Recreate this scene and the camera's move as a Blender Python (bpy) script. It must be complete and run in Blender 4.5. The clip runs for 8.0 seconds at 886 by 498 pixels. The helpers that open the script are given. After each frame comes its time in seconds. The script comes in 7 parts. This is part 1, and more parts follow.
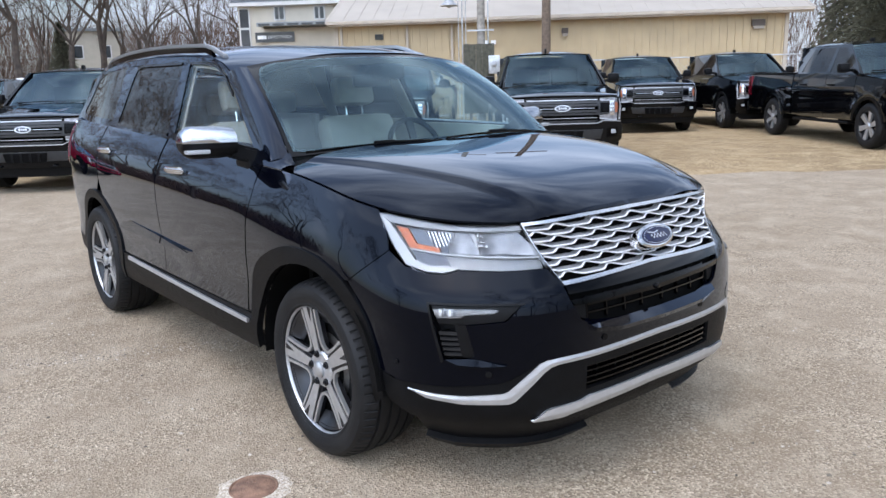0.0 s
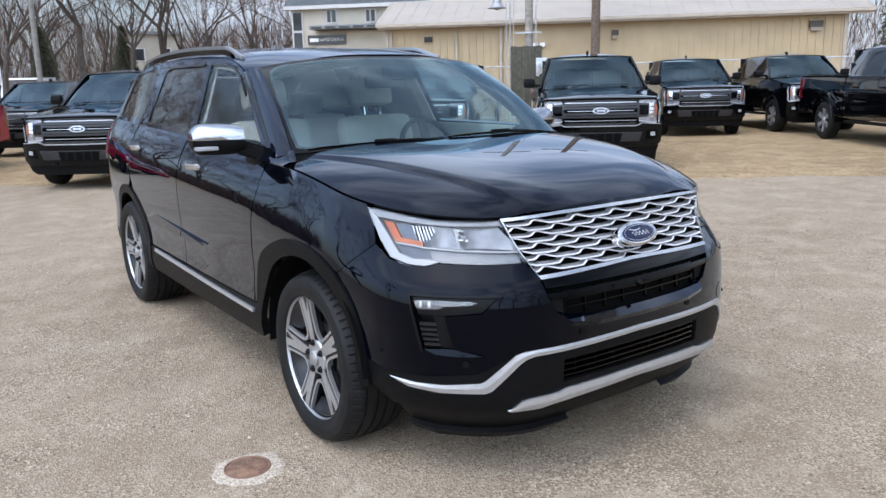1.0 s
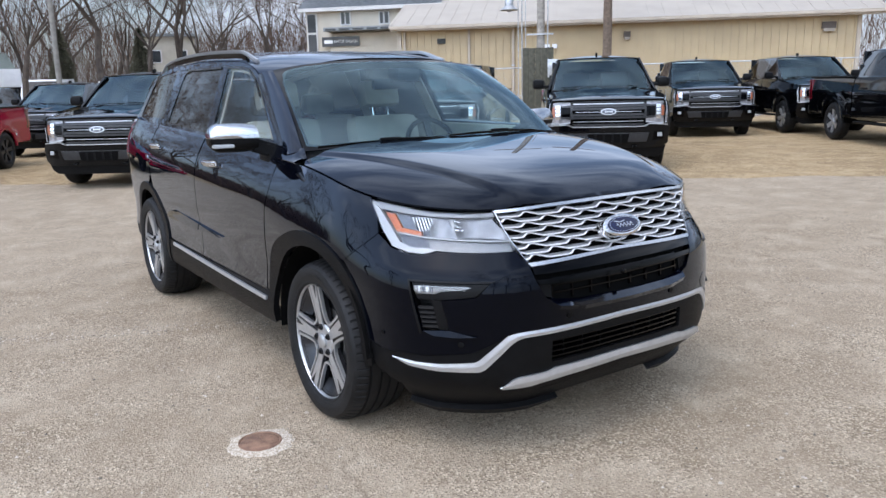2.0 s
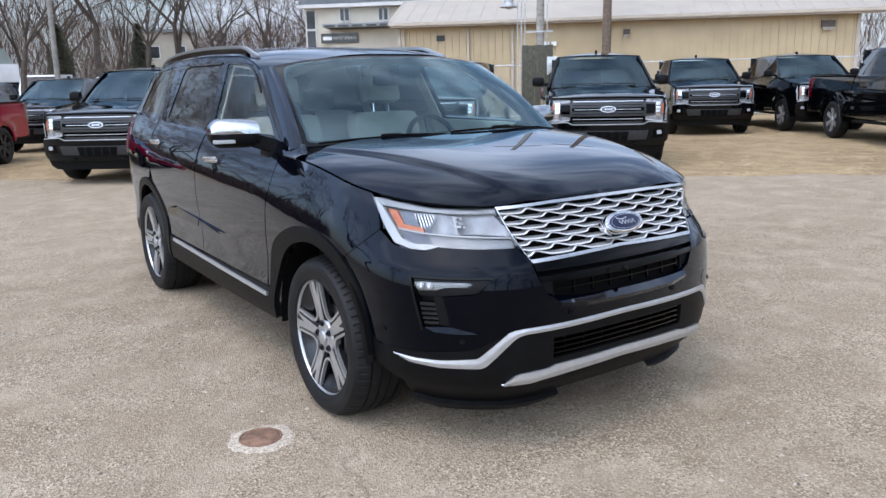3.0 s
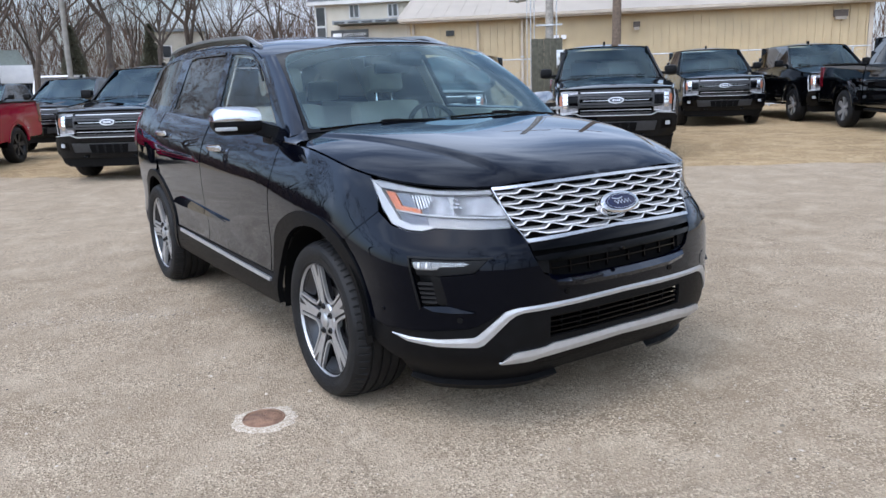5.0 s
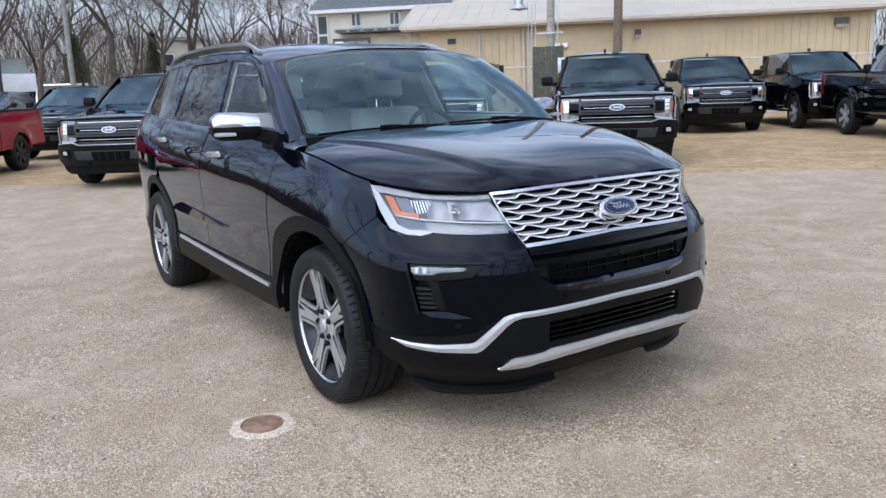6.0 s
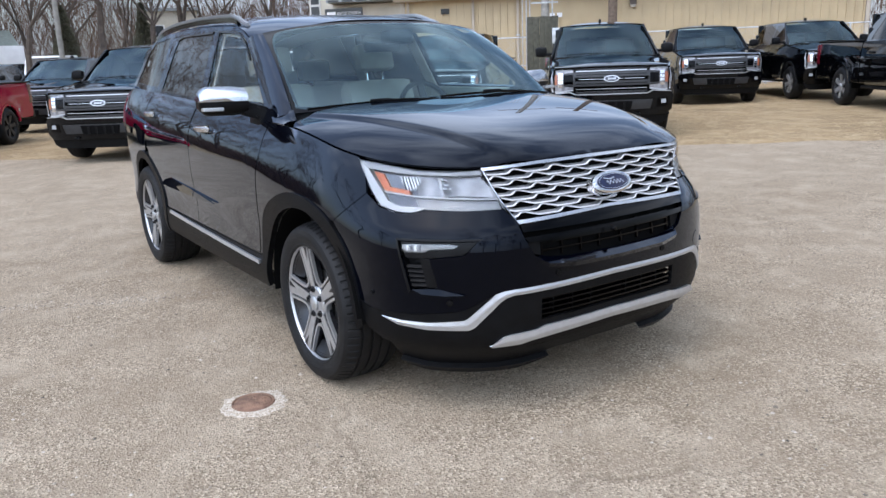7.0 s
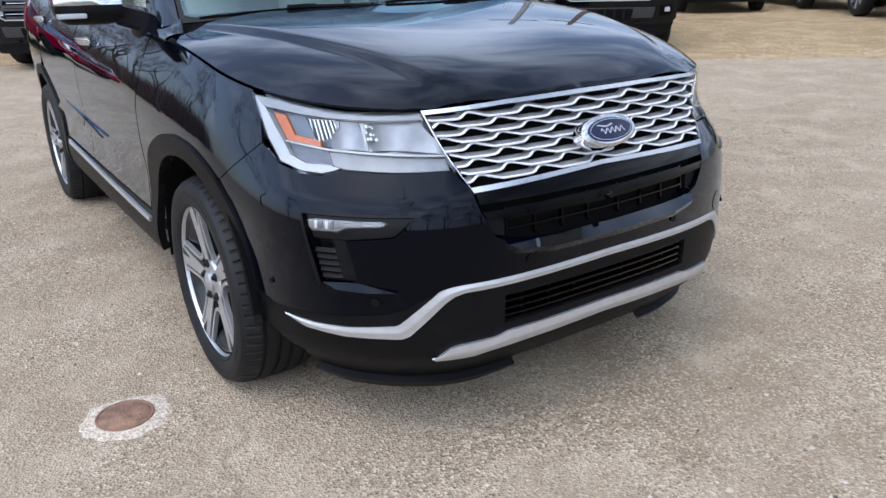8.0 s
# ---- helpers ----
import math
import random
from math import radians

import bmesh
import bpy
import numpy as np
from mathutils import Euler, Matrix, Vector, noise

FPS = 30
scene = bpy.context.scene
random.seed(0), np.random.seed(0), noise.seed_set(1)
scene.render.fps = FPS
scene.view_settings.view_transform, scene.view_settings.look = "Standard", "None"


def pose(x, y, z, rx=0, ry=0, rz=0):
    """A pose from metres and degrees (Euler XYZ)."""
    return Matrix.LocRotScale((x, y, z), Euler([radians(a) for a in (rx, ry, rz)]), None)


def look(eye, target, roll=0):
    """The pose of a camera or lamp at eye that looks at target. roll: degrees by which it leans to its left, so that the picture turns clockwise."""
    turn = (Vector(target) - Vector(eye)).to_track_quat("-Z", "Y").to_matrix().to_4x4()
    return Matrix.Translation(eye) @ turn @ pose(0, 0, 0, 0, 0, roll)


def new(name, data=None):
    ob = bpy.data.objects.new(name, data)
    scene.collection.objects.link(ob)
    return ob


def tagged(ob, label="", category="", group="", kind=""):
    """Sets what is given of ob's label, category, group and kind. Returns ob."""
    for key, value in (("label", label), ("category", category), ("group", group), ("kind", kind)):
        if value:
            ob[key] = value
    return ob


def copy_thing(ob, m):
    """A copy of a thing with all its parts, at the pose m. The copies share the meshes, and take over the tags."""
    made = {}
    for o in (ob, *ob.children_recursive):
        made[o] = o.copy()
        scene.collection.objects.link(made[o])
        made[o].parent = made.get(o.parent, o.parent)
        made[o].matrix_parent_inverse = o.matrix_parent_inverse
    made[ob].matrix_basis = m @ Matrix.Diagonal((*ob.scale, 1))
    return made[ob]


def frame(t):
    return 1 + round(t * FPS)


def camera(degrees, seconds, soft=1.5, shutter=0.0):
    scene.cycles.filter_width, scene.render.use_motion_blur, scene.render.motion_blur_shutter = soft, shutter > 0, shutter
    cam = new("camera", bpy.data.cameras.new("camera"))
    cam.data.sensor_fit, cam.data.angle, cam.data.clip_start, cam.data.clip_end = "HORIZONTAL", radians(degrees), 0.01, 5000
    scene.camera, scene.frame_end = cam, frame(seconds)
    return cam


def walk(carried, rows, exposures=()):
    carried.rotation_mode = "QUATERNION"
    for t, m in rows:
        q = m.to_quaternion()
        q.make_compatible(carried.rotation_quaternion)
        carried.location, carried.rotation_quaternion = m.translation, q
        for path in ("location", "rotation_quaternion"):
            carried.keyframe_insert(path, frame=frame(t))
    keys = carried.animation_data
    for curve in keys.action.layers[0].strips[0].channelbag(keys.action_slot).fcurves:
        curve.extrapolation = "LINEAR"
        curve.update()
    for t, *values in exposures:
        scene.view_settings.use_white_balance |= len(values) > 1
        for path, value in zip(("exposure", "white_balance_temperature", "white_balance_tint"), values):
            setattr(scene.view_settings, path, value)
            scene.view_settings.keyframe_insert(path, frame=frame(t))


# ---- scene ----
cam = camera(59.5, 8.0)
PATH = [
    (0, (2.589, -2.416, 1.522), (1.068, -1.19, 1.094), -1.5),
    (0.5, (2.661, -2.304, 1.514), (1.091, -1.141, 1.089), -1.3),
    (1, (2.828, -2.282, 1.508), (1.225, -1.161, 1.089), -1.4),
    (1.5, (3.063, -2.342, 1.51), (1.441, -1.247, 1.099), -1.6),
    (3, (3.049, -2.377, 1.506), (1.43, -1.282, 1.084), -1.2),
    (3.5, (3.053, -2.363, 1.473), (1.435, -1.271, 1.038), -1.3),
    (4, (3.103, -2.372, 1.459), (1.479, -1.291, 1.019), -1.5),
    (4.5, (3.122, -2.366, 1.457), (1.491, -1.295, 1.017), -1.8),
    (6, (3.13, -2.34, 1.437), (1.487, -1.275, 1.027), -2.0),
    (6.5, (3.13, -2.34, 1.437), (1.492, -1.273, 1.01), -2.1),
    (7, (3.103, -2.305, 1.446), (1.48, -1.24, 0.966), -2.2),
    (7.5, (2.906, -2.085, 1.408), (1.311, -1.026, 0.829), -2.0),
    (8, (2.445, -1.642, 1.406), (0.8886, -0.6025, 0.7034), -1.4),
]
walk(cam, [(t, look(eye, target, roll)) for t, eye, target, roll in PATH], ((0.0, -0.25), (1.0, -0.32), (6.5, -0.33), (8.0, -0.28)))

# ---- sky, sun ----
SUN_ELEV, SUN_AZ = 62.0, -70.0
world = bpy.data.worlds.new("world")
scene.world = world
world.use_nodes = True
wn, wl = world.node_tree.nodes, world.node_tree.links
sky = wn.new("ShaderNodeTexSky")
sky.sky_type, sky.sun_disc = "NISHITA", False
sky.sun_elevation, sky.sun_rotation = radians(SUN_ELEV), radians(90 - SUN_AZ)
sky.dust_density, sky.air_density = 1.5, 1.0
wco = wn.new("ShaderNodeTexCoord")
wmap = wn.new("ShaderNodeMapping")
wmap.inputs["Scale"].default_value = (1.0, 1.0, 2.6)
cloud = wn.new("ShaderNodeTexNoise")
cloud.inputs["Scale"].default_value, cloud.inputs["Detail"].default_value = 3.1, 5.0
cloud.inputs["Roughness"].default_value, cloud.inputs["Distortion"].default_value = 0.52, 0.3
ramp = wn.new("ShaderNodeValToRGB")
ramp.color_ramp.elements[0].color = (0.20, 0.20, 0.20, 1)
ramp.color_ramp.elements[0].position, ramp.color_ramp.elements[1].position = 0.37, 0.64
tone = wn.new("ShaderNodeTexNoise")
tone.inputs["Scale"].default_value, tone.inputs["Detail"].default_value = 3.0, 2.0
cloudcol = wn.new("ShaderNodeMix")
cloudcol.data_type = "RGBA"
cloudcol.inputs["A"].default_value = (4.7, 5.6, 7.4, 1)
cloudcol.inputs["B"].default_value = (8.15, 8.85, 10.25, 1)
mixsky = wn.new("ShaderNodeMix")
mixsky.data_type = "RGBA"
wl.new(wco.outputs["Generated"], wmap.inputs["Vector"])
wl.new(wmap.outputs["Vector"], cloud.inputs["Vector"])
wl.new(wmap.outputs["Vector"], tone.inputs["Vector"])
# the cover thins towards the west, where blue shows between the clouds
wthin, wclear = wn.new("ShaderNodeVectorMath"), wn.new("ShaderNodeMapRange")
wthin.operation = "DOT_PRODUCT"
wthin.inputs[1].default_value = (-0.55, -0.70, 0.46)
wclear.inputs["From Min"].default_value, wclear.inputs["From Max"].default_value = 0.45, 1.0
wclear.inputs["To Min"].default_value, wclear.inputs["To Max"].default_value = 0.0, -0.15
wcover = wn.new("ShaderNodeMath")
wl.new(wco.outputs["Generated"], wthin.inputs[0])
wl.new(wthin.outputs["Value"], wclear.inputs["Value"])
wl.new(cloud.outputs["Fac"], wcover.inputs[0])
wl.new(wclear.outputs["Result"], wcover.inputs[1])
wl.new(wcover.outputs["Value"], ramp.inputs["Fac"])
wl.new(tone.outputs["Fac"], cloudcol.inputs["Factor"])
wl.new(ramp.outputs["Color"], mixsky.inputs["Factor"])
wl.new(sky.outputs["Color"], mixsky.inputs["A"])
wl.new(cloudcol.outputs["Result"], mixsky.inputs["B"])
# an overcast sky is three times brighter overhead than at the horizon
wsep, wgrad, wmul = wn.new("ShaderNodeSeparateXYZ"), wn.new("ShaderNodeMapRange"), wn.new("ShaderNodeMix")
wmul.data_type, wmul.blend_type = "RGBA", "MULTIPLY"
wmul.inputs["Factor"].default_value = 1.0
wgrad.interpolation_type = "SMOOTHSTEP"
wgrad.inputs["From Min"].default_value, wgrad.inputs["From Max"].default_value = 0.03, 0.30
wgrad.inputs["To Min"].default_value, wgrad.inputs["To Max"].default_value = 1.75, 2.75
wl.new(wco.outputs["Generated"], wsep.inputs["Vector"])
wl.new(wsep.outputs["Z"], wgrad.inputs["Value"])
wl.new(mixsky.outputs["Result"], wmul.inputs["A"])
wl.new(wgrad.outputs["Result"], wmul.inputs["B"])
# and brighter towards the veiled sun than away from it
wdot, wside, wsun = wn.new("ShaderNodeVectorMath"), wn.new("ShaderNodeMapRange"), wn.new("ShaderNodeMix")
wdot.operation = "DOT_PRODUCT"
wdot.inputs[1].default_value = (math.cos(radians(SUN_AZ)) * 0.9, math.sin(radians(SUN_AZ)) * 0.9, 0.43)
wside.interpolation_type = "SMOOTHSTEP"
wside.inputs["From Min"].default_value, wside.inputs["To Min"].default_value, wside.inputs["To Max"].default_value = 0.0, 0.90, 3.0
wsun.data_type, wsun.blend_type = "RGBA", "MULTIPLY"
wsun.inputs["Factor"].default_value = 1.0
wl.new(wco.outputs["Generated"], wdot.inputs[0])
wl.new(wdot.outputs["Value"], wside.inputs["Value"])
wl.new(wmul.outputs["Result"], wsun.inputs["A"])
wl.new(wside.outputs["Result"], wsun.inputs["B"])
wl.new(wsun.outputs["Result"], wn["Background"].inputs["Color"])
wn["Background"].inputs["Strength"].default_value = 0.085
sun = new("sun", bpy.data.lights.new("sun", "SUN"))
sun.data.energy, sun.data.angle, sun.data.color = 0.55, radians(14), (1.0, 0.95, 0.88)
_a, _e = radians(SUN_AZ), radians(SUN_ELEV)
sun.matrix_world = look((0, 0, 0), (-math.cos(_a) * math.cos(_e), -math.sin(_a) * math.cos(_e), -math.sin(_e)))

# ---- materials ----
def mat(name, col, rough=0.5, metal=0.0, vary=0.0, scale=8.0, bump=0.0, bscale=60.0, coat=0.0, spec=0.5, col2=None, detail=4.0, rvary=0.0, island=0.0):
    m = bpy.data.materials.new(name)
    m.use_nodes = True
    nt = m.node_tree
    n, l = nt.nodes, nt.links
    b = n["Principled BSDF"]
    b.inputs["Base Color"].default_value = (*col, 1)
    b.inputs["Roughness"].default_value = rough
    b.inputs["Metallic"].default_value = metal
    b.inputs["Specular IOR Level"].default_value = spec
    b.inputs["Coat Weight"].default_value = coat
    b.inputs["Coat Roughness"].default_value = 0.02
    if vary or bump or col2 or rvary:
        tc = n.new("ShaderNodeTexCoord")
    if vary or col2 or rvary:
        tx = n.new("ShaderNodeTexNoise")
        tx.inputs["Scale"].default_value, tx.inputs["Detail"].default_value = scale, detail
        l.new(tc.outputs["Object"], tx.inputs["Vector"])
        if vary or col2:
            mx = n.new("ShaderNodeMix")
            mx.data_type = "RGBA"
            c2 = col2 or tuple(min(1, c * (1 + vary)) for c in col)
            c1 = col if col2 else tuple(c * (1 - vary) for c in col)
            mx.inputs["A"].default_value, mx.inputs["B"].default_value = (*c1, 1), (*c2, 1)
            rp = n.new("ShaderNodeMapRange")
            rp.inputs["From Min"].default_value, rp.inputs["From Max"].default_value = 0.32, 0.68
            l.new(tx.outputs["Fac"], rp.inputs["Value"])
            l.new(rp.outputs["Result"], mx.inputs["Factor"])
            l.new(mx.outputs["Result"], b.inputs["Base Color"])
        if rvary:
            rr = n.new("ShaderNodeMapRange")
            rr.inputs["To Min"].default_value, rr.inputs["To Max"].default_value = max(0, rough - rvary), rough + rvary
            l.new(tx.outputs["Fac"], rr.inputs["Value"])
            l.new(rr.outputs["Result"], b.inputs["Roughness"])
    if bump:
        bx = n.new("ShaderNodeTexNoise")
        bx.inputs["Scale"].default_value, bx.inputs["Detail"].default_value = bscale, 3.0
        l.new(tc.outputs["Object"], bx.inputs["Vector"])
        bp = n.new("ShaderNodeBump")
        bp.inputs["Strength"].default_value, bp.inputs["Distance"].default_value = bump, 0.01
        l.new(bx.outputs["Fac"], bp.inputs["Height"])
        l.new(bp.outputs["Normal"], b.inputs["Normal"])
    return m


def glass(name, tint, rough=0.0, ior=1.75, sheen=(1.0, 1.0, 1.0)):
    """Thin glass: clear transmission mixed with a mirror that strengthens towards grazing view."""
    m = bpy.data.materials.new(name)
    m.use_nodes = True
    n, l = m.node_tree.nodes, m.node_tree.links
    out = n["Material Output"]
    n.remove(n["Principled BSDF"])
    tr, gl, mx, fr = n.new("ShaderNodeBsdfTransparent"), n.new("ShaderNodeBsdfGlossy"), n.new("ShaderNodeMixShader"), n.new("ShaderNodeLayerWeight")
    tr.inputs["Color"].default_value = (*tint, 1)
    gl.inputs["Roughness"].default_value = rough
    gl.inputs["Color"].default_value = (*sheen, 1)
    f0 = ((ior - 1) / (ior + 1)) ** 2
    pw, sc = n.new("ShaderNodeMath"), n.new("ShaderNodeMath")
    fr.inputs["Blend"].default_value = 0.5
    pw.operation, sc.operation = "POWER", "MULTIPLY_ADD"
    pw.inputs[1].default_value, sc.inputs[1].default_value, sc.inputs[2].default_value = 4.5, 1 - f0, f0
    l.new(fr.outputs["Facing"], pw.inputs[0])
    l.new(pw.outputs["Value"], sc.inputs[0])
    l.new(sc.outputs["Value"], mx.inputs["Fac"])
    l.new(tr.outputs["BSDF"], mx.inputs[1])
    l.new(gl.outputs["BSDF"], mx.inputs[2])
    l.new(mx.outputs["Shader"], out.inputs["Surface"])
    return m


def gloss_paint(name, col, f0, rough, power, sheen=(1.0, 1.0, 1.0)):
    """Dark lacquer: a matt base under a clear coat whose gloss rises towards grazing view."""
    m = bpy.data.materials.new(name)
    m.use_nodes = True
    n, l = m.node_tree.nodes, m.node_tree.links
    out = n["Material Output"]
    n.remove(n["Principled BSDF"])
    base, gl, mx = n.new("ShaderNodeBsdfDiffuse"), n.new("ShaderNodeBsdfGlossy"), n.new("ShaderNodeMixShader")
    base.inputs["Color"].default_value = (*col, 1)
    gl.inputs["Color"].default_value = (*sheen, 1)
    gl.inputs["Roughness"].default_value = rough
    lw, pw, sc = n.new("ShaderNodeLayerWeight"), n.new("ShaderNodeMath"), n.new("ShaderNodeMath")
    lw.inputs["Blend"].default_value = 0.5
    pw.operation, sc.operation = "POWER", "MULTIPLY_ADD"
    pw.inputs[1].default_value = power
    sc.inputs[1].default_value, sc.inputs[2].default_value = 1.0 - f0, f0
    l.new(lw.outputs["Facing"], pw.inputs[0])
    l.new(pw.outputs["Value"], sc.inputs[0])
    l.new(sc.outputs["Value"], mx.inputs["Fac"])
    l.new(base.outputs["BSDF"], mx.inputs[1])
    l.new(gl.outputs["BSDF"], mx.inputs[2])
    l.new(mx.outputs["Shader"], out.inputs["Surface"])
    return m


# part of the mirrored sky's blue is put into these coats' sheen
PAINT = gloss_paint("black_paint", (0.0006, 0.0009, 0.0026), 0.013, 0.012, 3.2, (0.82, 0.89, 1.0))
PAINT_TRUCK = gloss_paint("truck_black_paint", (0.0014, 0.0015, 0.0020), 0.022, 0.04, 3.2, (0.90, 0.95, 1.0))
PAINT_RED = gloss_paint("red_paint", (0.26, 0.002, 0.024), 0.020, 0.05, 4.5)
GLOSS = gloss_paint("gloss_black", (0.0008, 0.0008, 0.0012), 0.008, 0.05, 3.6)
PLASTIC = mat("black_plastic", (0.0034, 0.0035, 0.0040), 0.45, bump=0.12, bscale=500, vary=0.25, scale=20, spec=0.12)
# near-black for linings, cables and undersides, and in place of shade inside openings
DARK = mat("dark_cavity", (0.002, 0.002, 0.002), 0.9, vary=0.3, scale=20, spec=0.1)
CHROME = mat("chrome", (0.68, 0.69, 0.71), 0.07, 1.0)
SATIN = mat("satin_silver", (0.66, 0.67, 0.69), 0.24, 1.0, vary=0.05, scale=30)
SATINTRIM = mat("silver_trim", (0.56, 0.58, 0.615), 0.32, 0.78, vary=0.05, scale=30)
GRILLESILVER = mat("grille_silver", (0.93, 0.935, 0.95), 0.36, 0.55, vary=0.04, scale=30)
CAPSILVER = mat("mirror_cap_chrome", (0.47, 0.50, 0.55), 0.22, 1.0, vary=0.05, scale=30)
RAIL = mat("dark_silver_rail", (0.52, 0.53, 0.55), 0.35, 1.0, vary=0.06, scale=20)
ALLOY = mat("machined_alloy", (0.47, 0.475, 0.485), 0.34, 0.75, vary=0.07, scale=40, bump=0.05, bscale=300)
ALLOY_DARK = mat("grey_alloy", (0.010, 0.010, 0.012), 0.42, 0.0, vary=0.2, scale=25, spec=0.3)
ALLOY_GREY = mat("grey_pocket_paint", (0.032, 0.033, 0.037), 0.28, 0.6, vary=0.15, scale=25)
RUBBER = mat("tyre_rubber", (0.0075, 0.0075, 0.008), 0.6, vary=0.35, scale=14, bump=0.15, bscale=200, spec=0.25)
SATINBLACK = mat("satin_black", (0.0045, 0.0046, 0.0052), 0.30, vary=0.2, scale=20, spec=0.15)
STEEL = mat("brake_steel", (0.30, 0.29, 0.28), 0.4, 1.0, vary=0.3, scale=30)
LENS = glass("clear_lens", (0.97, 0.97, 0.97), ior=1.35)
# the sheen is tinted so that the sky it mirrors looks bluer
WSGLASS = glass("windscreen_glass", (0.60, 0.76, 0.77), ior=1.85, sheen=(0.70, 0.93, 1.03))
SIDEGLASS = glass("side_glass", (0.92, 0.98, 0.97), ior=1.6, sheen=(0.9, 1.0, 1.05))
TINTGLASS = glass("privacy_glass", (0.06, 0.065, 0.07), ior=1.6)
AMBER = mat("amber_plastic", (0.40, 0.088, 0.008), 0.35, coat=0.1, vary=0.2, scale=30)
REDLENS = mat("red_lens", (0.10, 0.004, 0.010), 0.15, coat=0.5)
TRUCKAMBER = mat("truck_amber", (0.26, 0.075, 0.03), 0.3, coat=0.3)
TRUCKLAMP = mat("truck_lamp", (0.30, 0.30, 0.315), 0.22, 0.5, vary=0.45, scale=18)
TRUCKGREY = mat("truck_grille_grey", (0.016, 0.0165, 0.018), 0.36, 0.1, vary=0.2, scale=12)
TRUCKBADGE = mat("dark_badge_field", (0.05, 0.055, 0.07), 0.3, 0.3, vary=0.2, scale=30)
WHITELENS = mat("white_lens", (0.33, 0.345, 0.36), 0.3, coat=0.3)
LAMPFROST = mat("frosted_lamp_trim", (0.175, 0.185, 0.195), 0.3, 0.1, vary=0.15, scale=30, coat=0.3)
REFLECTOR = mat("lamp_reflector", (0.20, 0.205, 0.215), 0.20, 0.5, vary=0.35, scale=25)
LAMPSLATE = mat("slate_lamp_trim", (0.075, 0.088, 0.112), 0.28, 0.2, vary=0.25, scale=14)
GRILLEGREY = mat("grey_grille_scale", (0.29, 0.293, 0.30), 0.5, 0.5, vary=0.15, scale=60)
BLUE = mat("badge_blue", (0.004, 0.008, 0.040), 0.3, coat=0.15, vary=0.2, scale=40)
LEATHER = mat("beige_leather", (0.46, 0.43, 0.37), 0.55, vary=0.1, scale=12, bump=0.1, bscale=150)
TRIMBEIGE = mat("beige_trim", (0.46, 0.44, 0.39), 0.6, vary=0.08, scale=10)
DASH = mat("dark_dash", (0.020, 0.021, 0.023), 0.6, vary=0.2, scale=15, bump=0.1, bscale=200)
CARPET = mat("dark_carpet", (0.02, 0.02, 0.02), 0.95, vary=0.3, scale=40)
RUST = mat("rusty_iron", (0.20, 0.115, 0.075), 0.8, 0.1, vary=0.35, scale=25, bump=0.5, bscale=90)
CONCRETE = mat("pale_concrete", (0.30, 0.238, 0.170), 0.9, col2=(0.66, 0.58, 0.48), scale=95, bump=0.8, bscale=110, detail=6.0)
WOODPOLE = mat("weathered_pole", (0.13, 0.095, 0.07), 0.9, vary=0.3, scale=10, bump=0.4, bscale=60)
BRONZE = mat("bronze_paint", (0.055, 0.038, 0.026), 0.5, vary=0.2, scale=8)
PRISM = mat("prismatic_glass", (0.30, 0.26, 0.21), 0.25, vary=0.25, scale=30)
GREYWOOD = mat("grey_wood", (0.26, 0.24, 0.21), 0.9, vary=0.25, scale=8, bump=0.3, bscale=50)
GALV = mat("galvanised", (0.45, 0.46, 0.47), 0.45, 0.8, vary=0.2, scale=12)
SIDING = mat("tan_steel_siding", (0.435, 0.335, 0.197), 0.5, vary=0.07, scale=1.2, rvary=0.1)
ROOFWHITE = mat("white_steel_roof", (0.355, 0.312, 0.262), 0.55, vary=0.06, scale=1.0)
FASCIA = mat("cream_trim", (0.40, 0.34, 0.27), 0.5, vary=0.08, scale=3)
EAVE = mat("off_white_trim", (0.50, 0.49, 0.47), 0.5, vary=0.08, scale=3)
STUCCO = mat("cream_stucco", (0.47, 0.425, 0.345), 0.85, vary=0.06, scale=2, bump=0.15, bscale=40)
SHINGLE = mat("grey_shingle", (0.20, 0.215, 0.225), 0.85, vary=0.2, scale=6)
HOUSEROOF = mat("grey_green_shingle", (0.27, 0.31, 0.28), 0.85, vary=0.15, scale=6)
WINDARK = mat("dark_window", (0.02, 0.023, 0.027), 0.06, vary=0.3, scale=2)
WHITE = mat("white_paint", (0.72, 0.72, 0.72), 0.5, vary=0.06, scale=3)
BOARD = mat("dark_board", (0.060, 0.058, 0.042), 0.9, vary=0.35, scale=9, bump=0.3, bscale=50)
BARK = mat("bare_bark", (0.066, 0.050, 0.039), 0.9, vary=0.35, scale=6)
POLEGREY = mat("weathered_concrete", (0.21, 0.20, 0.18), 0.8, vary=0.2, scale=5, bump=0.2, bscale=60)
TWIG = mat("bare_twigs", (0.108, 0.067, 0.047), 0.9, vary=0.3, scale=3)
NEEDLE = mat("spruce_needles", (0.085, 0.082, 0.052), 0.8, vary=0.45, scale=4)


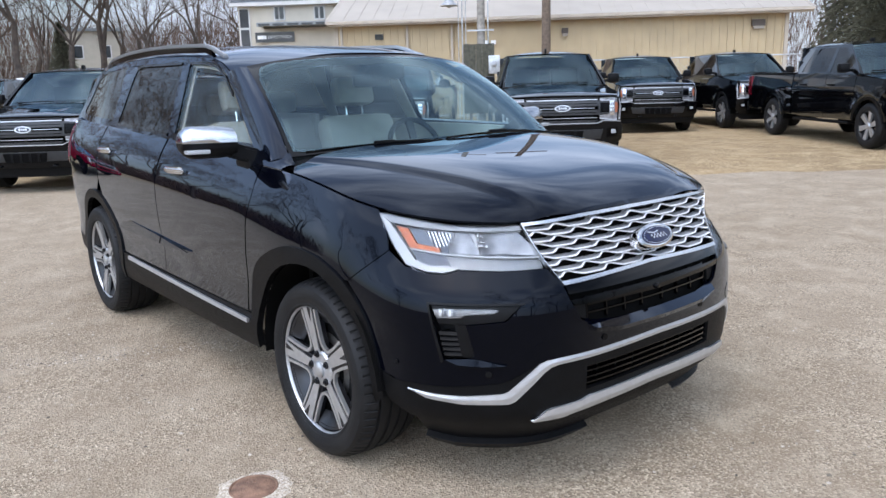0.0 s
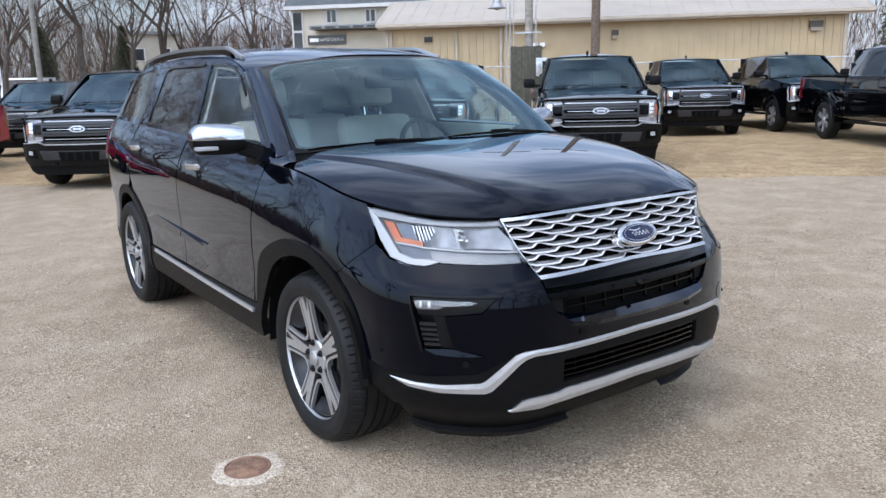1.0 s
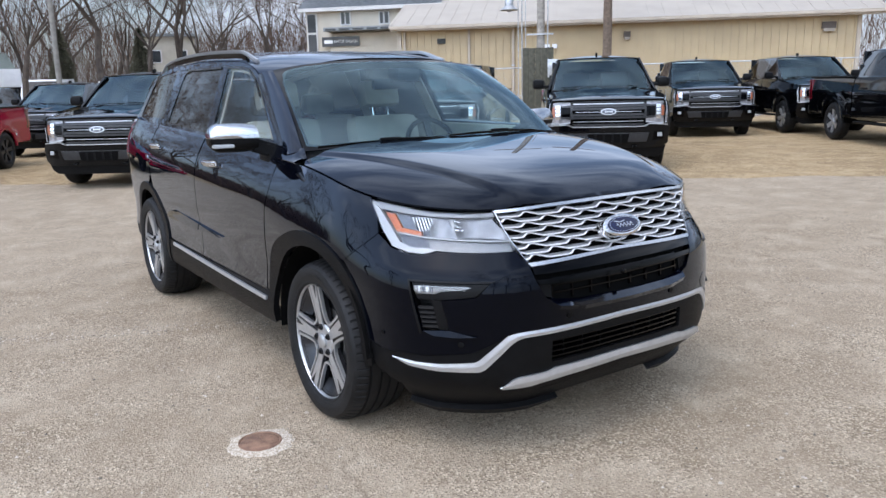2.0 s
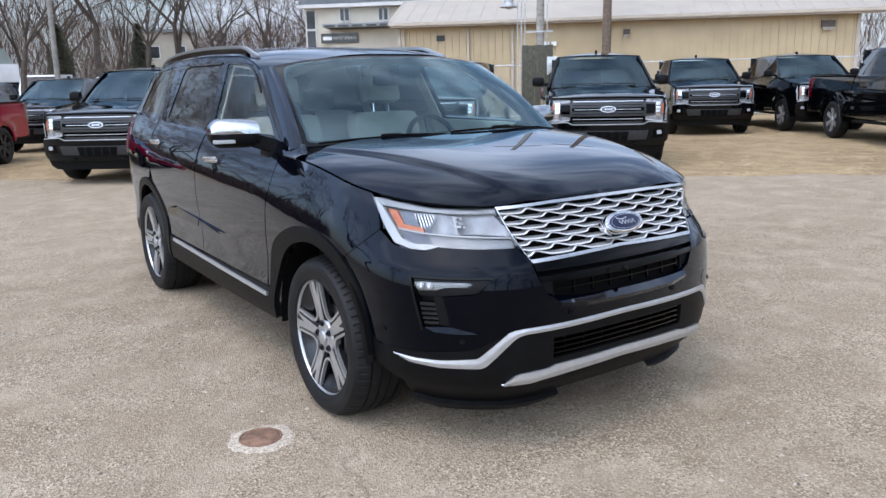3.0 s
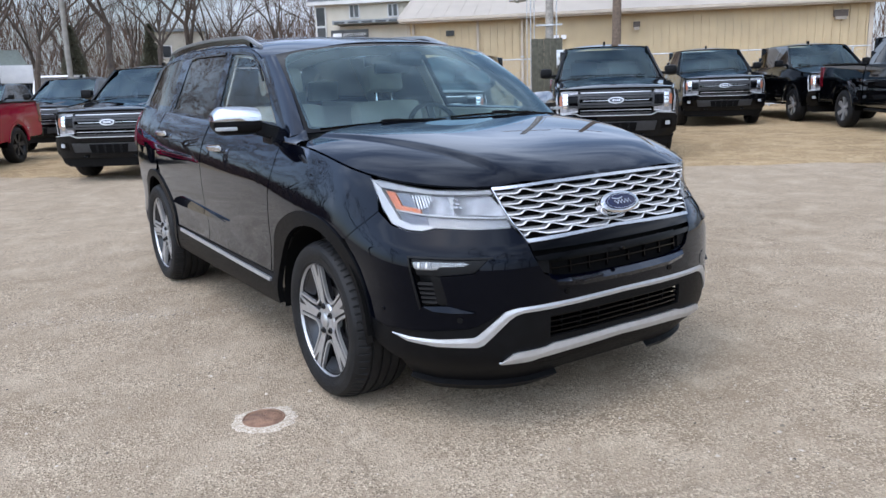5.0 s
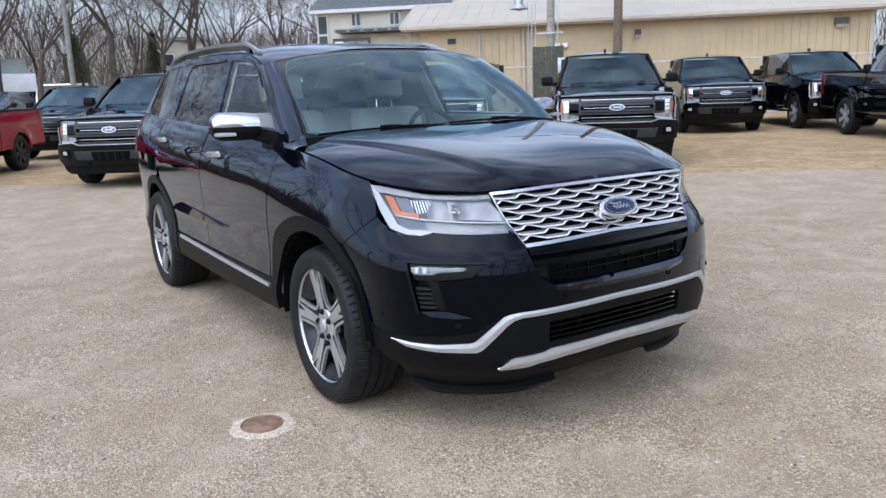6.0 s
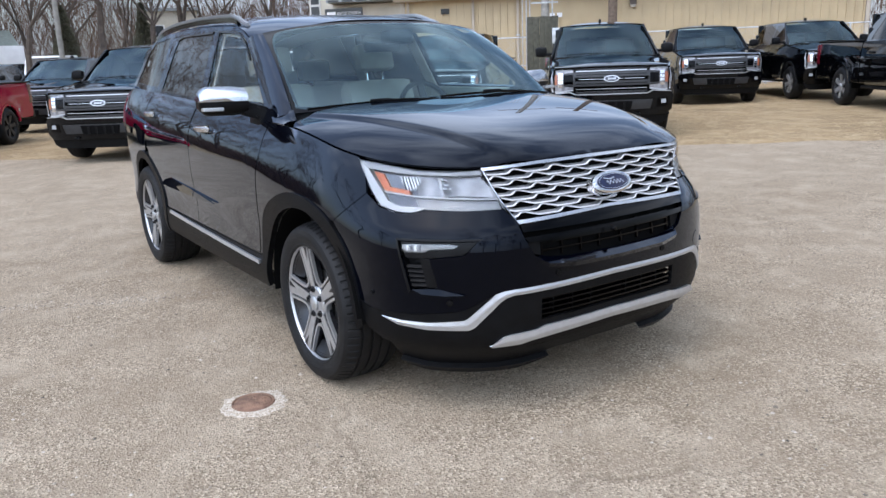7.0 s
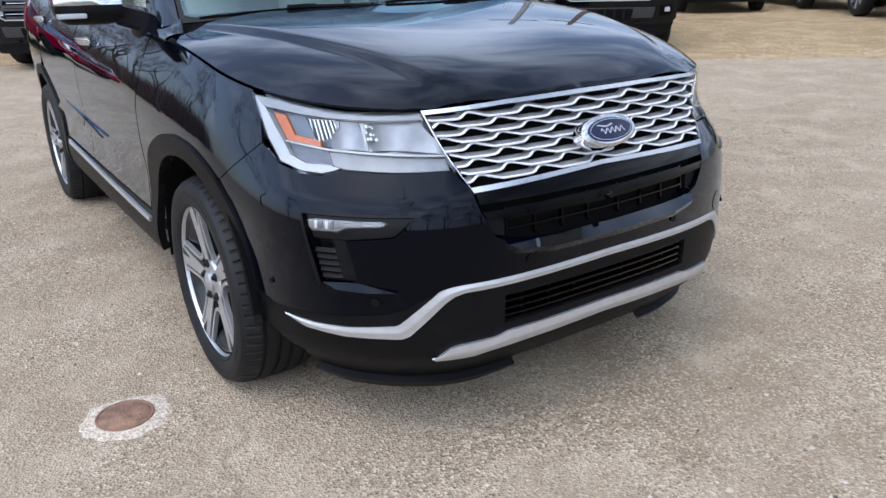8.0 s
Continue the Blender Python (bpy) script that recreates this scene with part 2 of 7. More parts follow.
def ground_material(name, base, pale, dark, spots, cracks=False):
    """Gravelly asphalt: broad stains, mid mottling, coarse grit and small stones in the relief."""
    m = bpy.data.materials.new(name)
    m.use_nodes = True
    n, l = m.node_tree.nodes, m.node_tree.links
    b = n["Principled BSDF"]
    b.inputs["Roughness"].default_value = 0.92
    b.inputs["Specular IOR Level"].default_value = 0.25
    tc = n.new("ShaderNodeTexCoord")

    def noise_fac(scale, lo, hi, detail=5.0, rough=0.6):
        t = n.new("ShaderNodeTexNoise")
        t.inputs["Scale"].default_value, t.inputs["Detail"].default_value, t.inputs["Roughness"].default_value = scale, detail, rough
        r = n.new("ShaderNodeMapRange")
        r.inputs["From Min"].default_value, r.inputs["From Max"].default_value = lo, hi
        l.new(tc.outputs["Object"], t.inputs["Vector"])
        l.new(t.outputs["Fac"], r.inputs["Value"])
        return r.outputs["Result"]

    def blend(fac, a, c):
        x = n.new("ShaderNodeMix")
        x.data_type = "RGBA"
        l.new(fac, x.inputs["Factor"])
        for key, v in (("A", a), ("B", c)):
            if isinstance(v, tuple):
                x.inputs[key].default_value = (*v, 1)
            else:
                l.new(v, x.inputs[key])
        return x.outputs["Result"]

    def times(x, y):
        k = n.new("ShaderNodeMath")
        k.operation = "MULTIPLY"
        for i, v in enumerate((x, y)):
            if isinstance(v, float):
                k.inputs[i].default_value = v
            else:
                l.new(v, k.inputs[i])
        return k.outputs["Value"]

    # broad stains, then loose grit lying in drifts between smoother worn patches
    c = blend(noise_fac(0.45, 0.35, 0.65), dark, base)
    c = blend(noise_fac(2.6, 0.45, 0.75), c, pale)
    c = blend(times(noise_fac(7.0, 0.45, 0.75), 0.45), c, tuple(v * 0.85 for v in dark))
    drift = noise_fac(1.6, 0.42, 0.60, 6.0, 0.7)
    c = blend(times(times(noise_fac(22.0, 0.48, 0.70), drift), 0.55), c, tuple(v * 0.70 for v in dark))
    c = blend(times(times(noise_fac(46.0, 0.52, 0.70), drift), 0.85), c, tuple(min(1, v * 1.22) for v in pale))
    vor = n.new("ShaderNodeTexVoronoi")
    vor.inputs["Scale"].default_value = spots
    l.new(tc.outputs["Object"], vor.inputs["Vector"])
    sep = n.new("ShaderNodeSeparateColor")
    l.new(vor.outputs["Color"], sep.inputs["Color"])
    more = n.new("ShaderNodeMapRange")
    more.inputs["To Min"].default_value, more.inputs["To Max"].default_value = 0.45, 1.0
    l.new(drift, more.inputs["Value"])
    for chan, k, target in (("Red", 0.85, tuple(min(1, v * 1.4) for v in pale)), ("Green", 0.82, tuple(v * 0.45 for v in dark))):
        grit = n.new("ShaderNodeMapRange")
        grit.inputs["From Min"].default_value, grit.inputs["From Max"].default_value = 0.60, 0.95
        grit.inputs["To Max"].default_value = k
        l.new(sep.outputs[chan], grit.inputs["Value"])
        c = blend(times(grit.outputs["Result"], more.outputs["Result"]), c, target)
    if cracks:
        warp = n.new("ShaderNodeTexNoise")
        warp.inputs["Scale"].default_value, warp.inputs["Detail"].default_value = 3.0, 6.0
        add = n.new("ShaderNodeVectorMath")
        add.operation = "MULTIPLY_ADD"
        add.inputs[1].default_value = (0.5, 0.5, 0.0)
        l.new(tc.outputs["Object"], warp.inputs["Vector"])
        l.new(warp.outputs["Color"], add.inputs[0])
        l.new(tc.outputs["Object"], add.inputs[2])
        cell = n.new("ShaderNodeTexVoronoi")
        cell.feature = "DISTANCE_TO_EDGE"
        cell.inputs["Scale"].default_value = 0.42
        l.new(add.outputs["Vector"], cell.inputs["Vector"])
        line = n.new("ShaderNodeMapRange")
        line.inputs["From Min"].default_value, line.inputs["From Max"].default_value = 0.001, 0.006
        line.inputs["To Min"].default_value, line.inputs["To Max"].default_value = 0.32, 0.0
        l.new(cell.outputs["Distance"], line.inputs["Value"])
        part_ = n.new("ShaderNodeMath")
        part_.operation = "MULTIPLY"
        l.new(line.outputs["Result"], part_.inputs[0])
        l.new(noise_fac(0.5, 0.46, 0.60), part_.inputs[1])
        c = blend(part_.outputs["Value"], c, tuple(v * 0.4 for v in dark))
    l.new(c, b.inputs["Base Color"])
    bp = n.new("ShaderNodeBump")
    bp.inputs["Strength"].default_value, bp.inputs["Distance"].default_value = 0.70, 0.008
    l.new(vor.outputs["Distance"], bp.inputs["Height"])
    l.new(bp.outputs["Normal"], b.inputs["Normal"])
    return m


ASPHALT = ground_material("worn_asphalt", (0.335, 0.267, 0.191), (0.432, 0.354, 0.260), (0.250, 0.192, 0.130), 130.0, True)
STRAW = ground_material("straw_gravel", (0.34, 0.237, 0.126), (0.45, 0.34, 0.20), (0.19, 0.128, 0.066), 60.0)
STONE = mat("pebble", (0.36, 0.33, 0.29), 0.9, vary=0.35, scale=30)
_geo, _ramp = STONE.node_tree.nodes.new("ShaderNodeNewGeometry"), STONE.node_tree.nodes.new("ShaderNodeValToRGB")
_ramp.color_ramp.elements[0].color, _ramp.color_ramp.elements[1].color = (0.05, 0.042, 0.035, 1), (0.52, 0.455, 0.375, 1)
_mid = _ramp.color_ramp.elements.new(0.45)
_mid.color = (0.26, 0.215, 0.165, 1)
STONE.node_tree.links.new(_geo.outputs["Random Per Island"], _ramp.inputs["Fac"])
STONE.node_tree.links.new(_ramp.outputs["Color"], STONE.node_tree.nodes["Principled BSDF"].inputs["Base Color"])


# ---- mesh tools ----
def put(name, bm, material, sharp=35):
    lay = bm.verts.layers.float_vector.get("nrm")
    if lay is None:
        bmesh.ops.recalc_face_normals(bm, faces=bm.faces[:])
    normals = [v[lay].copy() for v in bm.verts] if lay else None
    me = bpy.data.meshes.new(name)
    bm.to_mesh(me)
    bm.free()
    me.materials.append(material)
    for p in me.polygons:
        p.use_smooth = True
    if normals:
        me.normals_split_custom_set_from_vertices(normals)
    else:
        me.set_sharp_from_angle(angle=radians(sharp))
    return me


def part(name, bm, material, parent, label="", sharp=35):
    ob = new(name, put(name, bm, material, sharp))
    ob.parent = parent
    if label:
        tagged(ob, label)
    return ob


def flipped(bm):
    """The mirror image of a mesh across the car's middle plane."""
    other = bm.copy()
    lay = other.verts.layers.float_vector.get("nrm")
    for v in other.verts:
        v.co.y = -v.co.y
        if lay:
            v[lay] = Vector((v[lay].x, -v[lay].y, v[lay].z))
    bmesh.ops.reverse_faces(other, faces=other.faces[:])
    return other


def both(name, bm, material, parent, label="", sharp=35):
    other = flipped(bm)
    return part(name, bm, material, parent, label, sharp), part(name, other, material, parent, label, sharp)


def root(name, m, label, category, group=""):
    ob = new(name)
    ob.empty_display_size = 0.2
    ob.matrix_world = m
    return tagged(ob, label, category, group)


def dense(poly, step):
    out = []
    for i, a in enumerate(poly):
        c = poly[(i + 1) % len(poly)]
        k = max(1, int(math.hypot(c[0] - a[0], c[1] - a[1]) / step))
        out += [(a[0] + (c[0] - a[0]) * j / k, a[1] + (c[1] - a[1]) * j / k) for j in range(k)]
    return out


def patch(poly, fn, step=0.06, thick=0.0, off=0.0, step2=None, bm=None, side=1):
    """A panel: the outline poly in the two parameters of the surface fn, cut into cells, laid on the surface and thickened inwards.
    side: 1 or -1, the way in which the surface faces out."""
    if fn is skin:
        side = -side
    cut = bmesh.new()
    pts = dense(poly, step * 0.5)
    cut.faces.new([cut.verts.new((u, v, 0)) for u, v in pts])
    us, vs = [p[0] for p in pts], [p[1] for p in pts]
    for lo, hi, st, no in ((min(us), max(us), step, (1, 0, 0)), (min(vs), max(vs), step2 or step, (0, 1, 0))):
        k = max(1, int((hi - lo) / st))
        for j in range(1, k):
            c = lo + (hi - lo) * j / k
            bmesh.ops.bisect_plane(cut, geom=cut.verts[:] + cut.edges[:] + cut.faces[:], plane_co=(c * no[0], c * no[1], 0), plane_no=no, dist=1e-6)
    bm = bm or bmesh.new()
    lay = bm.verts.layers.float_vector.get("nrm") or bm.verts.layers.float_vector.new("nrm")
    top, low, rim = {}, {}, {}
    e = 2e-3
    for v in cut.verts:
        u, w = v.co.x, v.co.y
        p = Vector(fn(u, w))
        n = (Vector(fn(u + e, w)) - Vector(fn(u - e, w))).cross(Vector(fn(u, w + e)) - Vector(fn(u, w - e)))
        n = n.normalized() * side
        top[v] = bm.verts.new(p + n * off)
        top[v][lay] = n
        if thick:
            low[v] = bm.verts.new(p + n * (off - thick))
            low[v][lay] = -n

    def face(vs, n):
        f = bm.faces.new(vs)
        f.normal_update()
        if f.normal.dot(n) < 0:
            f.normal_flip()
    for f in cut.faces:
        ring = [top[v] for v in f.verts]
        face(ring, ring[0][lay])
        if thick:
            ring = [low[v] for v in f.verts]
            face(ring, ring[0][lay])
    if thick:
        for ed in cut.edges:
            if len(ed.link_faces) == 1:
                a, c = ed.verts
                mid = ed.link_faces[0].calc_center_median()
                out = (top[a].co + top[c].co) / 2 - Vector(fn(mid.x, mid.y))
                q = [bm.verts.new(x.co) for x in (top[a], top[c], low[c], low[a])]
                n = (q[1].co - q[0].co).cross(q[3].co - q[0].co)
                n = (n if n.dot(out) > 0 else -n).normalized()
                for x in q:
                    x[lay] = n
                face(q, n)
    cut.free()
    return bm


def patches(polys, fn, **kw):
    bm = bmesh.new()
    bm.verts.layers.float_vector.new("nrm")
    for p in polys:
        patch(p, fn, bm=bm, **kw)
    return bm


def arc(cx, cz, r, a0, a1, n=24):
    return [(cx + r * math.cos(radians(a0 + (a1 - a0) * i / n)), cz + r * math.sin(radians(a0 + (a1 - a0) * i / n))) for i in range(n + 1)]


def box(bm, lo, hi, bevel=0.0, m=None):
    """A box with rounded edges added to bm."""
    g = bmesh.ops.create_cube(bm, size=1.0)["verts"]
    c = [(a + b) / 2 for a, b in zip(lo, hi)]
    s = [b - a for a, b in zip(lo, hi)]
    for v in g:
        v.co = Vector((c[i] + v.co[i] * s[i] for i in range(3)))
    if bevel:
        es = list({e for v in g for e in v.link_edges})
        r = bmesh.ops.bevel(bm, geom=es, offset=bevel, segments=2, affect="EDGES", profile=0.6)
        g = list({v for f in r["faces"] for v in f.verts} | {v for v in g if v.is_valid})
    if m:
        for v in g:
            v.co = m @ v.co
    return bm


def boxes(*specs, bevel=0.0, m=None):
    bm = bmesh.new()
    for lo, hi in specs:
        box(bm, lo, hi, bevel, m)
    return bm


def lathe(profile, n=32, axis="y", bm=None, centre=(0, 0, 0), close=False):
    """Turns a profile of (radius, along) round an axis."""
    bm = bm or bmesh.new()
    rings = []
    for r, h in profile:
        ring = []
        for i in range(n):
            a = 2 * math.pi * i / n
            c, s = r * math.cos(a), r * math.sin(a)
            p = {"y": (c, h, s), "z": (c, s, h), "x": (h, c, s)}[axis]
            ring.append(bm.verts.new(Vector(p) + Vector(centre)))
        rings.append(ring)
    pairs = list(zip(rings, rings[1:])) + ([(rings[-1], rings[0])] if close else [])
    for a, b in pairs:
        for i in range(n):
            bm.faces.new((a[i], a[(i + 1) % n], b[(i + 1) % n], b[i]))
    if not close:
        for ring in (rings[0], rings[-1]):
            if (ring[0].co - ring[n // 2].co).length > 1e-4:
                bm.faces.new(ring)
    return bm


def tube(bm, pts, radii, n=6, cap=True):
    """A tube along points with a radius at each."""
    rings = []
    ref = Vector((0.31, 0.17, 0.93))
    for i, p in enumerate(pts):
        d = (Vector(pts[min(i + 1, len(pts) - 1)]) - Vector(pts[max(i - 1, 0)])).normalized()
        s = d.cross(ref)
        if s.length < 1e-3:
            s = d.cross(Vector((1, 0, 0)))
        s.normalize()
        t = d.cross(s)
        r = radii[i] if isinstance(radii, (list, tuple)) else radii
        rings.append([bm.verts.new(Vector(p) + (s * math.cos(2 * math.pi * k / n) + t * math.sin(2 * math.pi * k / n)) * r) for k in range(n)])
    for a, b in zip(rings, rings[1:]):
        for k in range(n):
            bm.faces.new((a[k], a[(k + 1) % n], b[(k + 1) % n], b[k]))
    if cap and n > 2:
        bm.faces.new(rings[0])
        bm.faces.new(rings[-1])
    return bm


def strip_path(bm, pts, wide, high, up=Vector((0, 0, 1))):
    """A bar of rectangular section along points."""
    rings = []
    for i, p in enumerate(pts):
        d = (Vector(pts[min(i + 1, len(pts) - 1)]) - Vector(pts[max(i - 1, 0)])).normalized()
        s = d.cross(up).normalized() * wide / 2
        t = s.cross(d).normalized() * high / 2
        p = Vector(p)
        rings.append([bm.verts.new(q) for q in (p + s + t, p - s + t, p - s - t, p + s - t)])
    for a, b in zip(rings, rings[1:]):
        for k in range(4):
            bm.faces.new((a[k], a[(k + 1) % 4], b[(k + 1) % 4], b[k]))
    bm.faces.new(rings[0])
    bm.faces.new(rings[-1])
    return bm


def spline(xs, ys):
    """A natural cubic through the points, as a function."""
    order = np.argsort(xs)
    xs, ys = np.array(xs, float)[order], np.array(ys, float)[order]
    k, h = len(xs), np.diff(xs)
    a, r = np.zeros((k, k)), np.zeros(k)
    a[0, 0] = a[-1, -1] = 1
    for i in range(1, k - 1):
        a[i, i - 1:i + 2] = h[i - 1], 2 * (h[i - 1] + h[i]), h[i]
        r[i] = 6 * ((ys[i + 1] - ys[i]) / h[i] - (ys[i] - ys[i - 1]) / h[i - 1])
    m = np.linalg.solve(a, r)

    def f(x):
        i = int(min(max(np.searchsorted(xs, x) - 1, 0), k - 2))
        d, u, v = h[i], xs[i + 1] - x, x - xs[i]
        return float((m[i] * u ** 3 + m[i + 1] * v ** 3) / (6 * d) + (ys[i] / d - m[i] * d / 6) * u + (ys[i + 1] / d - m[i + 1] * d / 6) * v)
    return f


def smooth(a, b, x):
    t = min(1.0, max(0.0, (x - a) / (b - a)))
    return t * t * (3 - 2 * t)

# ---- the black SUV: body surfaces ----
# Half plan of the body at its widest: from the nose's middle round the corner and back along the side.
PLAN = [(0.885, 0), (0.880, 0.22), (0.862, 0.40), (0.818, 0.55), (0.745, 0.665), (0.655, 0.757), (0.56, 0.828), (0.45, 0.883), (0.28, 0.928), (0.02, 0.960),
        (-0.5, 0.975), (-1.2, 0.98), (-2.1, 0.98), (-2.9, 0.972), (-3.45, 0.945), (-3.8, 0.89), (-3.99, 0.78), (-4.07, 0.55), (-4.10, 0)]
_t = np.concatenate([[0], np.cumsum([math.dist(a, b) for a, b in zip(PLAN, PLAN[1:])])])
_px = spline(np.concatenate([[-_t[2], -_t[1]], _t]), [PLAN[2][0], PLAN[1][0]] + [p[0] for p in PLAN])
_py = spline(np.concatenate([[-_t[2], -_t[1]], _t]), [-PLAN[2][1], -PLAN[1][1]] + [p[1] for p in PLAN])
_ss = np.linspace(0, _t[-1], 900)
_xx = np.array([_px(s) for s in _ss])


def sx(x):
    """The place along the plan line at x, on the side."""
    return float(np.interp(-x, -_xx, _ss))


_zb = spline([-4.1, -3.4, -2.64, -1.9, -1.36, -0.53, -0.286, 0.0, 0.28, 0.5, 0.68, 0.9], [1.30, 1.285, 1.262, 1.235, 1.215, 1.172, 1.156, 1.112, 1.058, 1.035, 1.024, 1.02])
_front = spline([0.10, 0.20, 0.27, 0.33, 0.40, 0.55, 0.70, 0.77, 0.82, 0.88, 0.95, 1.02, 1.08, 1.2], [0.20, 0.13, 0.065, 0.02, 0.002, -0.004, 0.0, 0.014, 0.042, 0.082, 0.115, 0.142, 0.172, 0.24])
_side = spline([0.10, 0.22, 0.32, 0.40, 0.50, 0.62, 0.75, 0.9, 1.0, 1.4], [0.16, 0.09, 0.035, 0.014, 0.016, 0.021, 0.008, 0.0, 0.0, 0.0])


def skin(s, z):
    """The body's right side and front below the windows, from the place along the plan line and the height."""
    sg, s = (-1, -s) if s < 0 else (1, s)
    x, y = _px(s), _py(s)
    e = 1e-3
    tx, ty = _px(s + e) - _px(s - e), _py(s + e) - _py(s - e)
    k = math.hypot(tx, ty)
    nx, ny = ty / k, -tx / k
    w = smooth(0.0, 1.0, (0.62 - x) / 0.57)
    zb = _zb(x)
    # the shoulder is deeper over the front wheel than along the doors
    span = 0.26 + 0.10 * smooth(-0.75, -0.15, x)
    up = max(0.0, (z - (zb - span)) / span)
    d = (1 - w) * _front(z) + w * (_side(z) + 0.095 * up ** 1.9)
    return (x - nx * d, -sg * (y - ny * d), z)


def side_y(x, z):
    return skin(sx(x), z)[1]


# Hood: its rim is the skin at the height of the belt line.
_rim = np.array([skin(s, _zb(_px(s))) for s in np.linspace(0, sx(-0.62), 160)])
_zc = spline([-0.65, -0.4, -0.15, 0.12, 0.38, 0.56, 0.66, 0.74, 0.8], [1.250, 1.240, 1.224, 1.198, 1.160, 1.122, 1.088, 1.036, 0.99])


def rim_y(x):
    return float(np.interp(-x, -_rim[:, 0], -_rim[:, 1]))


def rim_z(x):
    return float(np.interp(-x, -_rim[:, 0], _rim[:, 2]))


def hood_grid(x):
    """How the hood's grid narrows forward, so that its lines run along the creases."""
    return (0.70 - 0.33 * (x + 0.2)) / 0.70


def hood(x, y):
    yb = max(rim_y(x), 0.02)
    q = min(1.05, abs(y) / yb)
    a, c = rim_z(x), max(_zc(x), rim_z(x) + 0.004)
    # two creases converge forward from the windscreen; the middle stands proud of the shoulders
    crease = 0.70 * hood_grid(x)
    lift = 0.013 * smooth(0.70, 0.48, x) * (1 - smooth(crease - 0.008, crease + 0.048, abs(y)))
    return (x, y, a + (c - a) * (1 - q ** 4.6) + lift - 0.004)


def ledge(z0, slope, top=1.0):
    """The skin, leaning out below the height z0, so that its face looks up."""
    def f(s, z):
        x, y, z = skin(s, z)
        a, b = skin(s + 1e-3, z), skin(s - 1e-3, z)
        tx, ty = a[0] - b[0], a[1] - b[1]
        k = math.hypot(tx, ty)
        d = (z0 - z) * slope
        return (x - ty / k * d, y + tx / k * d, z)
    return f


# Greenhouse
_zr = spline([-0.6, -0.85, -1.1, -1.33, -1.7, -2.3, -2.9, -3.4, -3.8, -4.0], [1.22, 1.405, 1.555, 1.640, 1.678, 1.694, 1.684, 1.650, 1.595, 1.54])
_zroof = spline([-0.8, -1.0, -1.25, -1.6, -2.2, -2.9, -3.5, -3.95], [1.646, 1.676, 1.706, 1.736, 1.759, 1.748, 1.700, 1.635])


def cab_y(x, z):
    w = 0.885 - 0.415 * (z - 1.20)
    return -(w - 0.10 * smooth(-2.9, -4.1, x) - 0.02 * smooth(-1.2, -0.4, x))


def cab(x, z):
    return (x, cab_y(x, z), z)


def roof(x, y):
    yr = -cab_y(x, _zr(x))
    q = min(1.0, abs(y) / yr)
    return (x, y, _zr(x) + (_zroof(x) - _zr(x)) * (1 - q ** 3.2))


def screen(y, t):
    """The windscreen: y, and 0 at the cowl to 1 at the roof."""
    yb, yt = 0.815, 0.70
    q = abs(y) / (yb + (yt - yb) * t)
    xb, zb = -0.275 - 0.165 * q ** 2.2, 1.232 - 0.022 * q ** 2
    xt, zt = -0.955 - 0.075 * q ** 2.2, 1.660 - 0.052 * q ** 2.8
    bow = 0.022 * math.sin(math.pi * min(1, max(0, t)))
    return (xb + (xt - xb) * t + bow * 0.5, y * 1.0, zb + (zt - zb) * t + bow)


# ---- the lie of the land ----
def land(x, y):
    """The lot's height: level round the SUV, then a slight fall across the row of pickups."""
    r = math.hypot(x - 1.0, y + 0.8)
    lat = (x - 3.0) * 0.55 + (y + 2.35) * 0.835
    return 0.0105 * max(-12.0, min(14.0, lat)) * smooth(5.0, 10.5, r)


def build_ground():
    bm = bmesh.new()
    ticks = [-420, -250, -150, -90, -60, -45] + list(range(-36, 25, 2)) + [30, 45, 70, 110, 200, 420]
    grid = [[bm.verts.new((x, y, land(x, y))) for y in ticks] for x in ticks]
    for a, b in zip(grid, grid[1:]):
        for k in range(len(ticks) - 1):
            bm.faces.new((a[k], b[k], b[k + 1], a[k + 1]))
    tagged(new("ground", put("ground", bm, ASPHALT)), "worn pale grey asphalt lot with gravelly grit", "ground", kind="structure")
    # the gravel strip under the pickups, with a ragged edge
    e0 = Vector((-3.4, 8.35, 0))
    d0 = Vector((0.72, 0.69, 0)).normalized()
    back = Vector((-d0.y, d0.x, 0))
    bm = bmesh.new()
    rows = []
    for i in range(-150, 151):
        a = i * 0.25
        p = e0 + d0 * a
        jag = 0.28 * noise.noise(Vector((a * 0.35, 3.1, 0))) + 0.16 * noise.noise(Vector((a * 1.7, 1.3, 0))) + 0.08 * noise.noise(Vector((a * 5.0, 7.7, 0)))
        row = []
        for w in (0.0, 0.25, 1.0, 2.5, 5, 8, 12, 17, 22):
            c = p + back * (w + (jag if w < 2 else 0))
            row.append(bm.verts.new((c.x, c.y, land(c.x, c.y) + (0.001 if w == 0 else 0.010))))
        rows.append(row)
    for a, b in zip(rows, rows[1:]):
        for k in range(8):
            bm.faces.new((a[k], b[k], b[k + 1], a[k + 1]))
    tagged(new("gravel_strip", put("gravel_strip", bm, STRAW)), "straw-coloured gravel strip under the parked pickups", "gravel", kind="structure")


